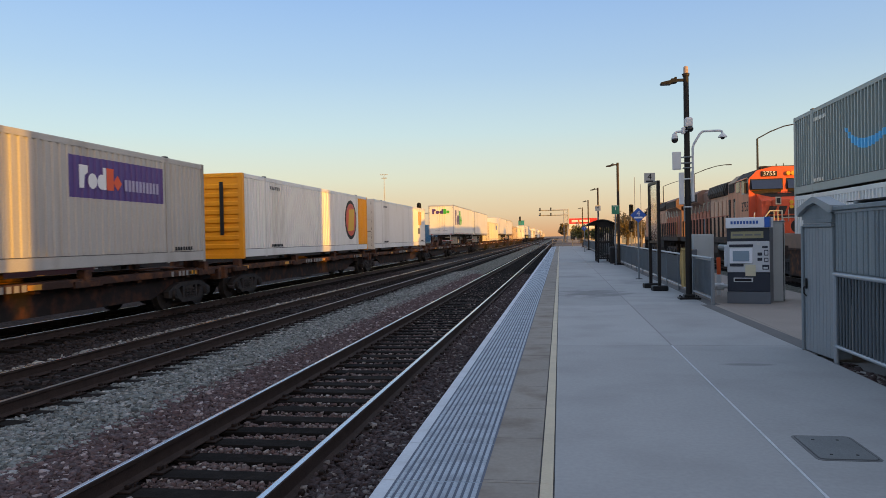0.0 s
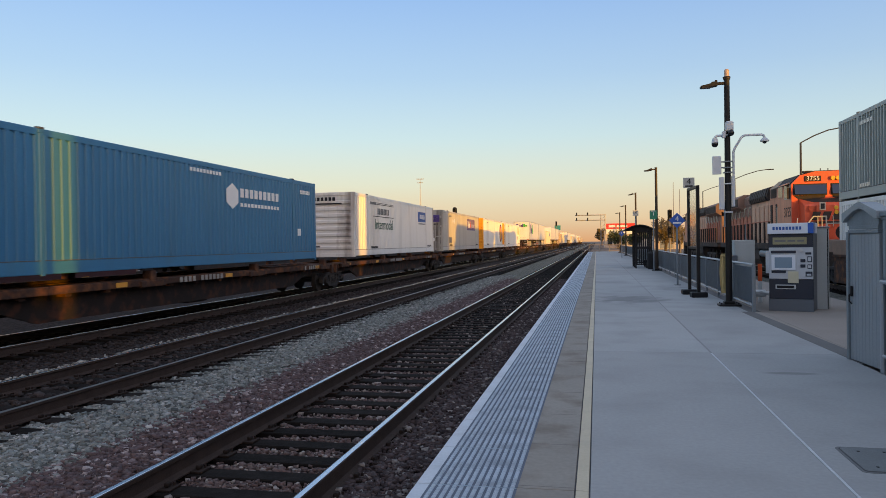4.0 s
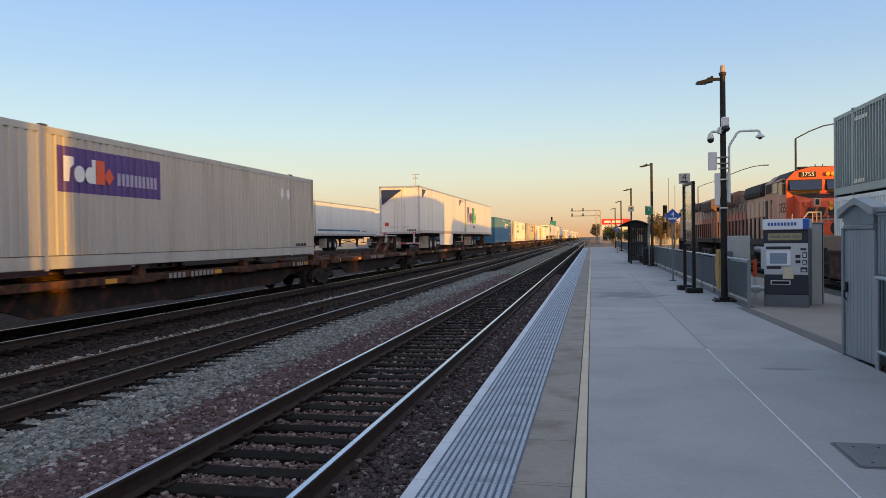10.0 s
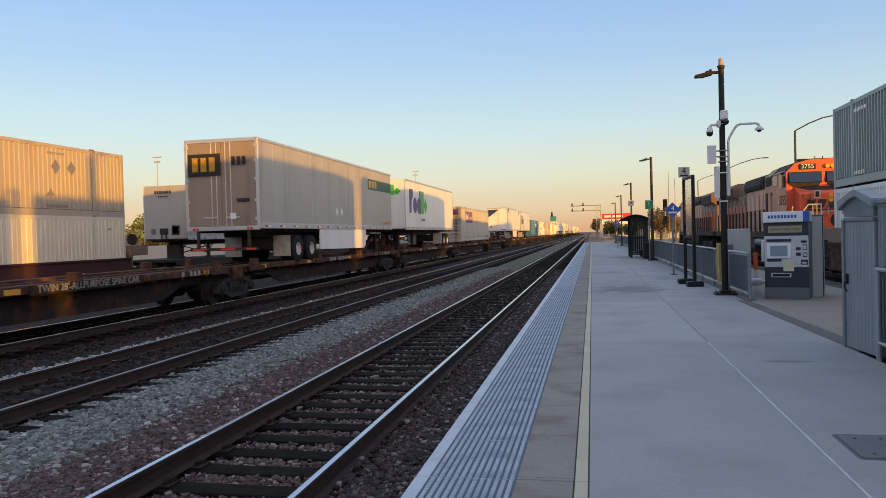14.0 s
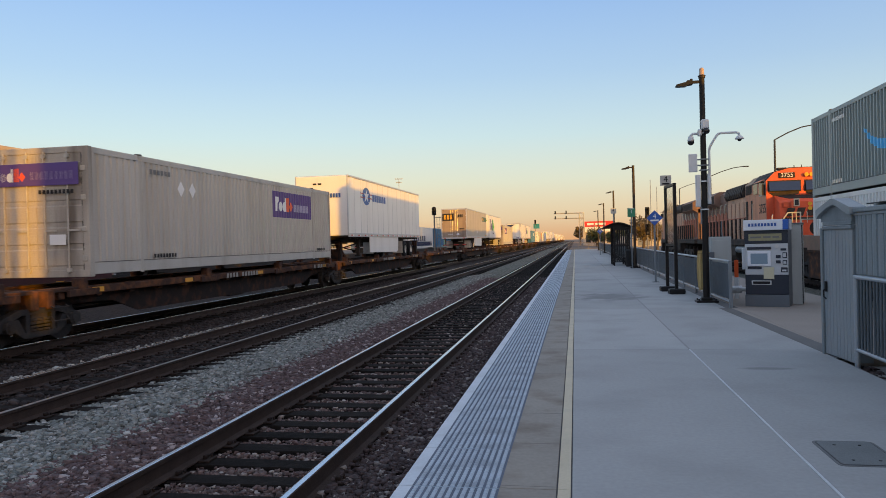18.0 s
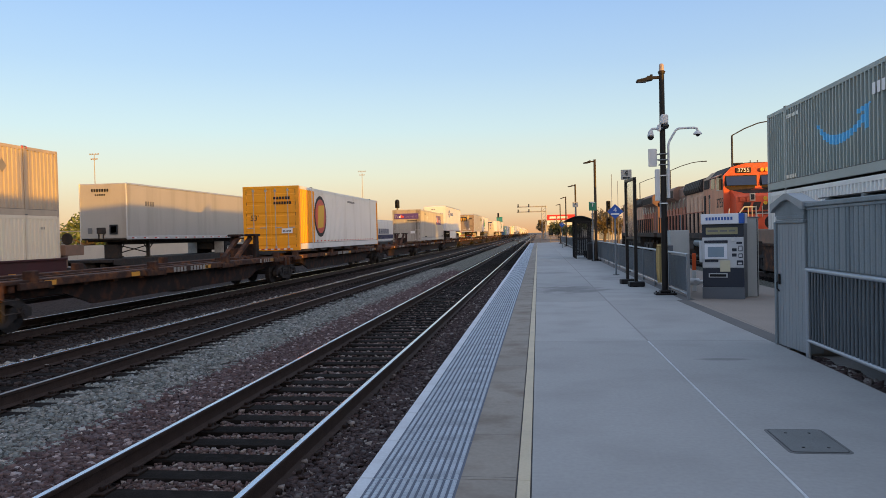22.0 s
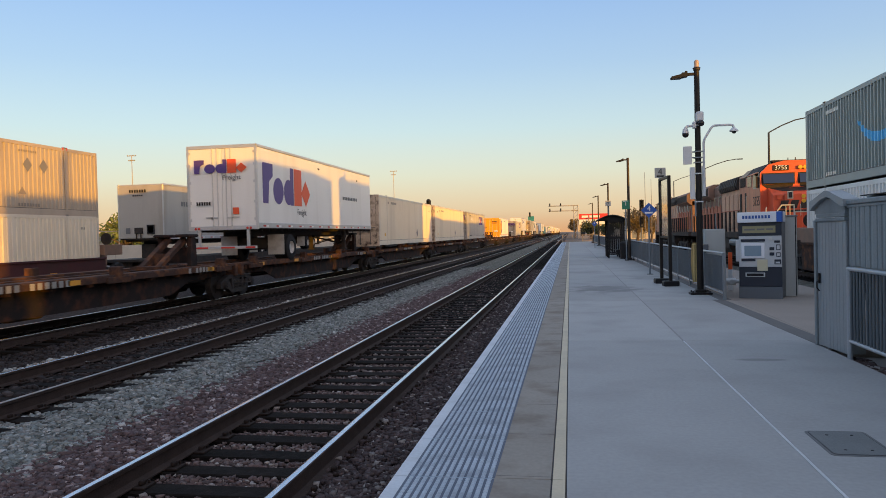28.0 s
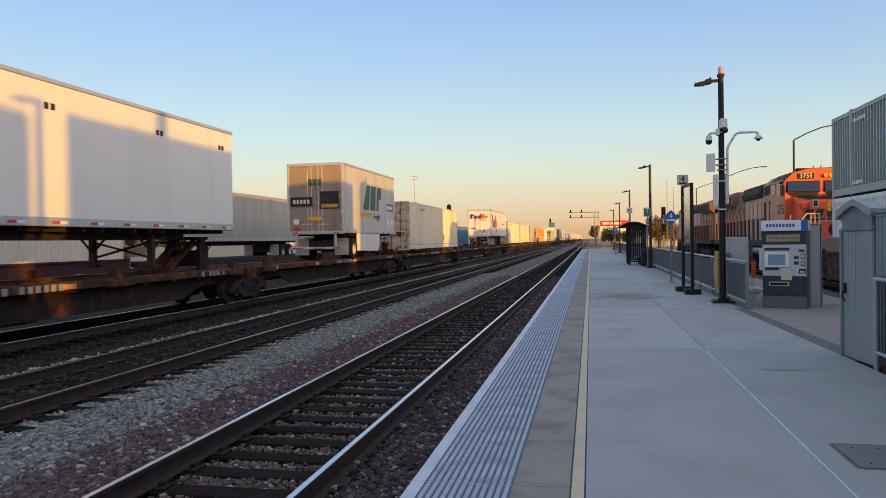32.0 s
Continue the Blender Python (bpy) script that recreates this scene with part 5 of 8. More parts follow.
load(-35.3, container("blue shipping container with white markings", 16.15, M_blue,
     side=[("poly", 9.2, 10.0, 1.66, 2.42, M_lwhite, [(0.5, 0), (0.95, 0.25), (0.95, 0.75), (0.5, 1), (0.05, 0.75), (0.05, 0.25)]), ("bars", 10.1, 12.9, 2.03, 2.30, M_lwhite, 9), ("bars", 10.1, 12.9, 1.75, 1.86, M_lwhite, 12), ("bars", 14.7, 15.6, 2.42, 2.56, M_lwhite, 7), ("bars", 7.3, 9.0, 2.58, 2.68, M_lwhite, 10), ("box", 14.4, 14.7, 0.9, 1.15, M_lwhite)],
     end=[("bars", -0.9, 0.9, 2.1, 2.3, M_lwhite, 7), ("bars", -0.2, 0.9, 1.75, 1.9, M_lwhite, 6), ("text", -0.5, 0.1, 0.95, 1.2, M_lwhite, "53"), ("box", 0.1, 0.9, 0.85, 1.05, M_gold)]), 1.10, 16.15)
load(-54.4, trailer("white box trailer with large purple and green shapes", 16.1, M_trailer, rear=True, axles=(3.55, 4.8), gear=12.2,
     side=wordmark(0.65, 5.45, 2.17, 3.57, M_purple, M_green) + [("text", 3.44, 4.8, 1.72, 2.0, M_ingrey, "Ground")], end=wordmark(-0.9, 0.9, 3.2, 3.7, M_purple, M_green)), 0.82, 16.1)
load(-71.7, trailer("white box trailer with navy corner badges", 16.2, M_trailer, rear=True, axles=(3.3, 4.7), gear=11.9, skirt=(6.3, 11.2), panels=13,
     side=[("poly", 0.72, 1.85, 3.40, 4.0, M_lnavy, [(0, 0), (1, 1), (0, 1)]), ("poly", 14.1, 15.1, 3.45, 3.98, M_lnavy, [(0, 0), (1, 1), (0, 1)]), ("bars", 0.8, 1.4, 3.78, 3.94, M_gold, 3), ("bars", 15.2, 15.8, 3.86, 3.94, M_red, 3)],
     end=[("tri", -1.15, 0.2, 3.0, 3.95, M_lnavy), ("bars", -1.05, -0.35, 3.7, 3.88, M_gold, 3), ("box", -0.95, -0.7, 1.68, 1.9, M_red), ("bars", 0.5, 1.1, 1.35, 1.45, M_ink, 6)]), 0.82, 16.2)
load(-105.7, container("grey shipping container with a purple panel and ribbed end", 16.15, M_grey, doors=False, side=purple_panel(2.25) + MARKS[:1] + [("poly", 13.1, 13.4, 1.98, 2.4, M_lwhite, DIAMOND), ("poly", 13.6, 13.9, 1.98, 2.4, M_lwhite, DIAMOND)], end=[("box", -1.1, 1.1, 2.2, 2.68, M_purple), *wordmark(-1.02, -0.22, 2.3, 2.6, M_lwhite, M_lore), ("bars", -0.1, 1.0, 2.33, 2.5, M_faintwhite, 9)]), 1.10, 16.15)
load(-123.9, trailer("white box trailer facing backwards with purple and green shapes", 14.75, M_trailer, rear=False, axles=(11.15, 12.4), gear=3.2,
     side=wordmark(0.95, 5.7, 2.22, 3.65, M_purple, M_green) + [("text", 3.78, 5.17, 1.74, 2.0, M_ingrey, "Ground")], end=wordmark(-0.95, 1.05, 3.25, 3.85, M_purple, M_green)), 0.82, 14.75)
load(-142.9, trailer("silver grey box trailer with a dark badge", 16.0, M_silver, rear=True, doors=M_tandoor, guard=M_steel_dk, axles=(3.25, 4.55), gear=11.9, skirt=(5.4, 11.4), panels=14,
     side=[("box", 11.84, 15.9, 3.15, 3.66, M_dkgreen), ("bars", 12.0, 13.4, 3.24, 3.57, M_gold, 3), ("poly", 7.2, 7.55, 1.75, 2.15, M_lwhite, DIAMOND), ("poly", 7.8, 8.15, 1.75, 2.15, M_lwhite, DIAMOND), ("bars", 14.3, 15.6, 1.5, 1.62, M_gold, 9)],
     end=[("box", -1.15, 0.0, 2.98, 3.7, M_ink), ("bars", -1.0, -0.1, 3.12, 3.58, M_gold, 3), ("bars", 0.4, 0.95, 3.3, 3.58, M_ink, 3), ("bars", 0.55, 1.0, 2.1, 2.22, M_ink, 6), ("box", 0.3, 0.5, 1.55, 1.75, M_lwhite)]), 0.82, 16.0)
load(-181.6, trailer("white box trailer facing backwards with a blue star badge", 16.1, M_trailer, rear=False, axles=(11.8, 13.4), gear=3.0, skirt=(3.7, 9.9), panels=15,
     side=[("oval", 2.45, 3.85, 2.85, 3.76, M_lblue, 0), ("poly", 2.7, 3.6, 2.98, 3.64, M_lwhite, [(0.5, 0.3), (0.9, 0), (0.72, 0.45), (1, 0.7), (0.62, 0.7), (0.5, 1), (0.38, 0.7), (0, 0.7), (0.28, 0.45), (0.1, 0)]), ("box", 2.1, 4.2, 3.40, 3.45, M_red), ("box", 2.1, 4.2, 3.2, 3.25, M_red), ("bars", 4.3, 7.1, 3.10, 3.46, M_lblue, 7)],
     end=[("bars", -0.4, 0.1, 3.72, 3.8, M_ink, 2), ("bars", 0.3, 1.0, 3.1, 3.3, M_lblue, 5), ("bars", -0.1, 0.4, 2.3, 2.42, M_ink, 3)]), 0.82, 16.1)
load(-200.4, container("grey shipping container with a purple panel on its far half", 16.15, M_grey, side=purple_panel(10.0) + MARKS + PLACARDS, end=GREY_END, rods=M_rodpale), 1.10, 16.15)
load(-234.7, container("white shipping container with yellow doors and an oval badge", 16.15, M_white, M_yellow, doors=True, side=[("ribs", 0.15, 2.2, 0.30, 2.77, M_yellow)] + oval(2.25, 4.25) + [("ribs", 15.75, 16.0, 0.30, 2.77, M_yellow), ("bars", 8.5, 10.1, 2.45, 2.56, M_ingrey, 8)] + [("box", 2.6 + 0.62 * i, 2.8 + 0.62 * i, 0.36, 0.42, M_red) for i in range(20)],
     end=[("bars", 0.15, 0.95, 2.3, 2.42, M_ink, 6), ("bars", 0.15, 1.0, 2.08, 2.2, M_ink, 7), ("text", -1.0, -0.5, 1.35, 1.6, M_ink, "53'"), ("box", 0.5, 1.0, 0.78, 1.0, M_lwhite), ("bars", 0.55, 0.95, 0.84, 0.92, M_ink, 6)] + [("box", x, x + 0.12, 0.05, 0.10, M_red) for x in (-1.05, -0.75, -0.45, -0.15, 0.15, 0.45, 0.75)] + [("box", x, x + 0.12, 0.05, 0.10, M_tape) for x in (-0.92, -0.62, -0.32, -0.02, 0.28, 0.58, 0.88)], rods=M_rodpale), 1.10, 16.15)
load(-270.7, container("grey shipping container with a bright purple panel", 16.15, M_grey, side=purple_panel(10.3) + MARKS + PLACARDS, end=GREY_END, rods=M_rodpale), 1.10, 16.15)
load(-289.1, container("cream shipping container with a grey stencil", 16.15, M_cream, side=CREAM_SIDE + [("bars", 1.2, 1.6, 2.35, 2.48, M_ghost, 3)], doors=True, ends=M_rustwhite, end=[("box", 0.50, 0.78, 0.85, 1.10, M_steel_dk)]), 1.10, 16.15)
load(-306.4, container("cream shipping container with rust-stained ribs", 16.15, M_cream, M_rustwhite, side=CREAM_SIDE, doors=True, end=[("box", 0.50, 0.78, 0.85, 1.10, M_steel_dk)]), 1.10, 16.15)
load(-322.5, trailer("white box trailer with purple and red shapes", 14.5, M_trailer, rear=True, axles=(3.1,), gear=11.0, top=4.12,
     side=wordmark(0.45, 5.15, 2.1, 3.53, M_purple, M_lore) + [("text", 3.4, 5.0, 1.72, 1.98, M_ingrey, "Freight"), ("box", 11.9, 12.1, 3.6, 3.68, M_ink), ("box", 6.2, 6.4, 3.72, 3.8, M_ink), ("poly", 9.0, 9.35, 1.75, 2.15, M_lwhite, DIAMOND), ("bars", 9.6, 12.0, 2.6, 2.75, M_ingrey, 9)],
     end=wordmark(-1.0, 0.95, 3.15, 3.62, M_purple, M_lore) + [("text", 0.0, 0.75, 2.9, 3.08, M_ingrey, "Freight"), ("bars", -0.95, -0.4, 2.05, 2.17, M_ink, 6), ("box", 0.4, 0.62, 1.72, 1.95, M_lore)]), 0.82, 14.5)
load(-359.4, container("cream shipping container with heavily rusted doors", 16.15, M_cream, M_rustwhite, doors=True, side=CREAM_SIDE, end=[("box", 0.55, 0.83, 0.85, 1.10, M_steel_dk)]), 1.10, 16.15)
load(-371.1, trailer("short light grey trailer with slanted green blocks and a gold bar", 8.55, M_ltgrey, rear=True, doors=M_tandoor, axles=(1.5,), gear=6.6, top=4.3, skirt=(1.95, 5.6),
     side=[("poly", 2.85, 4.0, 2.35, 3.55, M_dkgreen, [(0, 0), (0.55, 1), (1, 1), (0.78, 0)]), ("poly", 3.95, 4.95, 2.35, 3.55, M_dkgreen, [(0, 0), (0.2, 1), (1, 1), (0.85, 0)]), ("poly", 5.0, 5.9, 2.35, 3.55, M_dkgreen, [(0, 0), (0.25, 1), (1, 1), (0.95, 0.5), (0.5, 0.5), (0.42, 0)]),
           ("box", 2.3, 4.15, 2.02, 2.24, M_gold), ("text", 4.35, 5.85, 1.88, 2.2, M_ink, "Freight"), ("box", 6.93, 8.1, 2.42, 2.80, M_dkgreen), ("bars", 7.0, 8.0, 2.5, 2.70, M_lwhite, 5), ("poly", 6.9, 7.4, 1.55, 2.05, M_lwhite, DIAMOND), ("poly", 7.6, 8.1, 1.55, 2.05, M_lwhite, DIAMOND)],
     end=[("bars", -0.3, 0.4, 3.32, 3.6, M_dkgreen, 3), ("box", -0.3, 0.0, 3.22, 3.27, M_gold), ("box", -1.12, -0.1, 2.42, 2.82, M_ink), ("bars", -1.0, -0.2, 2.52, 2.7, M_lwhite, 5), ("box", 0.25, 1.1, 2.3, 3.05, M_ink), ("box", 0.3, 1.05, 2.62, 2.9, M_dkgreen), ("box", 0.3, 1.05, 2.34, 2.5, M_gold), ("box", -0.3, 0.3, 1.78, 1.95, M_gold), ("box", -0.98, -0.72, 1.34, 1.5, M_red), ("box", -1.0, -0.75, 1.62, 1.85, M_lwhite)]), 0.82, 8.55)
load(-397.2, trailer("white box trailer with small roof vents", 16.1, M_trailer, rear=True, axles=(3.3, 4.6), gear=12.5, side=[("box", y + d, y + d + 0.12, 3.55, 3.68, M_ink) for y in (3.5, 8.3, 12.1, 15.2) for d in (0, 0.18)]), 0.82, 16.1)

# spine cars under the loads, and empty ones between
WHEELSETS, CARS = [], []
LOADS.sort(key=lambda r: -r[0])


DOUBLE = (22.0, -125.4, -271.8, -361.0)   # where two cars couple, each with a truck of its own


def car(front, rear, hitch=False, turned=False, text=""):
    own = lambda y: any(abs(y - q) < 1.5 for q in DOUBLE)
    o = spine_car(front - rear, text or ("rusty empty spine car with a trailer hitch" if hitch else "rusty brown spine car carrying one load"), hitch=hitch, turned=turned, wheels=WHEELSETS, rear_at=2.0 if own(rear) else 0.0, front_at=2.0 if own(front) else None)
    CARS.append((rear, o, TOR))


def loaded(front, rear, row):
    """A car under a load; a road trailer's nose rests on a hitch."""
    y, ob, _, L = row
    if not ob.name.startswith("box_trailer"):
        return car(front, rear)
    backwards = any(c.name.startswith("nose_panel") for c in ob.children)
    car(front, rear, (y + 1.2 if backwards else y + L - 0.55) - rear, backwards, "rusty brown spine car with a hitch under its trailer")


joint = LOADS[0][0] + LOADS[0][3] + 1.3
for a, b in zip(LOADS, LOADS[1:] + [None]):
    if b is None:
        loaded(joint, a[0] - 1.3, a)
        break
    gap_front, gap_rear = a[0], b[0] + b[3]
    if gap_front - gap_rear > 13:
        loaded(joint, gap_front - 1.35, a)
        car(gap_front - 1.35, gap_rear + 1.35, hitch=-1.0 if -175 < gap_rear < -155 else gap_front - 2.7 - gap_rear - 1.75)
        joint = gap_rear + 1.35
    elif gap_front - gap_rear > 8:
        loaded(joint, gap_rear + 1.35, a)
        joint = gap_rear + 1.35
    else:
        loaded(joint, (gap_front + gap_rear) / 2, a)
        joint = (gap_front + gap_rear) / 2


def run_of_train(t):
    """Metres that the train has gone since the start: it gathers speed slowly."""
    return 11.2835 * t + 0.03255 * t * t + 0.000218 * t ** 3

# ---- station furniture on the platform ----
M_pole = mat("black_pole_paint", (0.022, 0.020, 0.019), 0.45, 0.1, 0.2, 2, 40, 0.05)
M_bronze = mat("dark_bronze_pole", (0.055, 0.042, 0.032), 0.5, 0.3, 0.2, 2, 40, 0.05)
M_offwhite = mat("off_white_plastic", (0.62, 0.63, 0.64), 0.45, 0, 0.06, 4, 40, 0.03)
M_dark = mat("smoked_dome", (0.012, 0.012, 0.014), 0.12, 0, 0.05, 4, 40, 0)
M_amber = mat("amber_beacon_lens", (0.42, 0.31, 0.24), 0.25, 0, 0.05, 4, 40, 0)
M_lens = mat("lamp_lens", (0.05, 0.05, 0.05), 0.4, 0, 0.05, 4, 40, 0)
M_galv = mat("galvanised_grey_paint", (0.20, 0.225, 0.245), 0.5, 0.25, 0.1, 1.2, 50, 0.05)
M_mesh = mat("grey_mesh_panel", (0.072, 0.092, 0.110), 0.6, 0.2, 0.12, 1.5, 150, 0.25)
M_picket = mat("dark_picket_paint", (0.115, 0.133, 0.148), 0.5, 0.25, 0.1, 1.2, 50, 0.05)
M_rail_top = mat("pale_handrail_paint", (0.36, 0.39, 0.42), 0.4, 0.3, 0.08, 2, 50, 0.03)
M_shed = mat("grey_corrugated_shed", (0.20, 0.232, 0.245), 0.6, 0.15, 0.2, 0.8, 50, 0.1, dirt=(0.11, 0.13, 0.145), dirt_amount=0.6, streak=True)
M_shedpale = mat("pale_grey_shed_paint", (0.28, 0.31, 0.325), 0.5, 0.2, 0.12, 0.8, 50, 0.06, dirt=(0.17, 0.19, 0.21), dirt_amount=0.5, streak=True)
M_utility = mat("pale_utility_paint", (0.42, 0.44, 0.43), 0.7, 0, 0.08, 1.5, 50, 0.03, dirt=(0.28, 0.28, 0.26), dirt_amount=0.3, streak=True)
M_gold_rail = mat("dull_tan_rail_paint", (0.25, 0.20, 0.155), 0.6, 0, 0.1, 2, 40, 0.03)
M_tvm = mat("ticket_machine_grey", (0.12, 0.135, 0.155), 0.5, 0.2, 0.08, 2, 50, 0.03)
M_tvmwhite = mat("white_header_plastic", (0.72, 0.75, 0.80), 0.75, 0, 0.04, 3, 80, 0.02)
M_tvmface = mat("brushed_metal_face", (0.50, 0.52, 0.54), 0.55, 0.1, 0.06, 3, 80, 0.03)
M_tvmdark = mat("dark_blue_panel", (0.015, 0.022, 0.04), 0.35, 0, 0.08, 3, 50, 0.02)
M_screen = mat("dim_screen", (0.20, 0.28, 0.35), 0.4, 0, 0.06, 3, 50, 0)
M_display = mat("yellowish_display", (0.30, 0.28, 0.16), 0.3, 0, 0.12, 6, 60, 0)
M_paper = mat("cream_paper_notice", (0.58, 0.54, 0.38), 0.8, 0, 0.05, 5, 60, 0)
M_signblue = mat("sign_blue", (0.02, 0.10, 0.42), 0.4, 0, 0.06, 3, 50, 0)
M_signgreen = mat("sign_green", (0.02, 0.19, 0.11), 0.4, 0, 0.06, 3, 50, 0)
M_signgrey = mat("sign_grey", (0.42, 0.41, 0.38), 0.5, 0, 0.06, 3, 50, 0)
M_signred = mat("sign_red", (0.62, 0.035, 0.03), 0.5, 0, 0.08, 0.6, 20, 0)
M_cloth = mat("tan_cloth", (0.50, 0.38, 0.17), 0.85, 0, 0.15, 6, 80, 0.3)
M_orange = mat("orange_marker_paint", (0.70, 0.10, 0.02), 0.5, 0, 0.08, 3, 50, 0)
M_cover = mat("hatch_steel", (0.155, 0.165, 0.165), 0.65, 0.3, 0.18, 3, 90, 0.3)
M_signgrey_dark = mat("hatch_rim_steel", (0.13, 0.135, 0.135), 0.7, 0.2, 0.18, 3, 90, 0.2)
M_pane = glass("clear_pane", (0.82, 0.86, 0.88), 0.08)


def lettering(body, size, m, parent, at, name="lettering"):
    me = text_mesh(body, size)
    me.materials.append(m)
    o = new(name, me)
    o.parent, o.matrix_basis = parent, at
    return o


# the class of car stencilled on one car's side
for rear, ob, _ in CARS:
    if -165 < rear < -152.7:
        part("side_plate", G().box(1.222, 1.272, -152.8 - rear, -149.2 - rear, 0.90, 1.10, 0.006), M_webblack, ob)
        st = lettering("TWIN 28'-ALLPURPOSE SPINE CAR", 0.21, M_dullwhite, ob, pose(1.275, -151.0 - rear, 1.01, 90, 0, 90), "stencil")
        wide = max(v.co.x for v in st.data.vertices) - min(v.co.x for v in st.data.vertices)
        for v in st.data.vertices:
            v.co.x *= 3.25 / wide

# floor hatch
h = thing("floor_hatch", "square steel hatch cover set in the concrete", "hatch cover", pose(2.03, 5.93, 0.0))
def rounded(w, d, r, n=5):
    out = []
    for cx, cy, a0 in ((w - r, d - r, 0), (r - w, d - r, 90), (r - w, r - d, 180), (w - r, r - d, 270)):
        out += [(cx + r * math.cos(radians(a0 + 90 * i / n)), cy + r * math.sin(radians(a0 + 90 * i / n))) for i in range(n + 1)]
    return out


part("frame", G().prism(rounded(0.226, 0.335, 0.05), -0.02, 0.003, "z"), M_signgrey_dark, h)
part("gap", G().prism(rounded(0.206, 0.312, 0.04), -0.02, 0.0045, "z"), M_joint, h)
part("cover", G().prism(rounded(0.198, 0.303, 0.036), -0.02, 0.007, "z"), M_cover, h)
for a, b in ((-0.09, -0.2), (0.09, -0.2), (-0.09, 0.2), (0.09, 0.2)):
    part("bolt", G().tube((a, b, 0.005), (a, b, 0.010), 0.012, 8), M_black, h)


def lamp_pole(at, label, equipped=False):
    """A tall platform lamp with one arm towards the track."""
    p = thing("lamp_pole", label, "lamp post", at, "platform lamps")
    m = M_pole if equipped else M_bronze
    kid("base_plate", "base_plate", lambda: G().box(-0.26, 0.26, -0.2, 0.2, 0.0, 0.05, 0.012).box(-0.13, 0.13, -0.13, 0.13, 0.05, 0.12, 0.02), M_pole, p)
    for a in (-0.2, 0.2):
        for b in (-0.14, 0.14):
            kid("anchor_bolt", "anchor_bolt", lambda: G().tube((0, 0, 0.05), (0, 0, 0.09), 0.018, 6), M_steel_dk, p, pose(a, b, 0))
    kid("pole", "pole", lambda: G().tube((0, 0, 0.1), (0, 0, 5.58), 0.082, 16, 0.066), m, p, smooth=True)
    arm = kid("arm", "arm", lambda: G().box(-0.34, -0.05, -0.03, 0.03, 5.46, 5.53, 0.01).box(-0.28, -0.22, -0.04, 0.04, 5.50, 5.58, 0.01), m, p)
    kid("lamp_head", "lamp_head", lambda: G().prism([(-0.62, 5.405), (-0.62, 5.445), (-0.40, 5.49), (-0.36, 5.53), (-0.24, 5.53), (-0.22, 5.44), (-0.38, 5.415)], -0.12, 0.12), M_black, arm)
    kid("lens", "lamp_lens", lambda: G().box(-0.60, -0.38, -0.10, 0.10, 5.395, 5.411), M_lens, arm)
    kid("cap", "cap", lambda: G().tube((0, 0, 5.58), (0, 0, 5.60), 0.08, 12), m, p)
    return p


lp = lamp_pole(pose(3.19, 19.16, 0), "tall black lamp pole with cameras and an amber beacon", True)
bc = part("beacon", G().tube((0, 0, 5.66), (0, 0, 5.80), 0.062, 14, 0.058).ball((0, 0, 5.80), 0.058, 14, 0.8, True), M_amber, lp, "pale amber beacon dome", smooth=True)
part("beacon_base", G().tube((0, 0, 5.60), (0, 0, 5.635), 0.085, 14).tube((0, 0, 5.635), (0, 0, 5.66), 0.10, 14, 0.07), M_bronze, bc, smooth=True)
part("control_box", G().box(-0.055, 0.125, -0.17, 0.10, 4.30, 4.54, 0.03), M_offwhite, lp)
part("mounting_bracket", G().box(-0.13, -0.05, -0.14, 0.02, 4.14, 4.30, 0.012), M_offwhite, lp)
c = part("camera_arm", G().path([(-0.08, -0.05, 4.20), (-0.25, -0.05, 4.20), (-0.30, -0.05, 4.16), (-0.30, -0.05, 4.12)], 0.032, 8).tube((-0.30, -0.05, 4.14), (-0.30, -0.05, 4.03), 0.06, 14, 0.082), M_offwhite, lp, smooth=True)
part("camera_dome", G().ball((-0.30, -0.05, 4.0), 0.082, 14), M_dark, c, "smoked camera dome", smooth=True)
c = part("camera_lens", G().ball((0.06, -0.15, 4.25), 0.08, 14), M_dark, lp, "smoked camera dome", smooth=True)
c = part("gooseneck", G().path([(0.13, -0.04, 2.45), (0.13, -0.04, 3.78), (0.16, -0.04, 3.88), (0.31, -0.04, 4.13), (0.36, -0.04, 4.175), (0.42, -0.04, 4.19), (0.77, -0.04, 4.19), (0.83, -0.04, 4.17), (0.85, -0.04, 4.10)], 0.029, 8), M_offwhite, lp, smooth=True)
part("camera_housing", G().tube((0.85, -0.04, 4.11), (0.85, -0.04, 4.05), 0.045, 14, 0.10).tube((0.85, -0.04, 4.05), (0.85, -0.04, 4.02), 0.105, 14), M_offwhite, c, smooth=True)
part("camera_dome", G().ball((0.85, -0.04, 4.02), 0.055, 14), M_dark, c, smooth=True)
a = part("panel_antenna", G().box(-0.365, -0.155, -0.06, -0.02, 3.25, 3.70, 0.012), M_offwhite, lp, "flat white antenna panel")
part("bracket", G().box(-0.19, -0.06, -0.05, -0.02, 3.40, 3.43).box(-0.19, -0.06, -0.05, -0.02, 3.54, 3.57).box(-0.10, 0.10, -0.10, 0.10, 3.55, 3.575).box(-0.10, 0.10, -0.10, 0.10, 3.40, 3.425).box(-0.10, 0.10, -0.10, 0.10, 3.28, 3.305), M_galv, a)
part("junction_box", G().box(-0.20, -0.085, -0.05, 0.07, 2.38, 3.18, 0.012), M_offwhite, lp, "long white equipment box")
part("junction_box", G().box(0.085, 0.125, -0.05, 0.07, 2.45, 3.2, 0.008), M_offwhite, lp)
part("conduit", G().tube((-0.085, -0.03, 2.38), (-0.085, -0.03, 1.95), 0.022, 8), M_galv, lp)
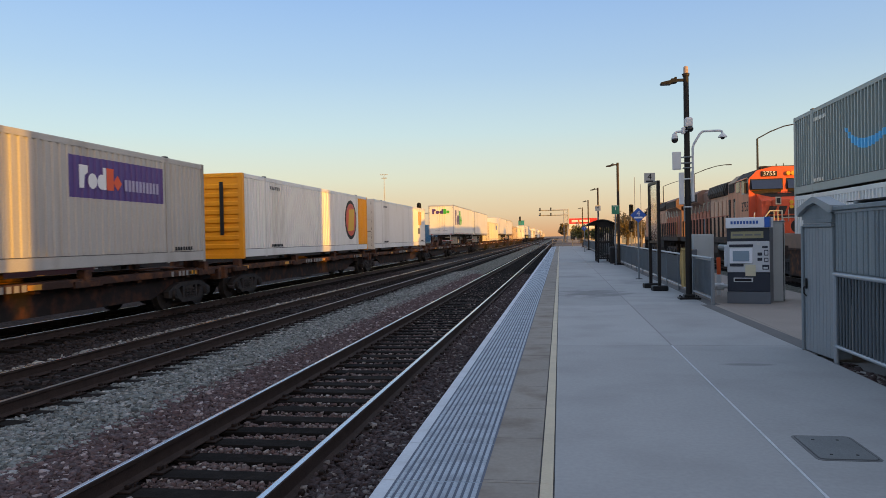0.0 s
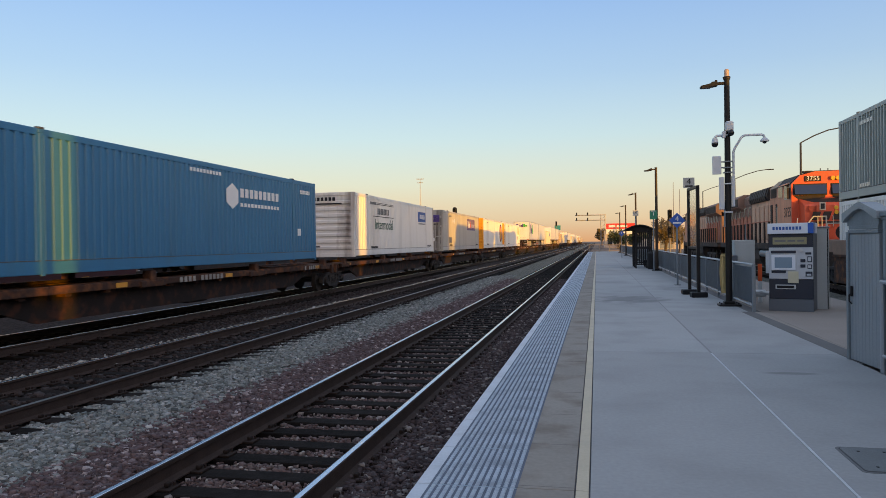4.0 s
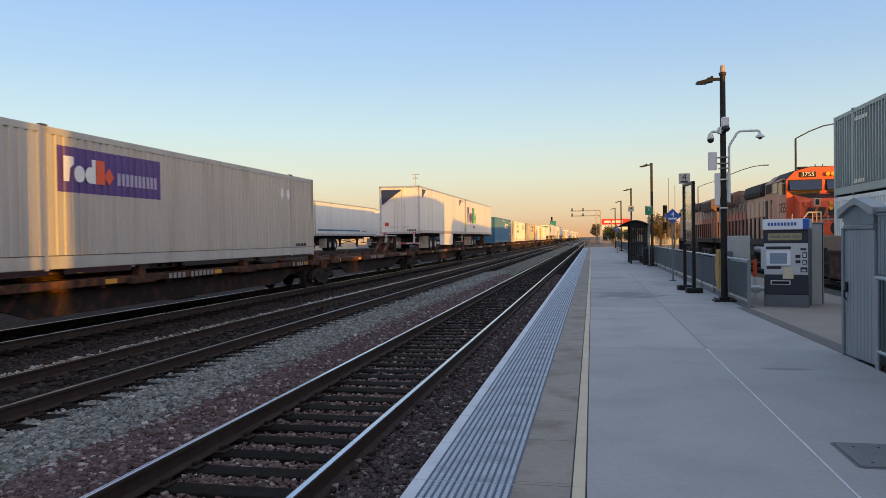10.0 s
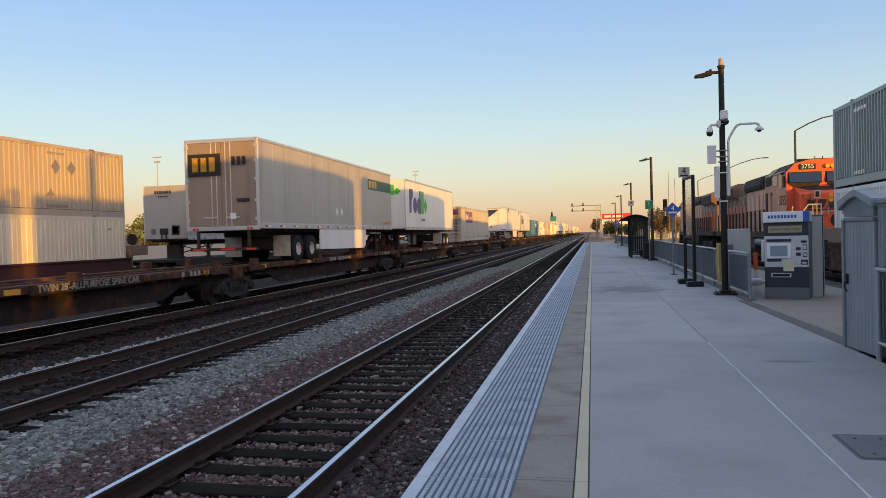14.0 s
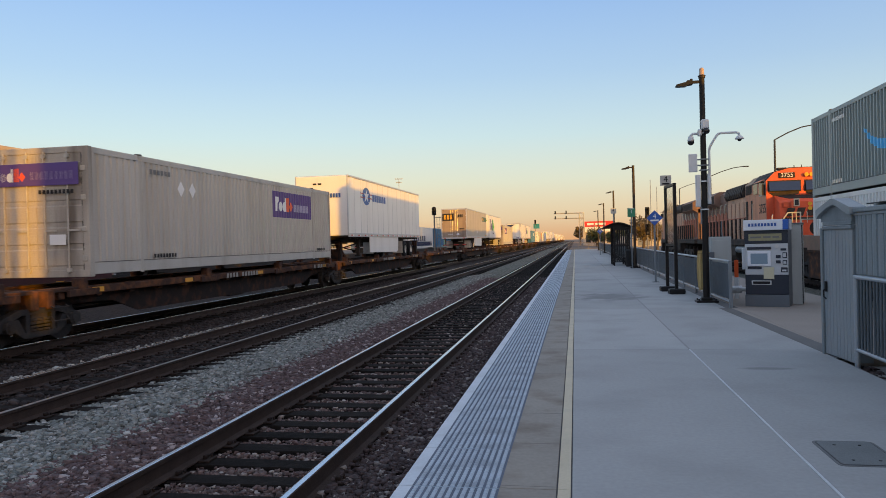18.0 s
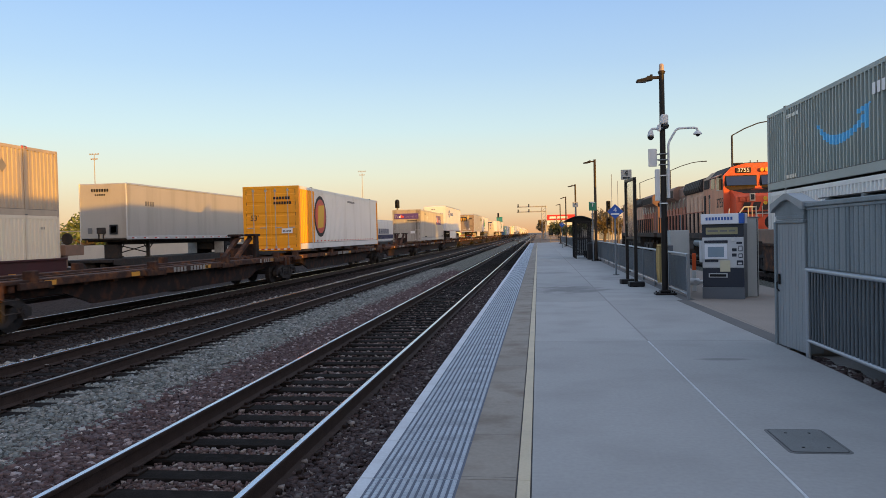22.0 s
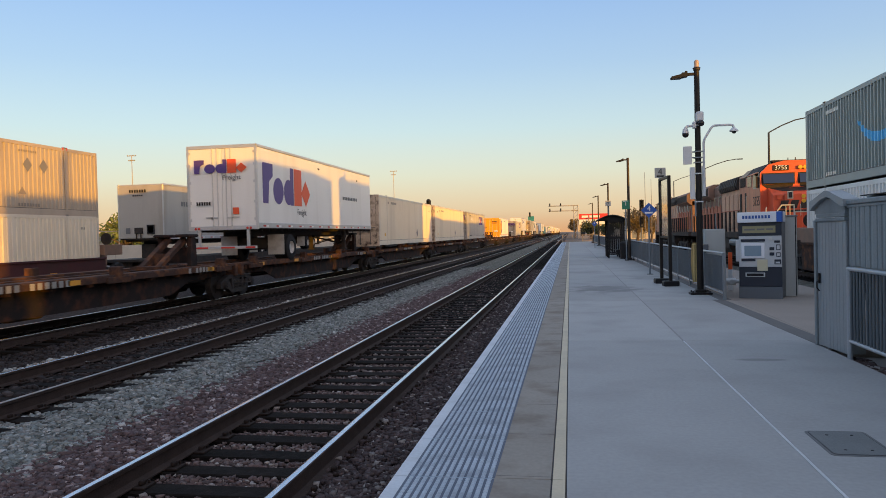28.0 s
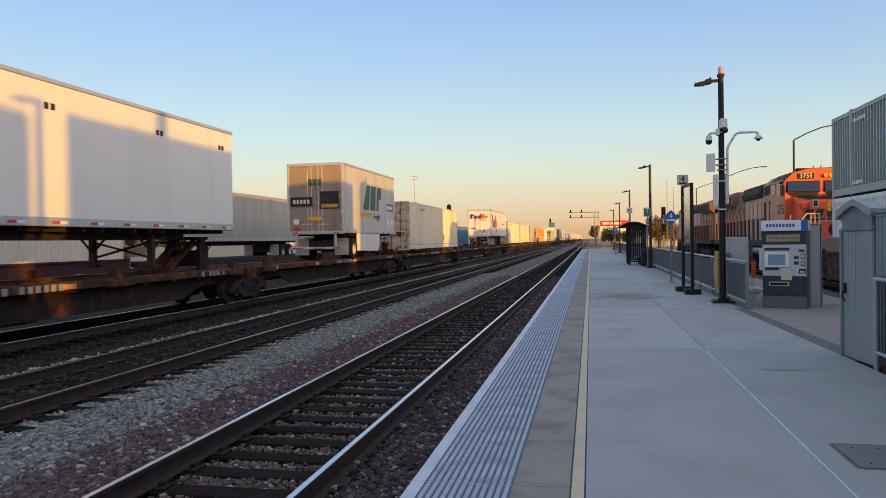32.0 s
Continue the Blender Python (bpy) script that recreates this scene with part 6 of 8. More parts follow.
part("strap", G().box(-0.092, 0.092, -0.092, 0.092, 2.30, 2.33).box(-0.092, 0.092, -0.092, 0.092, 3.0, 3.03).box(-0.092, 0.092, -0.092, 0.092, 4.2, 4.23), M_offwhite, lp)
for y in (-2.12, 41.3, 62.5, 83.8, 104.8):
    lamp_pole(pose(3.2, y, 0), "tall dark bronze lamp post beside the fence")

cl = thing("cloth_cover", "tan cloth hanging from the fence beside the lamp pole", "cloth cover", pose(3.09, 19.24, 0))
g = G()
rows = 9
for i in range(rows):
    z0, z1 = 0.30 + 0.11 * i, 0.30 + 0.11 * (i + 1)
    w0, w1 = [0.05 + 0.055 * math.sin(math.pi * min(1, max(0, (q - 0.2) / 1.25))) for q in (z0, z1)]
    for k in range(5):
        x0, x1 = -w0 + 2 * w0 * k / 5, -w0 + 2 * w0 * (k + 1) / 5
        u0, u1 = -w1 + 2 * w1 * k / 5, -w1 + 2 * w1 * (k + 1) / 5
        d0, d1 = 0.02 * (k % 2), 0.02 * ((k + 1) % 2)
        g.add([(x0, d0, z0), (x1, d1, z0), (u1, d1, z1), (u0, d0, z1), (x0, d0 + 0.02, z0), (x1, d1 + 0.02, z0), (u1, d1 + 0.02, z1), (u0, d0 + 0.02, z1)], [(0, 1, 2, 3), (7, 6, 5, 4), (0, 4, 5, 1), (2, 6, 7, 3)])
part("cloth", g, M_cloth, cl)
part("tie_cord", G().path([(-0.06, 0.0, 1.24), (0.03, -0.05, 1.24), (0.19, -0.1, 1.24)], 0.014, 6), M_cloth, cl)

# platform fence
FX = 3.45


def fence_bay(fence, y0, y1, at=None, tall=1.06):
    L = y1 - y0
    f = kid("fence_panel", ("fence_panel", round(L, 2)), lambda: G().box(-0.006, 0.006, 0.03, L - 0.03, 0.19, 1.0), M_mesh, fence, at or pose(0, y0, 0))
    kid("post", "fence_post", lambda: G().box(-0.03, 0.03, -0.03, 0.03, 0.0, 1.05, 0.006), M_galv, f)
    kid("top_rail", ("fence_top", round(L, 2)), lambda: G().tube((0, 0, tall), (0, L, tall), 0.028, 8), M_rail_top, f, smooth=True)
    kid("bottom_rail", ("fence_bottom", round(L, 2)), lambda: G().tube((0, 0, 0.14), (0, L, 0.14), 0.024, 8), M_rail_top, f, smooth=True)
    def bars():
        g = G()
        y = 0.12
        while y < L - 0.05:
            g.box(-0.012, -0.007, y - 0.004, y + 0.004, 0.19, 1.0)
            y += 0.11
        return g
    kid("wire_mesh", ("wire_mesh", round(L, 2)), bars, M_galv, f)
    return f


pf = thing("platform_fence", "long grey mesh fence with pale rails along the platform", "fence", pose(FX, 0, 0))
y = 17.6
while y < 110:
    fence_bay(pf, y, y + 2.4)
    y += 2.4
part("end_post", G().box(-0.035, 0.035, 17.525, 17.595, 0, 1.08, 0.008), M_galv, pf)
# cross fence at the platform's far end
xf = thing("platform_fence", "pale rail fence across the platform's far end", "fence", pose(0, 113, 0))
for i in range(5):
    part("post", G().tube((-1.1 + 1.5 * i, 0, 0), (-1.1 + 1.5 * i, 0, 1.15), 0.035, 8), M_gold_rail, xf)
for z in (0.2, 0.65, 1.12):
    part("rail", G().tube((-1.1, 0, z), (4.9, 0, z), 0.03, 8), M_gold_rail, xf)
for i in range(40):
    part("picket", shared("cross_picket", lambda: G().tube((0, 0, 0.2), (0, 0, 1.12), 0.012, 5), M_gold_rail), None, xf, at=pose(-1.0 + 0.15 * i, 0, 0))

# black display frame on two feet
df = thing("display_frame", "tall black empty display frame on block feet", "sign frame", pose(2.79, 22.6, 0, 0, 0, 5.0))
for s in (-0.6, 0.6):
    q = part("foot", G().box(-0.22, 0.22, s - 0.17, s + 0.17, 0.0, 0.15, 0.025), M_black, df)
    part("post", G().box(-0.045, 0.045, s - 0.045, s + 0.045, 0.15, 3.12, 0.008), M_pole, df)
part("top_bar", G().box(-0.045, 0.045, -0.64, 0.64, 3.12, 3.2, 0.008), M_pole, df)
pn = part("pane", G().box(-0.008, 0.008, -0.55, 0.55, 1.45, 3.1), M_pane, df, "pale translucent panel")
pn.visible_shadow = False
part("lower_bar", G().box(-0.03, 0.03, -0.56, 0.56, 1.38, 1.45, 0.006), M_pole, df)


def plate_sign(label, at, w, hgt, z, m, mark, mm, size, bars=(), diamond=False, post=M_galv):
    s = thing("platform_sign", label, "sign", at)
    part("post", G().tube((0, 0, 0), (0, 0, z - (0.0 if diamond else hgt * 0.4)), 0.035, 10), post, s)
    part("foot_plate", G().box(-0.11, 0.11, -0.11, 0.11, 0, 0.015), M_pole, s)
    if diamond:
        b = part("board", G().prism([(0, z - hgt / 2), (w / 2, z), (0, z + hgt / 2), (-w / 2, z)], -0.06, -0.045), m, s)
    else:
        b = part("board", G().box(-w / 2, w / 2, -0.06, -0.045, z - hgt / 2, z + hgt / 2, 0.004), m, s)
    lettering(mark, size, mm, b, pose(0, -0.066, z + hgt * 0.10, 90, 0, 0))
    for x0, x1, z0, z1 in bars:
        part("lettering", G().box(x0, x1, -0.066, -0.061, z + z0, z + z1), mm, b)
    return s


plate_sign("square grey track sign with a dark number four", pose(3.55, 30.0, 0, 0, 0, 0), 0.42, 0.40, 3.87, M_signgrey, "4", M_ink, 0.34, [(-0.14, 0.14, -0.16, -0.10)])
plate_sign("blue diamond platform sign with a white four", pose(2.88, 27.94, 0), 0.58, 0.56, 2.36, M_signblue, "4", M_lwhite, 0.26, [(-0.15, 0.15, -0.12, -0.06)], True)
plate_sign("square green track sign with a white one", pose(3.02, 41.0, 0), 0.40, 0.48, 3.02, M_signgreen, "1", M_lwhite, 0.27, [(-0.13, 0.13, 0.185, 0.215)])
plate_sign("small grey square sign on a thin post", pose(2.95, 58.0, 0), 0.42, 0.42, 3.75, M_signgrey, "4", M_ink, 0.3)
plate_sign("blue diamond platform sign far along", pose(2.45, 75.0, 0), 0.58, 0.56, 2.36, M_signblue, "4", M_lwhite, 0.26, (), True)

# waiting shelter
sh = thing("waiting_shelter", "black steel waiting shelter with a curved roof", "bus shelter", pose(2.55, 46.5, 0))
for x in (-0.28, 0.62):
    for yy in (-1.7, 0.0, 1.7):
        part("post", G().box(x - 0.04, x + 0.04, yy - 0.04, yy + 0.04, 0, 2.30, 0.008), M_black, sh)
rp = [(-0.95 + 1.75 * i / 12, 2.20 + 0.34 * math.sin(math.pi * (0.04 + 0.9 * i / 12))) for i in range(13)]
part("roof", G().prism([(a, b + 0.05) for a, b in rp][::-1] + rp, -2.0, 2.0), M_black, sh, smooth=True)
for yy in (-1.7, 1.7):
    part("roof_arch", G().prism([(a, b) for a, b in rp][::-1] + [(-0.6, 2.26), (0.6, 2.26)], yy - 0.03, yy + 0.03), M_black, sh)
M_perf = mat("perforated_black_panel", (0.02, 0.02, 0.021), 0.5, 0, 0.2, 5, 60, 0.1)
for yy in (-1.7, 1.7):
    for i in range(7):
        part("slat", G().box(-0.24 + 0.12 * i, -0.19 + 0.12 * i, yy - 0.012, yy + 0.012, 0.25, 2.2), M_perf, sh)
    part("side_frame", G().box(-0.28, 0.62, yy - 0.015, yy + 0.015, 0.2, 0.28).box(-0.28, 0.62, yy - 0.015, yy + 0.015, 1.15, 1.25).box(-0.28, 0.62, yy - 0.015, yy + 0.015, 2.15, 2.25), M_perf, sh)
for i in range(24):
    part("slat", G().box(0.60, 0.63, -1.66 + 0.14 * i, -1.61 + 0.14 * i, 0.2, 2.3), M_perf, sh)
part("back_frame", G().box(0.60, 0.63, -1.7, 1.7, 0.2, 0.3).box(0.60, 0.63, -1.7, 1.7, 2.2, 2.3), M_perf, sh)
part("bench", G().box(0.2, 0.58, -1.2, 1.2, 0.43, 0.47, 0.01).box(0.35, 0.45, -1.0, -0.9, 0, 0.43).box(0.35, 0.45, 0.9, 1.0, 0, 0.43), M_black, sh)
bn = thing("litter_bin", "dark litter bin beside the shelter", "bin", pose(3.1, 43.4, 0))
part("body", G().tube((0, 0, 0), (0, 0, 0.9), 0.26, 14, 0.28), M_black, bn)
part("lid", G().tube((0, 0, 0.9), (0, 0, 1.0), 0.29, 14, 0.18), M_black, bn)

# ticket machine
tv = thing("ticket_machine", "grey ticket machine with a white header and a screen", "ticket machine", pose(4.28, 17.78, 0, 0, 0, -20.5))
part("cabinet", G().box(-0.46, 0.46, 0.03, 0.85, 0.0, 1.80, 0.02), M_tvm, tv)
part("plinth", G().box(-0.465, 0.465, 0.0, 0.03, 0.0, 0.27, 0.004), M_tvm, tv)
part("lower_panel", G().box(-0.455, 0.455, 0.004, 0.03, 0.28, 0.72, 0.006), M_tvmdark, tv)
part("receipt_tray", G().box(-0.32, 0.10, -0.012, 0.02, 0.50, 0.60, 0.006), M_tvmface, tv)
part("tray_slot", G().box(-0.29, 0.07, -0.016, -0.008, 0.52, 0.58), M_black, tv)
fp = part("face_plate", G().box(-0.455, 0.455, -0.006, 0.03, 0.73, 1.44, 0.008), M_tvmface, tv)
part("screen_surround", G().box(-0.40, 0.10, -0.03, -0.004, 0.93, 1.28, 0.015), M_tvmwhite, fp)
part("screen", G().box(-0.33, 0.03, -0.036, -0.028, 0.98, 1.22, 0.004), M_screen, fp, "dim blue screen")
part("screen_hood", G().box(-0.41, 0.11, -0.02, -0.004, 1.31, 1.37, 0.006), M_tvmdark, fp)
for x0, x1, z0, z1 in ((0.20, 0.30, 1.11, 1.18), (0.20, 0.30, 0.99, 1.06), (0.34, 0.43, 1.11, 1.24), (0.34, 0.43, 0.96, 1.06), (0.30, 0.44, 0.79, 0.90), (-0.40, -0.10, 0.86, 0.92), (0.30, 0.42, 1.28, 1.33)):
    part("slot", G().box(x0, x1, -0.018, -0.004, z0, z1, 0.006), M_tvmdark, fp)
for x0, x1, z0, z1 in ((0.355, 0.415, 1.13, 1.22), (0.355, 0.415, 0.98, 1.04), (0.325, 0.415, 0.81, 0.85)):
    part("key_plate", G().box(x0, x1, -0.022, -0.016, z0, z1), M_tvmface, fp)
part("lock", G().tube((0.22, -0.03, 1.38), (0.22, 0.0, 1.38), 0.04, 12), M_alu, fp)
part("paper_notice", G().box(-0.06, 0.16, -0.03, -0.02, 0.64, 0.90), M_paper, tv, "cream paper notice taped on")
hd = part("display_panel", G().box(-0.455, 0.455, -0.004, 0.03, 1.45, 1.74, 0.006), M_tvmdark, tv)
part("display", G().box(-0.37, 0.33, -0.01, 0.0, 1.51, 1.67, 0.004), M_display, hd, "pale yellow text display")
for a, b in ((-0.33, -0.10), (-0.06, 0.10), (0.14, 0.28)):
    part("display_bar", G().box(a, b, -0.014, -0.009, 1.57, 1.61), M_ingrey, hd)
hs = part("header_sign", G().box(-0.47, 0.47, -0.08, 0.8, 1.75, 1.99, 0.01), M_tvmwhite, tv, "white header sign")
g = G()
for i in range(9):
    g.box(-0.36 + 0.068 * i, -0.36 + 0.068 * i + 0.046, -0.086, -0.08, 1.84, 1.91)
part("logo", g, M_lblue, hs, "blue logo shapes")
part("blue_end", G().box(0.36, 0.472, -0.086, 0.2, 1.753, 1.987, 0.004), M_signblue, hs)
part("side_box", G().box(-0.54, -0.462, 0.1, 0.5, 0.85, 1.35, 0.01), M_offwhite, tv)

cb = thing("equipment_cabinet", "slim grey equipment cabinet beside the ticket machine", "cabinet", pose(5.07, 18.35, 0, 0, 0, -18))
part("body", G().box(-0.14, 0.14, -0.05, 0.7, 0.0, 1.88, 0.012), M_utility, cb)
part("cap", G().box(-0.16, 0.16, -0.08, 0.72, 1.88, 1.91, 0.01), M_galv, cb)
part("edge_trim", G().box(0.128, 0.146, -0.056, -0.04, 0.02, 1.86), M_black, cb)
cb = thing("utility_cabinet", "pale grey utility cabinet behind the fence", "cabinet", pose(4.05, 21.8, 0))
part("body", G().box(-0.32, 0.22, -0.3, 0.35, 0.0, 1.62, 0.015), M_utility, cb)
part("door", G().box(-0.29, 0.19, -0.32, -0.3, 0.1, 1.52, 0.008), M_utility, cb)
part("meter_box", G().box(-0.42, -0.25, -0.40, -0.3, 1.0, 1.2, 0.012), M_tvm, cb)
bo = thing("marker_post", "orange and white marker post by the fence", "post", pose(4.12, 20.2, 0))
part("upper", G().box(-0.05, 0.05, -0.02, 0.02, 0.55, 1.0, 0.008), M_orange, bo, "orange upper half")
part("lower", G().box(-0.05, 0.05, -0.02, 0.02, 0.0, 0.55, 0.008), M_offwhite, bo)
vp = thing("water_valve", "pale backflow valve pipes near the ground", "pipe valve", pose(4.0, 19.6, 0))
part("pipe", G().path([(-0.25, 0, 0.0), (-0.25, 0, 0.28), (0.25, 0, 0.28), (0.25, 0, 0.0)], 0.045, 8), M_offwhite, vp, smooth=True)
part("valve_body", G().tube((-0.12, 0, 0.28), (0.12, 0, 0.28), 0.09, 10), M_offwhite, vp)
part("hand_wheel", G().tube((0, -0.14, 0.28), (0, -0.12, 0.28), 0.06, 12), M_offwhite, vp)

# grey shed with its gabled end door, rafters and guard rail
sd = thing("corrugated_shed", "grey metal shed with a gabled end door and slatted eaves", "shed", pose(-0.1, 0, 0))
dr = part("end_door", G().box(-0.02, 0.20, 0.0, 0.86, 0.012, 1.70, 0.004), M_shedpale, sd, "pale grey grooved metal door", at=pose(3.53, 9.93, 0, 0, 0, 4.5))
g, ys = G(), [0.0, 0.09, 0.20, 0.285, 0.40, 0.49, 0.60, 0.69, 0.79, 0.86]
for a, b in zip(ys, ys[1:]):
    part("door_board", G().box(-0.026, -0.018, a + 0.003, b - 0.003, 0.015, 1.69, 0.003), M_shedpale, dr)
part("lintel", G().box(-0.045, 0.2, -0.01, 0.87, 1.70, 1.745, 0.004).box(-0.038, 0.2, 0.0, 0.86, 1.752, 1.80, 0.004), M_shed, dr)
part("latch", G().box(-0.055, -0.03, 0.76, 0.80, 0.86, 1.0, 0.006).path([(-0.04, 0.78, 0.9), (-0.08, 0.76, 0.88), (-0.08, 0.76, 0.80), (-0.04, 0.78, 0.76)], 0.009, 6), M_black, dr)
part("door_jamb", G().box(-0.05, 0.22, 0.865, 0.93, 0.0, 1.72, 0.006), M_shed, dr)
part("gable_roof", G().prism([(-0.06, 1.88), (-0.06, 1.97), (0.40, 2.10), (0.50, 2.10), (0.98, 1.97), (0.98, 1.86), (0.95, 1.85), (0.88, 1.90), (0.62, 1.99), (0.44, 2.02), (0.30, 1.99), (0.0, 1.88)][::-1], -0.08, 0.12, "x"), M_shedpale, dr)
part("gable_infill", G().prism([(0.0, 1.80), (0.0, 1.87), (0.30, 2.0), (0.60, 2.0), (0.92, 1.88), (0.92, 1.80)][::-1], -0.03, 0.22, "x"), M_shed, dr)


def shed_wall(z0, z1):
    """Overlapping sheets of uneven width with sharp laps between them."""
    pts, y, rnd = [], 1.2, random.Random(41)
    while y < 9.86:
        w = rnd.choice((0.10, 0.13, 0.16, 0.19))
        lift = rnd.uniform(0.0, 0.010)
        pts += [(y, 0.0), (y + 0.012, 0.016 + lift), (y + w * 0.5, 0.022 + lift), (y + w - 0.012, 0.016), (y + w - 0.004, -0.012)]
        y += w
    pts.append((9.9, 0))
    m = len(pts)
    return G().add([(3.60 - d, yy, z0) for yy, d in pts] + [(3.60 - d, yy, z1) for yy, d in pts] + [(3.64, yy, z0) for yy, d in pts] + [(3.64, yy, z1) for yy, d in pts],
                   [(i, i + 1, m + i + 1, m + i) for i in range(m - 1)] + [(2 * m + i + 1, 2 * m + i, 3 * m + i, 3 * m + i + 1) for i in range(m - 1)] + [(i + 1, i, 2 * m + i, 2 * m + i + 1) for i in range(m - 1)])


part("corrugated_wall", shed_wall(1.14, 1.90), M_shed, sd, at=pose(-0.055, 0, 0))
part("wall_trim", G().box(3.535, 3.66, 1.2, 9.9, 1.09, 1.145, 0.006), M_shed, sd)
part("header_beam", G().box(3.49, 3.66, 1.2, 9.9, 1.90, 1.955, 0.008).box(3.51, 3.66, 1.2, 9.9, 1.86, 1.895, 0.006), M_shed, sd)
part("roof_sheet", G().box(3.665, 5.6, 1.0, 9.9, 2.0, 2.012), M_black, sd)
for i in range(9):
    part("rafter", G().box(-0.025, 0.025, 0.03, 1.9, 1.958, 1.999, 0.004), M_shed, sd, at=pose(3.6, 1.4 + 1.02 * i, 0, 0, 0, -90))
part("back_wall", G().box(5.5, 5.55, 1.2, 10.9, -0.35, 1.999), M_shed, sd)
part("lower_wall", shed_wall(0.13, 1.085), M_shed, sd, at=pose(0.14, 0, 0))
part("inner_wall", G().box(4.25, 4.30, 1.2, 10.6, -0.36, 1.9), M_shed, sd)
gr_ = thing("guard_rail", "pale grey picket guard rail along the shed", "guard rail", pose(-0.1, 0, 0))
for y in (9.82, 7.1, 4.4):
    part("post", G().tube((3.50, y, -0.35), (3.50, y, 1.1), 0.032, 10), M_rail_top, gr_, smooth=True)
part("top_rail", G().tube((3.50, 1.0, 1.1), (3.50, 9.86, 1.1), 0.026, 10), M_rail_top, gr_, smooth=True)
part("bottom_rail", G().tube((3.50, 1.0, 0.20), (3.50, 9.86, 0.20), 0.024, 10), M_rail_top, gr_, smooth=True)
y = 2.8
while y < 9.78:
    part("picket", shared("picket", lambda: G().tube((3.50, 0, 0.21), (3.50, 0, 1.09), 0.014, 6), M_picket), None, gr_, at=pose(0, y, 0))
    y += 0.098
stones("rubble", 2600, bed(3.43, 3.62, 2.5, 10.2, -0.115, 0.2), 0.046, M_stone_m, "dark rubble below the guard rail", 9)
part("conduit", G().tube((3.56, 1.2, -0.07), (3.56, 9.85, -0.07), 0.014, 6), M_rail_top, gr_)
part("kerb", G().box(3.345, 3.40, PY0, 10.38, -0.5, -0.02, 0.01), M_conc_dark, plat)

# ---- the parked stack train behind the platform ----
M_charcoal = mat("charcoal_container_paint", (0.33, 0.375, 0.355), 0.5, 0, 0.14, 0.5, 30, 0.05, dirt=(0.30, 0.29, 0.26), dirt_amount=0.4, streak=True)
M_loco = mat("orange_locomotive_paint", (0.74, 0.10, 0.035), 0.5, 0, 0.08, 0.7, 30, 0.04, dirt=(0.25, 0.10, 0.05), dirt_amount=0.35, streak=True)
M_loco_old = mat("faded_hood_paint", (0.62, 0.36, 0.235), 0.7, 0, 0.3, 0.7, 30, 0.05, dirt=(0.085, 0.055, 0.042), dirt_amount=0.5, streak=True)
M_cabside = mat("faded_cab_side_paint", (0.62, 0.28, 0.16), 0.7, 0, 0.2, 0.7, 30, 0.05, dirt=(0.13, 0.085, 0.065), dirt_amount=0.5, streak=True)
M_locored = mat("sooty_red_hood_paint", (0.48, 0.15, 0.08), 0.7, 0, 0.3, 0.7, 30, 0.05, dirt=(0.05, 0.03, 0.024), dirt_amount=0.5, streak=True)
M_windshield = mat("windshield_glass", (0.055, 0.07, 0.095), 0.08, 1.0, 0.1, 1, 10, 0)
# Tan brown with darker mottling, for deck beams, sills and end platforms.
M_tansteel = mat("tan_brown_steel", (0.26, 0.155, 0.105), 0.8, 0, 0.2, 1, 30, 0.08, dirt=(0.14, 0.11, 0.08), dirt_amount=0.5)
M_locoblk = mat("sooty_black_roof", (0.045, 0.038, 0.035), 0.75, 0, 0.3, 1, 40, 0.1, dirt=(0.15, 0.10, 0.075), dirt_amount=0.5)
M_hoodtan = mat("dusty_tan_hood_paint", (0.44, 0.31, 0.20), 0.8, 0, 0.3, 0.8, 30, 0.05, dirt=(0.10, 0.07, 0.055), dirt_amount=0.7, streak=True)
M_hood = mat("sooty_brown_hood_paint", (0.24, 0.135, 0.095), 0.75, 0, 0.3, 0.8, 30, 0.05, dirt=(0.06, 0.042, 0.035), dirt_amount=0.8, streak=True)
M_winglass = mat("dark_window_glass", (0.02, 0.026, 0.032), 0.2, 0, 0.05, 1, 10, 0)
M_handrail = mat("cream_handrail", (0.55, 0.50, 0.40), 0.5, 0, 0.08, 2, 40, 0)
PX = TRACKS["parked"]


def stack_pair(y0, L, lower, upper, art_up=(), art_low=()):
    """Two containers in a well car; their painted sides face the platform."""
    for z, body, art, txt in ((0.05, lower[0], art_low, lower[1]), (0.05 + CH + 0.02, upper[0], art_up, upper[1])):
        c = container(txt, L, body, doors=False, side=art, depth=0.125 if z > 1 else 0.05, group="parked stacked containers")
        c.matrix_basis = pose(PX, y0 + L, z, 0, 0, 180)
    well_car(pose(PX, y0 + L, TOR, 0, 0, 180), L)


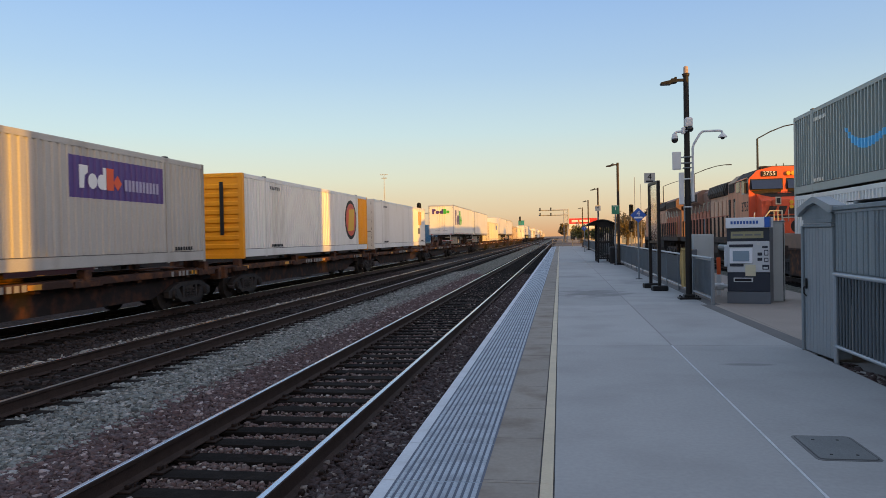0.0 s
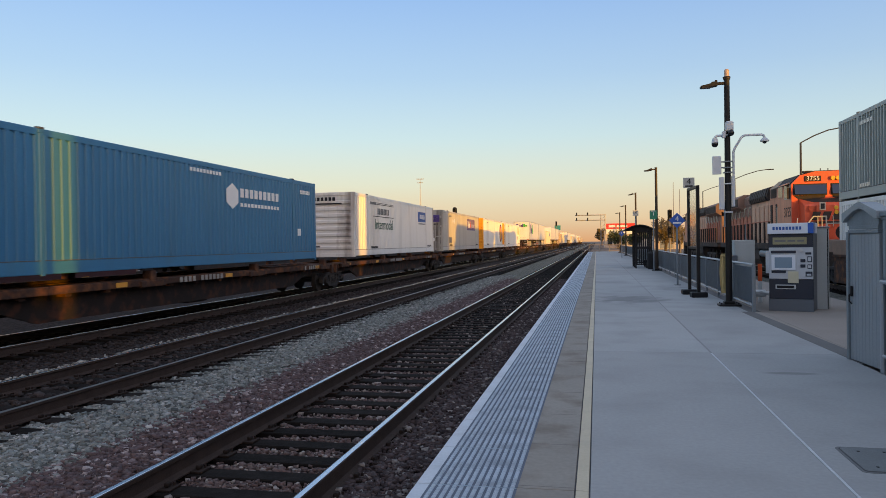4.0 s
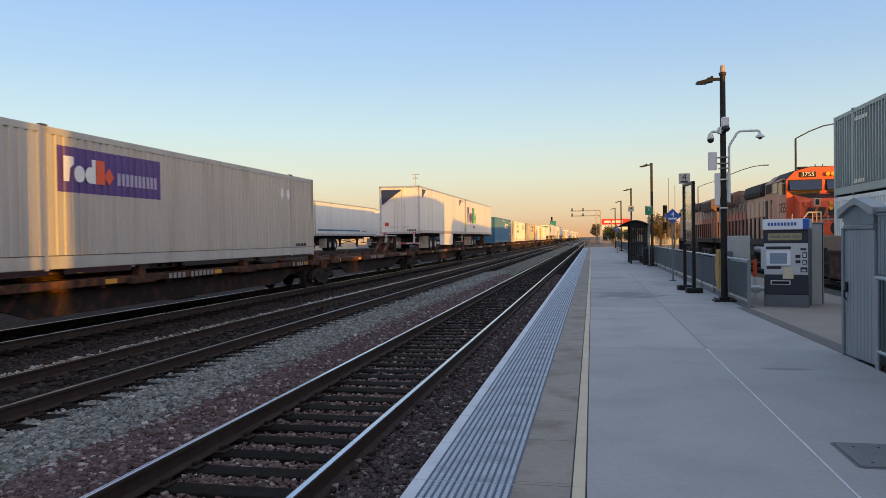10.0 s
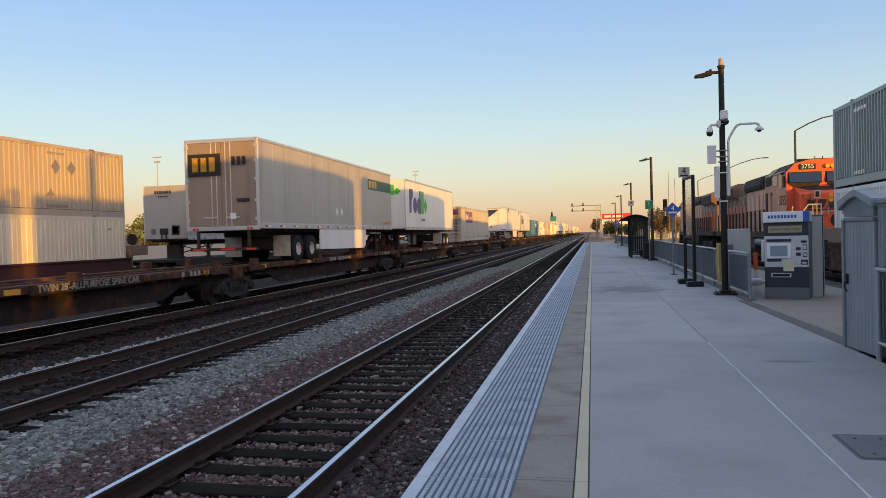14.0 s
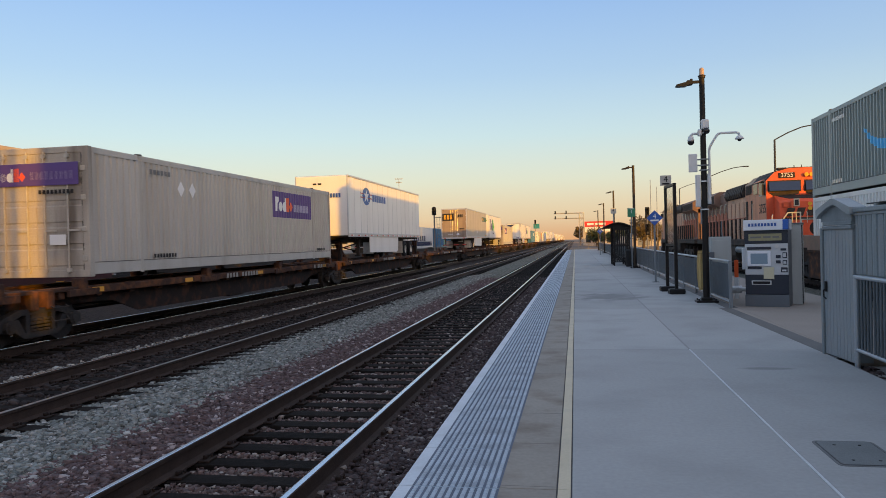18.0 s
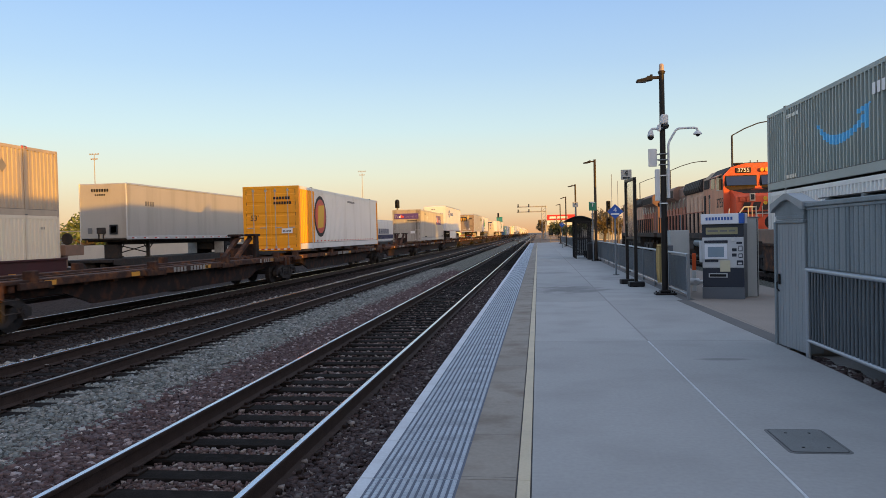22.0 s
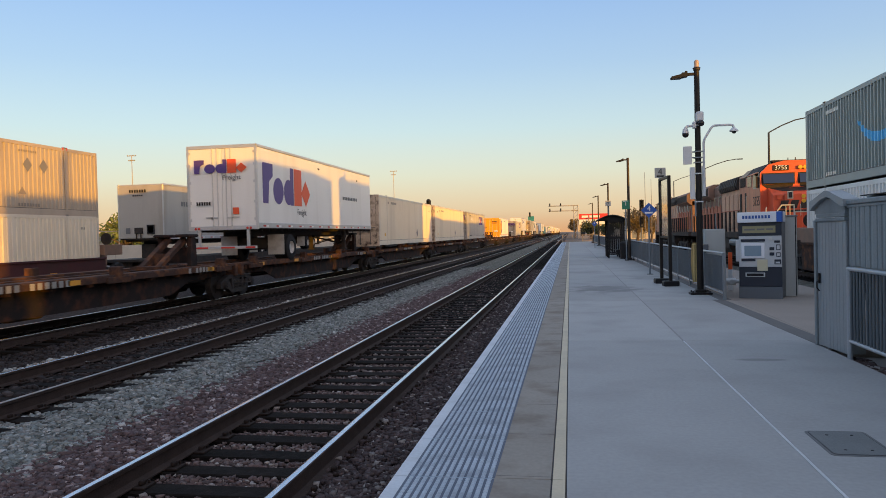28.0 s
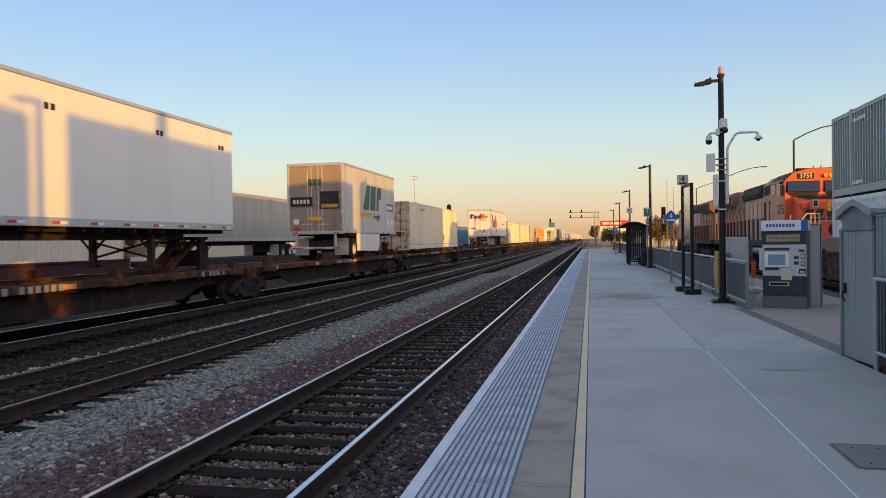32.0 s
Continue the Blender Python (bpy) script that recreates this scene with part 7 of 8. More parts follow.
def well_car(at, L, group="parked well cars", side=None):
    w = thing("well_car", "dark well car under stacked containers", "railway well car", at, group)
    kid("well_floor", ("well_floor", round(L, 1)), lambda: G().box(-1.25, 1.25, -0.1, L + 0.1, 0.16, 0.24), M_rust, w)
    for s in (1, -1):
        kid("well_side", ("well_side", s, round(L, 1)), lambda: G().box(s * 1.32, s * 1.44, -0.2, L + 0.2, 0.2, 1.18, 0.02).box(s * 1.30, s * 1.50, -0.2, L + 0.2, 1.14, 1.22, 0.01), side or M_rust, w)
    if side is None:
        for s in (1, -1):
            kid("top_sill", ("top_sill", s, round(L, 1)), lambda: G().box(s * 1.34, s * 1.48, -0.2, L + 0.2, 1.225, 1.76, 0.02), M_tansteel, w)
    for e, y in ((0, -0.2), (1, L + 0.2)):
        d = -1 if e == 0 else 1
        kid("end_platform", ("end_platform", d), lambda: G().box(-1.4, 1.4, 0, d * 1.35, 1.30, 1.78, 0.02).box(-0.35, 0.35, 0, d * 1.7, 0.6, 1.32, 0.02), M_tansteel, w, pose(0, y, 0))
        kid("end_rail", ("end_rail", d), lambda: G().path([(-1.3, d * 1.25, 1.78), (-1.3, d * 1.25, 2.4), (1.3, d * 1.25, 2.4), (1.3, d * 1.25, 1.78)], 0.02, 6), M_handrail, w, pose(0, y, 0))
        kid("brake_wheel", ("brake_wheel", d), lambda: G().tube((0.8, d * 1.0, 2.05), (0.8, d * 1.03, 2.05), 0.28, 14), M_steel_dk, w, pose(0, y, 0))
        truck(w, y + d * 1.0)
    for q in (0.2, 0.5, 0.8):
        kid("reflector", "well_reflector", lambda: G().box(1.441, 1.447, -0.22, 0.22, 0.55, 0.68), M_orange_refl, w, pose(0, L * q, 0))
    kid("stencil_number", "well_numbers", lambda: [g := G(), [g.box(1.441, 1.447, 2 + i * 0.22, 2 + i * 0.22 + 0.14, 0.7, 0.85) for i in range(9)]][0], M_lwhite, w)
    return w


def curved_arrow():
    """A curved blue arrow painted over the ribs, its head at the far end of y."""
    arm_lo = [(4.86, 1.86), (5.15, 1.55), (5.5, 1.29), (5.95, 1.11), (6.42, 1.04), (7, 1.08), (7.53, 1.20), (8, 1.36), (8.32, 1.50)]
    arm_hi = [(4.86, 1.92), (5.15, 1.72), (5.5, 1.53), (5.95, 1.39), (6.42, 1.33), (7, 1.33), (7.53, 1.40), (8, 1.56), (8.32, 1.74)]
    return [("ribstrip", 4.86, 8.28, 0, 0, M_cyan, arm_lo, arm_hi, 0.125),
            ("ribstrip", 7.8, 8.28, 0, 0, M_cyan, [(7.8, 1.70), (8.28, 1.76)], [(7.8, 1.83), (8.28, 1.89)], 0.125),
            ("ribstrip", 8.282, 8.64, 0, 0, M_cyan, [(8.282, 1.16), (8.4, 1.26), (8.64, 1.88)], [(8.282, 1.89), (8.64, 1.92)], 0.125)]


# art on the nearest stack runs backwards from its far end
ART = curved_arrow() + [("bars", 8.80, 10.15, 2.06, 2.36, M_lwhite, 5), ("bars", 2.2, 3.4, 2.44, 2.56, M_alu, 9), ("bars", 2.15, 3.1, 0.36, 0.48, M_alu, 6), ("bars", 10.3, 13.6, 2.45, 2.62, M_ingrey, 9)]
stack_pair(12.3, 16.9, (M_white, "white ribbed container at the bottom of a stack"), (M_charcoal, "charcoal container with a curved blue arrow, stacked on top"), ART)
stack_pair(-7.23, 15.75, (M_white, "white ribbed container at the bottom of a stack"), (M_charcoal, "charcoal container on top of a stack"))
stack_pair(-26.98, 16.0, (M_grey, "grey ribbed container at the bottom of a stack"), (M_blue, "blue container on top of a stack"))
stack_pair(-47.0, 15.8, (M_white, "white ribbed container at the bottom of a stack"), (M_charcoal, "charcoal container on top of a stack"))
stack_pair(-66.8, 15.8, (M_cream, "cream ribbed container at the bottom of a stack"), (M_charcoal, "charcoal container on top of a stack"))


def locomotive(at, label, number=True):
    """A wide-nosed six-axle diesel; origin at rail level at its front coupler, running along +y."""
    o = thing("diesel_locomotive", label, "locomotive", at, "parked locomotives")
    part("underframe", G().box(-1.52, 1.52, 0.75, 21.6, 1.30, 1.62, 0.03), M_locoblk, o)
    part("pilot", G().prism([(0.45, 0.25), (0.75, 0.2), (0.75, 1.35), (0.55, 1.35)], -1.5, 1.5, "x"), M_locoblk, o)
    part("coupler", G().box(-0.14, 0.14, -0.05, 0.6, 0.72, 1.0, 0.04).box(-0.22, 0.22, -0.1, 0.12, 0.70, 1.02, 0.05), M_rust, o)
    part("anticlimber", G().box(-1.5, 1.5, 0.62, 1.25, 1.28, 1.76, 0.02), M_tansteel, o, "tan front deck beam")
    # nose with a sloping top
    part("nose", G().add([(-1.16, 1.62, 1.62), (1.16, 1.62, 1.62), (1.16, 1.72, 3.22), (-1.16, 1.72, 3.22), (-1.24, 2.4, 1.62), (1.24, 2.4, 1.62), (1.24, 2.4, 3.6), (-1.24, 2.4, 3.6), (-1.0, 1.80, 3.34), (1.0, 1.80, 3.34)],
         [(0, 1, 2, 3), (3, 2, 9, 8), (8, 9, 6, 7), (0, 3, 7, 4), (1, 5, 6, 2), (3, 8, 7), (2, 6, 9), (4, 7, 6, 5), (0, 4, 5, 1)]), M_loco, o)
    part("antiglare_panel", G().add([(-0.72, 1.925, 3.40), (0.72, 1.925, 3.40), (1.22, 2.335, 3.578), (-1.22, 2.335, 3.578), (-0.72, 1.925, 3.385), (0.72, 1.925, 3.385), (1.22, 2.335, 3.56), (-1.22, 2.335, 3.56)],
         [(0, 1, 2, 3), (7, 6, 5, 4), (0, 4, 5, 1), (1, 5, 6, 2), (2, 6, 7, 3), (3, 7, 4, 0)]), M_locoblk, o)
    part("nose_light", G().tube((0.06, 1.58, 3.14), (0.06, 1.74, 3.14), 0.085, 14).tube((0.06, 1.58, 2.94), (0.06, 1.74, 2.94), 0.085, 14), M_gold, o, "two round lamps one above the other")
    d = part("nose_door", G().box(-0.72, 0.02, 1.62, 1.68, 1.70, 3.28, 0.02), M_loco, o)
    part("door_window", G().box(-0.60, -0.36, 1.60, 1.625, 3.04, 3.38, 0.05), M_handrail, d)
    part("door_pane", G().box(-0.56, -0.40, 1.592, 1.602, 3.09, 3.33, 0.04), M_winglass, d)
    part("door_handle", G().path([(-0.08, 1.60, 2.3), (-0.08, 1.55, 2.35), (-0.08, 1.55, 2.75), (-0.08, 1.60, 2.8)], 0.015, 6), M_handrail, d)
    part("sand_hatch", G().box(-1.02, -0.80, 1.63, 1.70, 3.02, 3.24, 0.01), M_loco, o)
    g = G()
    for i in range(4):
        x = -0.95 + 0.42 * i
        g.add([(x, 1.60, 2.62), (x + 0.30, 1.60, 2.62), (x + 0.42, 1.60, 2.98), (x + 0.10, 1.60, 2.98), (x, 1.618, 2.62), (x + 0.30, 1.618, 2.62), (x + 0.42, 1.618, 2.98), (x + 0.10, 1.618, 2.98)], [(0, 1, 2, 3), (1, 5, 6, 2), (0, 4, 5, 1), (3, 2, 6, 7), (0, 3, 7, 4)])
    part("logo", g.box(-1.1, 0.9, 1.60, 1.618, 2.46, 2.56), M_locoblk, o, "black logo shapes")
    for x in (-0.82, 0.82):
        part("ditch_light", G().tube((x, 0.95, 1.92), (x, 0.78, 1.92), 0.11, 12).box(x - 0.16, x + 0.16, 0.92, 1.2, 1.62, 2.06, 0.02), M_loco, o)
    cabp = [(-1.54, 1.62), (1.54, 1.62), (1.54, 4.24), (1.18, 4.62), (0.55, 4.78), (-0.55, 4.78), (-1.18, 4.62), (-1.54, 4.24)]
    cb = part("cab", G().prism(cabp, 2.38, 4.95), M_cabside, o)
    part("cab_front", G().prism(cabp, 2.34, 2.40), M_loco, cb)
    part("cab_roof", G().prism([(1.56, 4.26), (1.20, 4.65), (0.56, 4.82), (-0.56, 4.82), (-1.20, 4.65), (-1.56, 4.26), (-1.545, 4.22), (-1.17, 4.60), (-0.55, 4.76), (0.55, 4.76), (1.17, 4.60), (1.545, 4.22)], 2.5, 5.0), M_locoblk, cb)
    for x0, x1 in ((-1.43, -0.13), (0.10, 1.40)):
        part("windshield_frame", G().box(x0 - 0.05, x1 + 0.05, 2.325, 2.345, 3.73, 4.24, 0.01), M_locoblk, cb)
        part("windshield", G().prism([(2.20, 3.78), (2.322, 3.78), (2.322, 4.19), (2.305, 4.19)], x0, x1, "x"), M_windshield, cb)
        q = part("number_board", G().box(x0 + 0.42, x1 - 0.20, 2.29, 2.35, 4.34, 4.58, 0.02), M_locoblk, cb)
        if number:
            lettering("3755", 0.27, M_lwhite, q, pose((x0 + x1) / 2 + 0.11, 2.285, 4.46, 90, 0, 0))
    part("antiglare_panel", G().prism([(-1.46, 3.72), (-0.15, 3.74), (-0.18, 3.62), (-0.95, 3.44), (-1.12, 3.46)], 2.325, 2.338), M_locoblk, cb)
    part("antiglare_panel", G().prism([(1.43, 3.72), (1.1, 3.46), (0.93, 3.44), (0.14, 3.62), (0.12, 3.74)], 2.325, 2.338), M_locoblk, cb)
    part("head_light", G().tube((0.13, 2.22, 4.46), (0.13, 2.36, 4.46), 0.09, 14).tube((0.33, 2.22, 4.46), (0.33, 2.36, 4.46), 0.09, 14), M_gold, cb)
    part("roof_antenna", G().box(-0.9, -0.5, 2.9, 3.2, 4.76, 4.86, 0.02).tube((0.2, 3.2, 4.8), (0.2, 3.2, 4.98), 0.02, 6).tube((-0.2, 2.9, 4.8), (-0.2, 2.9, 4.95), 0.02, 6).tube((0.7, 3.4, 4.75), (0.7, 2.9, 4.9), 0.05, 8), M_locoblk, cb)
    for s in (1, -1):
        w = part("side_window", G().box(s * 1.535, s * 1.555, 2.5, 3.6, 3.60, 4.30, 0.01), M_handrail, cb)
        for a, b in ((2.56, 2.82), (2.90, 3.54)):
            part("pane", G().box(s * 1.55, s * 1.562, a, b, 3.66, 4.24, 0.006), M_winglass, w)
        part("side_window", G().box(s * 1.535, s * 1.556, 3.95, 4.68, 3.74, 4.24, 0.01), M_winglass, cb)
        part("mirror", G().box(s * 1.56, s * 1.70, 2.44, 2.47, 3.6, 4.1, 0.01), M_locoblk, cb)
        part("sun_visor", G().prism([(s * 1.54, 4.34), (s * 1.80, 4.22), (s * 1.80, 4.19), (s * 1.54, 4.30)], 2.6, 3.7), M_cabside, cb)
        part("grab_iron", G().path([(s * 1.55, 4.75, 1.9), (s * 1.60, 4.75, 1.95), (s * 1.60, 4.75, 3.3), (s * 1.55, 4.75, 3.35)], 0.018, 6), M_handrail, cb)
    if number:
        lettering("3755", 0.62, M_locoblk, cb, pose(-1.546, 3.05, 3.0, 90, 0, -90))
    # equipment room behind the cab
    eq = part("electrical_cabinet", G().box(-1.50, 1.50, 4.96, 6.6, 1.62, 4.30, 0.02), M_cabside, o)
    part("cabinet_roof", G().prism([(-1.52, 4.28), (1.52, 4.28), (1.1, 4.66), (-1.1, 4.66)], 4.98, 6.6), M_hoodtan, o)
    for s in (1, -1):
        for a, b, z0, z1 in ((5.05, 5.35, 2.2, 3.5), (6.05, 6.4, 2.2, 3.5), (5.3, 6.3, 3.82, 4.24)):
            part("vent_grille", G().box(s * 1.50, s * 1.53, a, b, z0, z1), M_locoblk, eq)
            g = G()
            k = z0 + 0.05
            while k < z1 - 0.06:
                g.box(s * 1.53, s * 1.545, a + 0.03, b - 0.03, k, k + 0.03)
                k += 0.09
            part("louvre", g, M_steel_dk, eq)
    for s in (1, -1):
        part("upper_band", G().box(s * 1.50, s * 1.508, 4.97, 6.58, 3.86, 4.28), M_hood, eq)
    # long hood, faded first, dark and sooty towards the rear
    part("hood", G().prism([(-1.05, 1.62), (1.05, 1.62), (1.05, 3.95), (-1.05, 3.95)], 6.6, 13.2), M_loco_old, o)
    part("blower_duct", G().prism([(6.6, 3.95), (6.6, 4.50), (8.6, 4.50), (9.6, 3.95)], -1.05, 1.05, "x"), M_hood, o)
    part("brake_grid_housing", G().prism([(-1.10, 3.86), (1.10, 3.86), (1.22, 4.1), (1.10, 4.52), (0.7, 4.66), (-0.7, 4.66), (-1.10, 4.52), (-1.22, 4.1)], 8.7, 13.4), M_locoblk, o)
    part("hood", G().prism([(-1.05, 1.62), (1.05, 1.62), (1.05, 3.86), (-1.05, 3.86)], 13.2, 20.6), M_hood, o)
    part("hood_roof", G().prism([(-1.08, 3.84), (1.08, 3.84), (1.08, 4.3), (0.8, 4.5), (-0.8, 4.5), (-1.08, 4.3)], 13.4, 15.4), M_hood, o)
    part("radiator", G().prism([(-1.05, 3.55), (1.05, 3.55), (1.42, 3.8), (1.42, 4.35), (1.1, 4.55), (-1.1, 4.55), (-1.42, 4.35), (-1.42, 3.8)], 15.4, 20.6), M_hood, o)
    part("exhaust", G().box(-0.35, 0.35, 13.6, 14.8, 4.48, 4.72, 0.03), M_locoblk, o)
    part("roof_box", G().box(-0.6, 0.6, 7.2, 8.2, 4.48, 4.60, 0.03), M_locoblk, o)
    for s in (1, -1):
        for i in range(6):
            part("hood_door", shared(("hood_door", s), lambda: G().box(s * 1.05, s * 1.09, 0.06, 0.92, 1.80, 3.62, 0.01).box(s * 1.08, s * 1.095, 0.4, 0.46, 2.5, 2.75), M_loco_old), None, o, at=pose(0, 6.75 + 1.06 * i, 0))
            part("hood_door", shared(("hood_door_dark", s), lambda: G().box(s * 1.05, s * 1.09, 0.06, 0.88, 1.80, 3.2, 0.01).box(s * 1.08, s * 1.095, 0.4, 0.46, 2.5, 2.75), M_locored), None, o, at=pose(0, 13.4 + 1.12 * i, 0))
        for i in range(9):
            part("brake_grid", shared(("brake_grid", s), lambda: G().prism([(s * 1.13, 3.9), (s * 1.20, 3.9), (s * 1.26, 4.1), (s * 1.14, 4.5), (s * 1.08, 4.5)], 0, 0.38), M_steel_dk), None, o, at=pose(0, 9.0 + 0.47 * i, 0))
            part("radiator_grille", shared(("radiator_grille", s), lambda: G().box(s * 1.40, s * 1.445, 0.0, 0.40, 3.84, 4.30, 0.01), M_steel_dk), None, o, at=pose(0, 15.6 + 0.54 * i, 0))
        for i in range(5):
            part("duct_pipe", shared(("duct_pipe", s), lambda: G().path([(s * 1.07, 0.0, 3.7), (s * 1.14, 0.05, 3.65), (s * 1.14, 0.32, 3.2), (s * 1.08, 0.36, 3.1)], 0.035, 6), M_handrail), None, o, at=pose(0, 13.5 + 1.35 * i, 0))
        for i in range(14):
            part("stanchion", shared(("stanchion", s), lambda: G().tube((s * 1.47, 0, 1.60), (s * 1.47, 0, 2.72), 0.05, 8), M_locoblk), None, o, at=pose(0, 7.0 + 1.05 * i, 0))
        part("side_handrail", G().tube((s * 1.48, 6.7, 2.72), (s * 1.48, 20.9, 2.72), 0.028, 6), M_locored, o)
        part("walkway_edge", G().box(s * 1.522, s * 1.53, 0.9, 21.5, 1.52, 1.60), M_locoblk, o)
        part("front_handrail", G().path([(s * 1.42, 0.85, 1.62), (s * 1.42, 0.85, 2.25), (s * 1.05, 0.85, 2.75), (s * 0.55, 0.85, 2.75), (s * 0.55, 0.85, 1.62)], 0.028, 8), M_handrail, o)
        for x in (0.72, 0.88):
            part("front_stanchion", G().tube((s * x, 0.85, 1.62), (s * x, 0.85, 2.75), 0.02, 6), M_handrail, o)
        part("steps", G().box(s * 1.25, s * 1.55, 1.4, 2.2, 0.35, 0.40).box(s * 1.25, s * 1.55, 1.4, 2.2, 0.68, 0.73).box(s * 1.25, s * 1.55, 1.4, 2.2, 1.0, 1.05).box(s * 1.5, s * 1.55, 1.4, 1.45, 0.35, 1.4).box(s * 1.5, s * 1.55, 2.15, 2.2, 0.35, 1.4), M_locoblk, o)
        part("step_rail", G().path([(s * 1.56, 1.35, 0.8), (s * 1.56, 1.35, 2.6), (s * 1.5, 1.5, 2.7)], 0.024, 6), M_handrail, o)
        part("air_pipe", G().path([(s * 1.5, 12.4, 1.0), (s * 1.53, 12.4, 1.5), (s * 1.53, 12.7, 2.1), (s * 1.53, 12.7, 2.7)], 0.03, 6), M_galv, o)
        for ty in (2.9, 14.6):
            t = part("truck_frame", G().prism([(ty, 0.45), (ty, 0.85), (ty + 4.6, 0.85), (ty + 4.6, 0.45), (ty + 3.9, 0.35), (ty + 0.7, 0.35)], s * 1.05, s * 1.22, "x"), M_steel_dk, o)
            for k in range(3):
                part("journal_box", G().tube((s * 1.0, ty + 0.45 + 1.85 * k, 0.53), (s * 1.3, ty + 0.45 + 1.85 * k, 0.53), 0.19, 12), M_steel_dk, t)
                part("coil_spring", G().tube((s * 1.14, ty + 1.35 + 1.6 * min(k, 1), 0.6), (s * 1.14, ty + 1.35 + 1.6 * min(k, 1), 1.15), 0.11, 10), M_steel_dk, t) if k < 2 else None
    for ty in (2.9, 14.6):
        for k in range(3):
            part("wheelset", shared("loco_wheelset", lambda: G().tube((-0.86, 0, 0.53), (-0.72, 0, 0.53), 0.53, 24).tube((0.72, 0, 0.53), (0.86, 0, 0.53), 0.53, 24).tube((-0.9, 0, 0.53), (0.9, 0, 0.53), 0.09, 8), M_rail), None, o, at=pose(0, ty + 0.45 + 1.85 * k, 0))
    part("fuel_tank", G().prism([(-1.45, 0.75), (-1.2, 0.35), (1.2, 0.35), (1.45, 0.75), (1.45, 1.28), (-1.45, 1.28)], 9.4, 13.9), M_locoblk, o)
    part("air_tank", G().tube((-1.32, 5.8, 1.08), (-1.32, 9.2, 1.08), 0.20, 12), M_galv, o)
    part("battery_box", G().box(-1.5, -1.2, 13.95, 14.5, 0.7, 1.28, 0.02), M_galv, o)
    return o


locomotive(pose(PX, 32.55, TOR), "orange and black diesel locomotive with a wide nose", True)
locomotive(pose(PX, 77.1, TOR, 0, 0, 180), "second orange and black diesel locomotive coupled behind", False)

# Out of view; added only to keep low sun off the locomotive's nose.
es = thing("unseen_shade_shed", "unseen metal shed added to shade the locomotive nose", "shed", pose(14.9, 30.4, -0.62))
part("wall", G().box(-1.4, 1.4, -1.5, 1.6, 0, 4.1, 0.03), M_utility, es)
part("roof", G().prism([(-1.6, 4.1), (1.6, 4.1), (0, 4.45)], -1.7, 1.8), M_galv, es)
part("door", G().box(-0.5, 0.5, -1.54, -1.5, 0.1, 2.2, 0.01), M_galv, es)

# Hidden from view; added to stop low sun reaching the locomotives' trucks.
shade_wall = thing("boundary_wall", "unseen wall added to shade the parked locomotive trucks", "wall", pose(28, 0, -0.62))
for i in range(13):
    part("wall_panel", G().box(-0.12, 0.12, -80 + 12 * i + 0.02, -68 + 12 * i - 0.02, 0, 3.4, 0.01), M_conc_dark, shade_wall)

# ---- yard with standing freight on the far side ----
SX = -22.15


M_tan = mat("weathered_tan_container_paint", (0.46, 0.38, 0.29), 0.6, 0, 0.12, 0.6, 30, 0.06, dirt=(0.27, 0.21, 0.15), dirt_amount=0.45, streak=True)
M_maroon = mat("dark_maroon_well_paint", (0.07, 0.028, 0.03), 0.65, 0, 0.2, 0.8, 30, 0.06, dirt=(0.05, 0.035, 0.03), dirt_amount=0.5)
M_faint = mat("faded_grey_stencil", (0.27, 0.235, 0.20), 0.7, 0, 0.15, 2, 40, 0)


def yard_stack(y0, L, upper, lower):
    for z, body, txt, art in ((-0.03, lower, "cream container in a well car", CREAM_SIDE[1:]), (-0.03 + CH - 0.08, upper, "cream ribbed container on top of a stack", [("poly", 11.6, 12.1, 1.72, 2.3, GREY_LOW, DIAMOND), ("poly", 12.5, 13.0, 1.72, 2.3, GREY_LOW, DIAMOND), ("bars", 11.3, 12.5, 0.38, 0.5, M_faint, 8), ("poly", 11.3, 11.75, 0.85, 1.15, M_faint, [(0, 0), (1, 0), (0.5, 1)]), ("bars", 11.4, 12.4, 2.5, 2.58, M_faint, 8), ("box", 13.9, 14.2, 2.8, 2.92, M_red)])):
        c = container(txt, L, body, doors=False, side=art, group="standing yard containers")
        c.matrix_basis = pose(SX, y0, z)
    well_car(pose(SX, y0, TOR), L, "standing yard cars", M_maroon)


yard_stack(13.7, 16.15, M_tan, M_cream)
yard_stack(-6.0, 16.15, M_cream, M_white)


def yard_flat(y0, L, txt="dark flat car standing in the yard"):
    w = thing("flat_car", txt, "railway flat car", pose(SX, y0, TOR), "standing yard cars")
    kid("deck", ("yard_deck", round(L, 1)), lambda: G().box(-1.3, 1.3, 0, L, 0.85, 1.0, 0.02).box(-0.35, 0.35, 0.2, L - 0.2, 0.5, 0.85), M_steel_dk, w)
    for s in (1, -1):
        kid("side_sill", ("yard_sill", s, round(L, 1)), lambda: G().prism([(0.2, 0.98), (0.2, 0.75), (3, 0.45), (L - 3, 0.45), (L - 0.2, 0.75), (L - 0.2, 0.98)], s * 1.3, s * 1.36, "x"), M_steel_dk, w)
    truck(w, 1.4)
    truck(w, L - 1.4)
    kid("hitch", "yard_hitch", lambda: G().box(-0.4, 0.4, -0.2, 0.2, 1.0, 1.75, 0.03), M_steel_dk, w, pose(0, 2.4, 0))


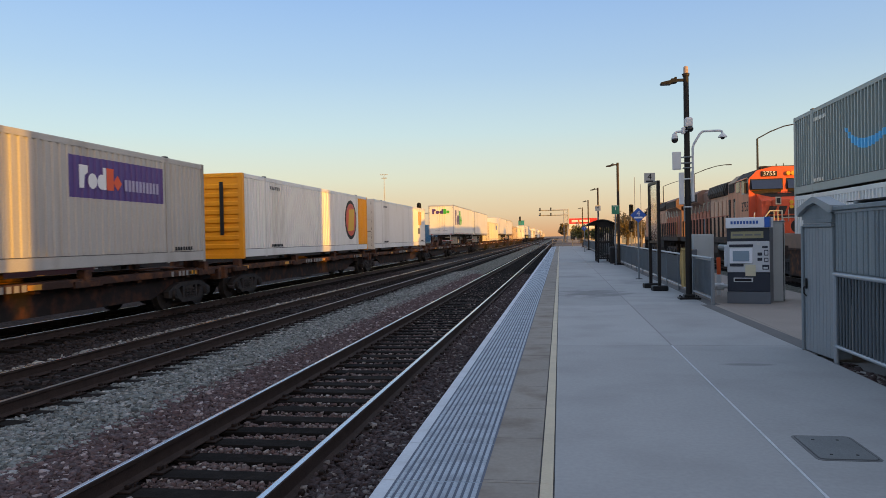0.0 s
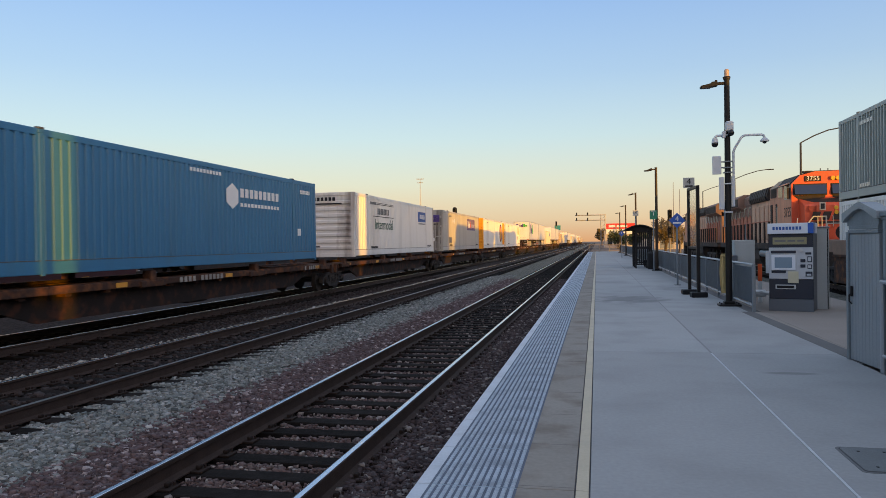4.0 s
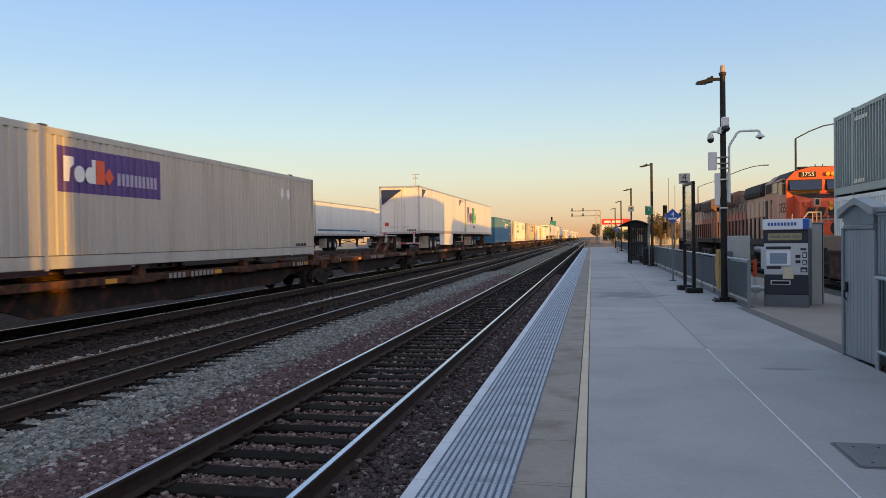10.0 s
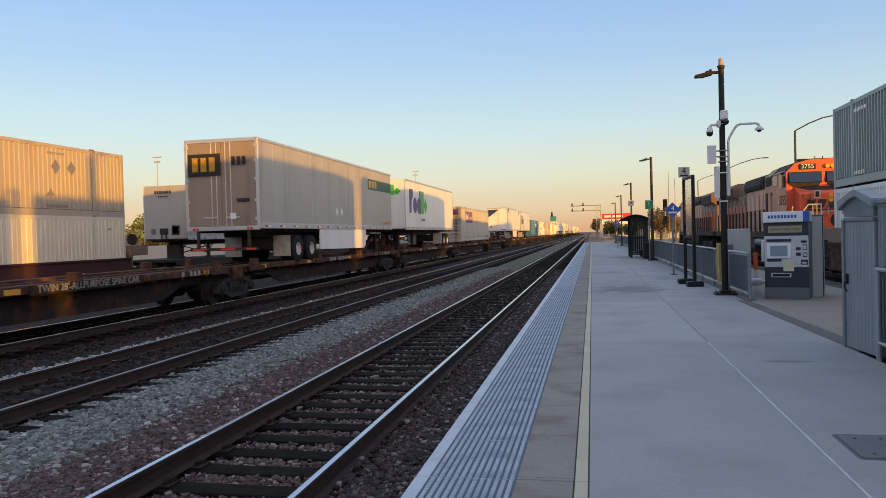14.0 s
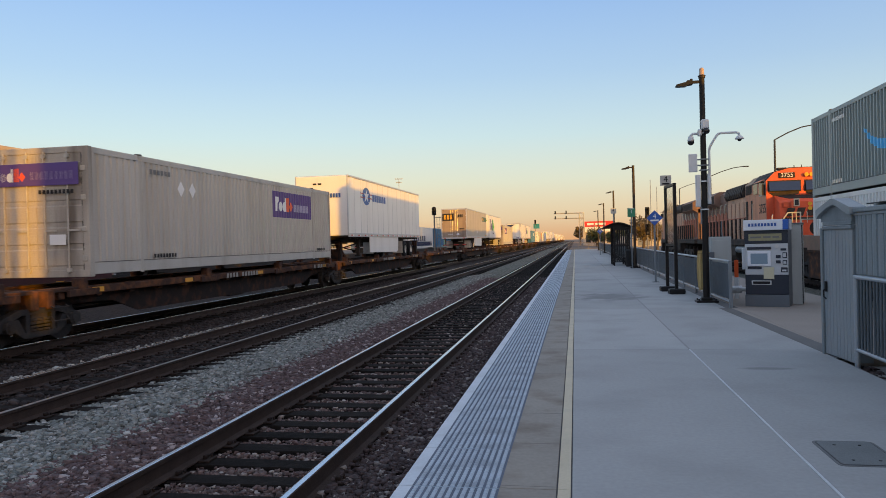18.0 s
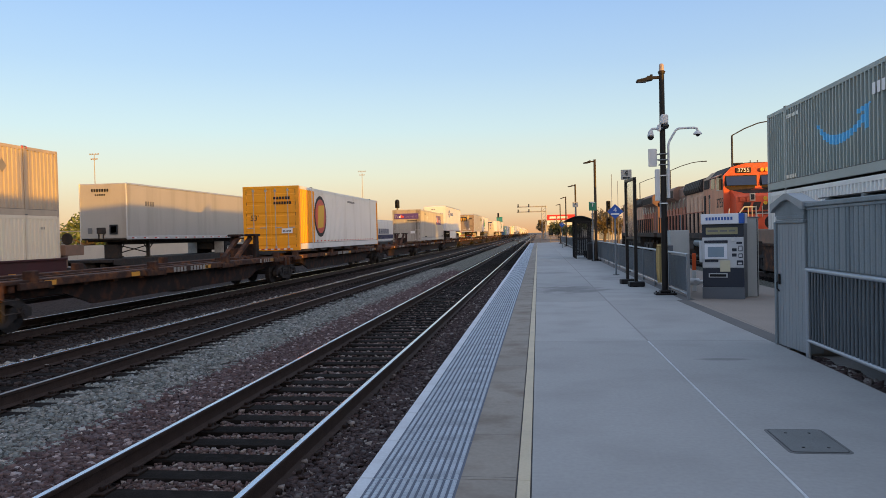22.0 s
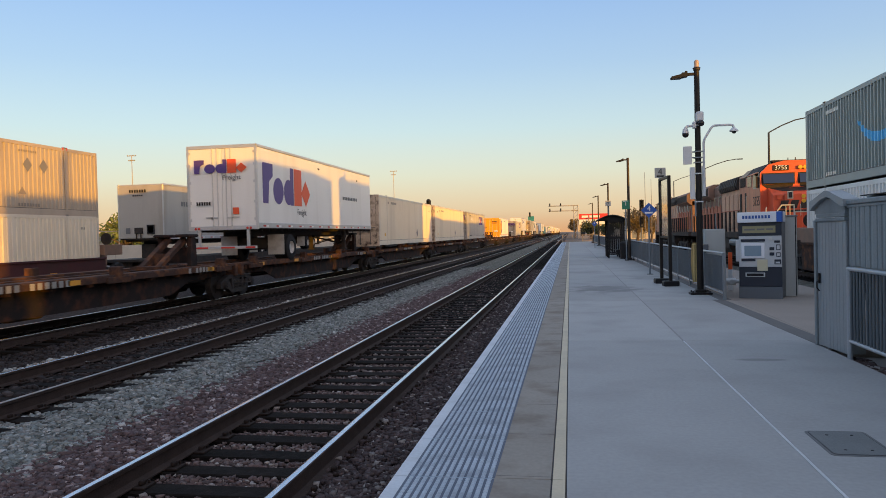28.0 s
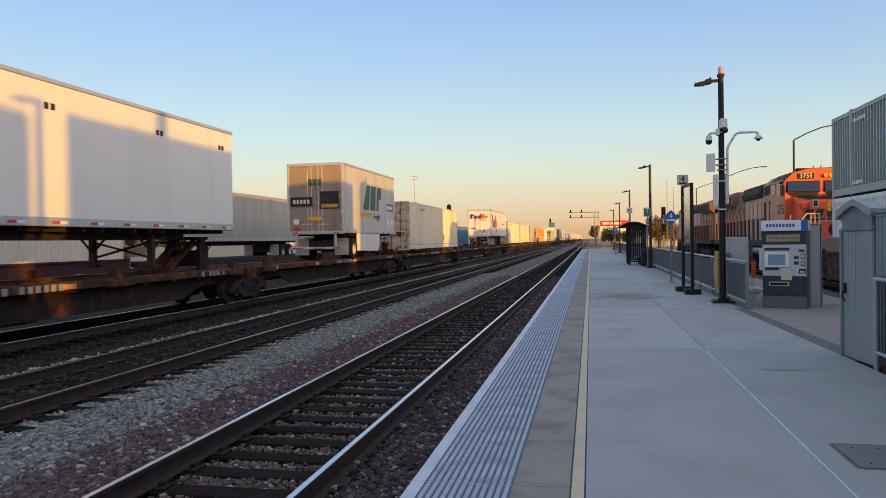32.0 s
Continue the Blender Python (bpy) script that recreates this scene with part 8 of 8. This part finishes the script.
T = trailer("silver box trailer facing backwards in the yard", 16.1, M_silver, rear=False, axles=(12.4, 13.6), gear=2.8, side=[("bars", 1.8, 2.8, 3.0, 3.25, M_ingrey, 4)], end=[("bars", -0.6, 0.4, 3.7, 3.85, M_ink, 7), ("bars", -0.4, 0.2, 3.5, 3.58, M_ink, 5), ("box", 0.35, 0.8, 1.5, 2.0, M_ink), ("box", 0.42, 0.72, 1.58, 1.92, M_ingrey), ("box", -0.85, -0.6, 1.55, 1.85, M_ingrey)], top=4.15, group="standing yard trailers")
T.matrix_basis = pose(SX, 35.2, 0.56)
yard_flat(33.6, 19.0)
T = trailer("white box trailer with a teal stripe in the yard", 16.1, M_trailer, rear=True, side=[("box", 0.5, 11.0, 1.62, 1.74, M_blue), ("box", 11.5, 13.0, 1.62, 1.70, M_ingrey)], top=3.95, group="standing yard trailers")
T.matrix_basis = pose(SX, 53.4, 0.80)
yard_flat(52.6, 18.5)
T = trailer("white box trailer with an oval badge in the yard", 16.1, M_trailer, rear=True, side=[("oval", 6.2, 8.2, 2.2, 3.6, M_lore, 0), ("oval", 6.6, 7.8, 2.4, 3.4, M_gold, 1), ("box", 12.6, 14.6, 3.0, 3.7, M_red)], top=3.95, group="standing yard trailers")
T.matrix_basis = pose(SX, 72.2, 0.80)
yard_flat(71.2, 18.5)
T = container("white and dark container standing in the yard", 16.15, M_white, side=[("ribs", 1, 15, 0.3, 0.9, M_lnavy), ("bars", 3, 11, 1.0, 1.7, M_lnavy, 6)], group="standing yard containers")
T.matrix_basis = pose(SX, 91.0, 0.95)
yard_flat(90, 18.5)
T = container("blue container standing in the yard", 16.15, M_blue, group="standing yard containers")
T.matrix_basis = pose(SX, 110.0, 0.95)
yard_flat(109, 18.5)
for i in range(5):
    T = container("cream container standing far along the yard", 16.15, (M_cream, M_grey, M_white)[i % 3], group="standing yard containers")
    T.matrix_basis = pose(SX, 129.0 + 19 * i, 0.95)
    yard_flat(128 + 19 * i, 18.5)

# ---- far things: signals, street lamps, trees, buildings ----
M_gantry = mat("sunlit_galvanised_steel", (0.42, 0.39, 0.35), 0.6, 0.1, 0.1, 2, 40, 0.05)
M_leaf = mat("dusty_green_leaf", (0.075, 0.085, 0.035), 0.75, 0, 0.3, 1.5, 8, 0, island=0.35)
M_leafgreen = mat("bright_green_leaf", (0.12, 0.15, 0.035), 0.75, 0, 0.3, 1.5, 8, 0, island=0.35)
# Golden leaf colour holds the low evening light.
M_leaflit = mat("golden_lit_leaf", (0.12, 0.085, 0.03), 0.75, 0, 0.3, 1.5, 8, 0, island=0.35)
M_bark = mat("brown_bark", (0.09, 0.065, 0.045), 0.9, 0, 0.25, 3, 30, 0.5)
M_mast = mat("weathered_grey_mast", (0.22, 0.21, 0.20), 0.6, 0.3, 0.12, 2, 40, 0.05)
M_lampgrey = mat("dark_grey_lamp_paint", (0.05, 0.054, 0.062), 0.6, 0.1, 0.12, 2, 40, 0.05)
M_teal = mat("teal_sign_panel", (0.03, 0.24, 0.25), 0.5, 0, 0.06, 2, 40, 0)
M_stucco = mat("pale_stucco", (0.48, 0.43, 0.36), 0.9, 0, 0.12, 0.4, 20, 0.2)
M_roof = mat("grey_roofing", (0.16, 0.15, 0.14), 0.85, 0, 0.2, 0.8, 20, 0.2)


def tree(x, y, hgt, wid, label, m=None, seed=1, leaf=0.3, count=1500, name="tree"):
    """A forked trunk with limbs and a loose crown of small leaf clumps."""
    rs = random.Random(seed)
    t = thing(name, label, "tree", pose(x, y, -0.62))
    g = G().tube((0, 0, 0), (0.1, 0, hgt * 0.38), wid * 0.06, 9, wid * 0.04)
    tips = []
    for i in range(7):
        a, r = i * 0.9 + rs.random(), wid * (0.22 + 0.2 * rs.random())
        p = (0.1, 0, hgt * (0.28 + 0.08 * rs.random()))
        q = (r * math.cos(a), r * math.sin(a), hgt * (0.55 + 0.3 * rs.random()))
        g.tube(p, q, wid * 0.028, 6, wid * 0.010)
        tips.append(q)
    part("trunk", g, M_bark, t)
    c = G()
    blobs = [(Vector(q), wid * (0.16 + 0.14 * rs.random())) for q in tips] + [(Vector((rs.uniform(-0.3, 0.3) * wid, rs.uniform(-0.3, 0.3) * wid, hgt * rs.uniform(0.45, 0.95))), wid * (0.10 + 0.16 * rs.random())) for _ in range(9)]
    for i in range(count):
        b, r = blobs[i % len(blobs)]
        d = Vector((rs.gauss(0, 1), rs.gauss(0, 1), rs.gauss(0, 0.8))).normalized() * r * (0.55 + 0.55 * rs.random())
        p = b + d
        u = Vector((rs.uniform(-1, 1), rs.uniform(-1, 1), rs.uniform(-1, 1))).normalized()
        v = u.orthogonal().normalized()
        s = leaf * (0.5 + 0.8 * rs.random())
        c.add([p - u * s, p + v * s * 0.45, p + u * s, p - v * s * 0.45], [(0, 1, 2, 3)])
    part("crown", c, m or M_leaf, t)
    return t


tree(10.6, 120, 5.2, 4.6, "dusty tree with evening gold put into its leaf colour", M_leaflit, 3, 0.22, 2600)
tree(13.6, 128, 4.4, 4.2, "dusty tree beside the line", M_leaflit, 4, 0.22, 1800)
tree(1.8, 262, 6.6, 3.6, "dusty tree near the signal bridge", M_leaflit, 5, 0.4, 1300)
tree(6.0, 215, 4.8, 5.5, "dark rounded tree before a red shop front", M_leaf, 6, 0.3, 1600)
tree(10.2, 205, 4.2, 4.5, "dark rounded tree before a red shop front", M_leaf, 7, 0.3, 1400)
for i in range(9):
    tree(-66 - 3.0 * (i % 3), 78 + 7.5 * i, 4.3 + 0.5 * (i % 4), 7.5, "bushy green tree behind the yard", M_leafgreen, 20 + i, 0.35, 1100)
for i in range(12):
    tree(20 + 11 * i, 300 + 17 * (i % 5), 7 + 2 * (i % 3), 8, "far tree on the skyline", M_leaf, 40 + i, 0.6, 500)


def signal_head(parent, x, y, z, k=1.0):
    h = part("signal_head", G().box(x - 0.28 * k, x + 0.28 * k, y - 0.15, y + 0.1, z - 0.75 * k, z + 0.75 * k, 0.05).tube((x, y - 0.15, z + 0.42 * k), (x, y - 0.5, z + 0.42 * k), 0.16 * k, 10, None, False).tube((x, y - 0.15, z - 0.05), (x, y - 0.5, z - 0.05), 0.16 * k, 10, None, False), M_black, parent)
    part("lens", G().tube((x, y - 0.17, z - 0.45 * k), (x, y - 0.152, z - 0.45 * k), 0.12 * k, 10), M_lens, h)
    return h


gb = thing("signal_bridge", "cantilever signal bridge with four signal heads", "railway signal", pose(0, 250, -0.62))
for x in (1.5, 2.9):
    for yy in (-0.6, 0.6):
        part("tower_leg", G().tube((x, yy, 0), (x, yy, 11.2), 0.14, 8), M_gantry, gb)
for i in range(8):
    part("tower_brace", G().tube((1.5, -0.6, 1.3 * i + 0.3), (2.9, -0.6, 1.3 * i + 1.5), 0.06, 6), M_gantry, gb)
for z in (9.3, 11.0):
    part("beam", G().tube((-6.8, -0.6, z), (2.9, -0.6, z), 0.15, 8).tube((-6.8, 0.6, z), (2.9, 0.6, z), 0.15, 8).tube((-6.8, -0.6, z), (-6.8, 0.6, z), 0.1, 6), M_gantry, gb)
part("walkway", G().box(-6.8, 2.9, -0.6, 0.6, 9.2, 9.26), M_gantry, gb)
for x in (-6.4, -2.8):
    signal_head(gb, x, -0.9, 9.6, 0.7)
    signal_head(gb, x, -0.9, 11.35, 0.7)
sg = thing("track_signal", "black railway signal on a slim mast", "railway signal", pose(-14.3, 74.5, -0.45))
part("mast", G().tube((0, 0, 0), (0, 0, 5.2), 0.08, 10), M_mast, sg)
part("ladder", G().tube((0.25, 0.2, 0.3), (0.25, 0.1, 4.8), 0.02, 6).tube((0.55, 0.2, 0.3), (0.55, 0.1, 4.8), 0.02, 6), M_mast, sg)
for i in range(12):
    part("rung", G().tube((0.25, 0.15, 0.6 + 0.34 * i), (0.55, 0.15, 0.6 + 0.34 * i), 0.014, 5), M_mast, sg)
part("target", G().prism([(-0.23, 4.95), (0.23, 4.95)] + [(0.23 * math.cos(a), 5.6 + 0.23 * math.sin(a)) for a in [math.pi * i / 10 for i in range(11)]], -0.10, -0.04), M_black, sg)
part("signal_head", G().box(-0.17, 0.17, -0.34, -0.10, 5.0, 5.72, 0.05), M_black, sg)
for z in (5.2, 5.55):
    part("hood", G().tube((0, -0.34, z), (0, -0.56, z), 0.12, 10, None, False), M_black, sg)
part("platform", G().box(0.1, 0.9, -0.2, 0.5, 4.7, 4.74), M_mast, sg)
s2 = thing("track_signal", "far railway signal with a teal panel", "railway signal", pose(-13.2, 250, -0.45))
part("mast", G().tube((0, 0, 0), (0, 0, 8.8), 0.12, 8), M_mast, s2)
signal_head(s2, 0, -0.2, 8.2)
part("panel", G().box(-0.6, 1.4, -0.1, 0, 6.0, 7.6), M_teal, s2)
s3 = thing("track_signal", "black two-headed signal behind the platform", "railway signal", pose(9.5, 101, -0.5))
part("mast", G().tube((0, 0, 0), (0, 0, 6.2), 0.09, 8), M_mast, s3)
signal_head(s3, 0, -0.2, 5.4)
signal_head(s3, 0, -0.2, 3.2)
for x, y, z in ((9.9, 100, 9.8), (10.9, 102, 9.0)):
    w = thing("radio_mast", "thin pale radio mast", "mast", pose(x, y, -0.6))
    part("mast", G().tube((0, 0, 0), (0, 0, z), 0.05, 6, 0.03), M_mast, w)
    part("base", G().box(-0.2, 0.2, -0.2, 0.2, 0, 0.3, 0.02), M_conc_dark, w)
# First lamp: unseen, thicker, added to throw a dark notch on the train.
for x, y, z, arm in ((13.0, -8.35, 8.6, 3.0), (16.5, 65, 10.1, 3.0), (17.5, 100, 10.0, 4.0), (19.0, 140, 11.0, 4.0)):
    s = thing("street_lamp", "tall street lamp with a curved arm", "street lamp", pose(x, y, -0.62), "street lamps")
    part("pole", G().tube((0, 0, 0), (0, 0, z), 0.20 if y < 0 else 0.12, 10, 0.16 if y < 0 else 0.08), M_lampgrey, s)
    part("arm", G().path([(0, 0, z), (arm * 0.35, 0, z + 0.55), (arm * 0.7, 0, z + 0.95), (arm, 0, z + 1.1)], 0.05, 8), M_lampgrey, s)
    part("lamp_head", G().box(arm, arm + 0.7, -0.15, 0.15, z + 1.02, z + 1.14, 0.04), M_lampgrey, s)
for x, y, z in ((-89.7, 140, 20.5), (-48.2, 200, 20.5)):
    s = thing("yard_light_mast", "tall yard light mast with floodlights", "light mast", pose(x, y, -0.62), "yard lights")
    part("mast", G().tube((0, 0, 0), (0, 0, z), 0.15, 8, 0.07), M_gantry, s)
    for zz, w in ((z - 0.2, 1.0), (z - 1.2, 0.7)):
        b = part("crossbar", G().box(-w, w, -0.04, 0.04, zz - 0.04, zz + 0.04), M_gantry, s)
        for k in (-0.9 * w, -0.35 * w, 0.35 * w, 0.9 * w):
            part("floodlight", G().box(k - 0.11, k + 0.11, -0.16, 0.10, zz + 0.03, zz + 0.24, 0.03), M_gantry, b)

# red shop front and low buildings
bd = thing("shop_building", "low shop building with a red sign band", "building", pose(7.0, 235, -0.62))
part("wall", G().box(-4.5, 5.0, 0, 14, 0, 5.6), M_stucco, bd)
part("roof", G().box(-4.7, 5.2, -0.2, 14.2, 5.6, 5.9), M_roof, bd)
sb = part("sign_band", G().box(-4.0, 4.9, -0.35, -0.05, 6.0, 7.7), M_signred, bd, "red sign band")
part("sign_shapes", G().box(-3.2, -1.2, -0.42, -0.36, 6.5, 7.2).box(-0.8, 2.4, -0.42, -0.36, 6.5, 7.2), M_lwhite, sb)
part("lower_band", G().box(-4.0, 4.9, -0.3, -0.05, 4.4, 5.9), M_lwhite, bd)
for i in range(4):
    part("window", G().box(-3.6 + 2.1 * i, -2.2 + 2.1 * i, -0.06, 0.02, 0.9, 3.4), M_winglass, bd)
bd = thing("billboard_post", "steel post under the red sign", "sign post", pose(6.0, 234, -0.62))
part("post", G().tube((0, 0, 0), (0, 0, 6.6), 0.15, 8), M_mast, bd)
part("base", G().box(-0.4, 0.4, -0.4, 0.4, 0, 0.4, 0.03), M_conc_dark, bd)


def shed(x, y, w, d, h, m, label):
    b = thing("warehouse", label, "building", pose(x, y, -0.62))
    part("wall", G().box(-w / 2, w / 2, 0, d, 0, h), m, b)
    part("roof", G().prism([(-w / 2 - 0.3, h), (w / 2 + 0.3, h), (0, h + w * 0.05)], -0.3, d + 0.3), M_roof, b)
    for i in range(int(w // 6)):
        part("dock_door", G().box(-w / 2 + 1.5 + 6 * i, -w / 2 + 4.5 + 6 * i, -0.05, 0.0, 0.2, min(h - 0.4, 3.2)), M_galv, b)
    return b


shed(-105, 95, 36, 60, 2.4, M_stucco, "long low pale wall behind the yard")
shed(-140, 330, 60, 40, 7, M_stucco, "far pale warehouse beyond the yard")
shed(70, 260, 50, 30, 6, M_stucco, "pale low warehouse across the street")
shed(22, 190, 16, 20, 3.6, M_stucco, "pale sunlit low building beyond the platform")
shed(30, 330, 30, 30, 5, M_stucco, "pale low building across the street")
lw = thing("boundary_wall", "long pale sunlit boundary wall behind the yard", "wall", pose(-62, 0, -0.62))
for i in range(14):
    part("wall_panel", G().box(-0.12, 0.12, 20 + 12 * i + 0.02, 32 + 12 * i - 0.02, 0, 1.9, 0.01), M_stucco, lw)


def motions():
    """The train rolls away along its track, and its wheels turn."""
    times = [1.0 * i for i in range(33)]
    for rear, ob, z, *_ in LOADS + CARS:
        walk(ob, [(t, pose(TRACKS["freight"], rear + run_of_train(t), z)) for t in times])
    first = {}
    spins = [i / 30.0 for i in range(961)]
    for w in WHEELSETS:
        y = round(w.matrix_basis.translation.y, 2)
        if y not in first:
            walk(w, [(t, pose(0, y, 0.455, -math.degrees(run_of_train(t) / 0.455), 0, 0)) for t in spins])
            first[y] = w
        else:
            w.rotation_mode = "QUATERNION"
            w.animation_data_create()
            w.animation_data.action = first[y].animation_data.action
            w.animation_data.action_slot = first[y].animation_data.action_slot


motions()
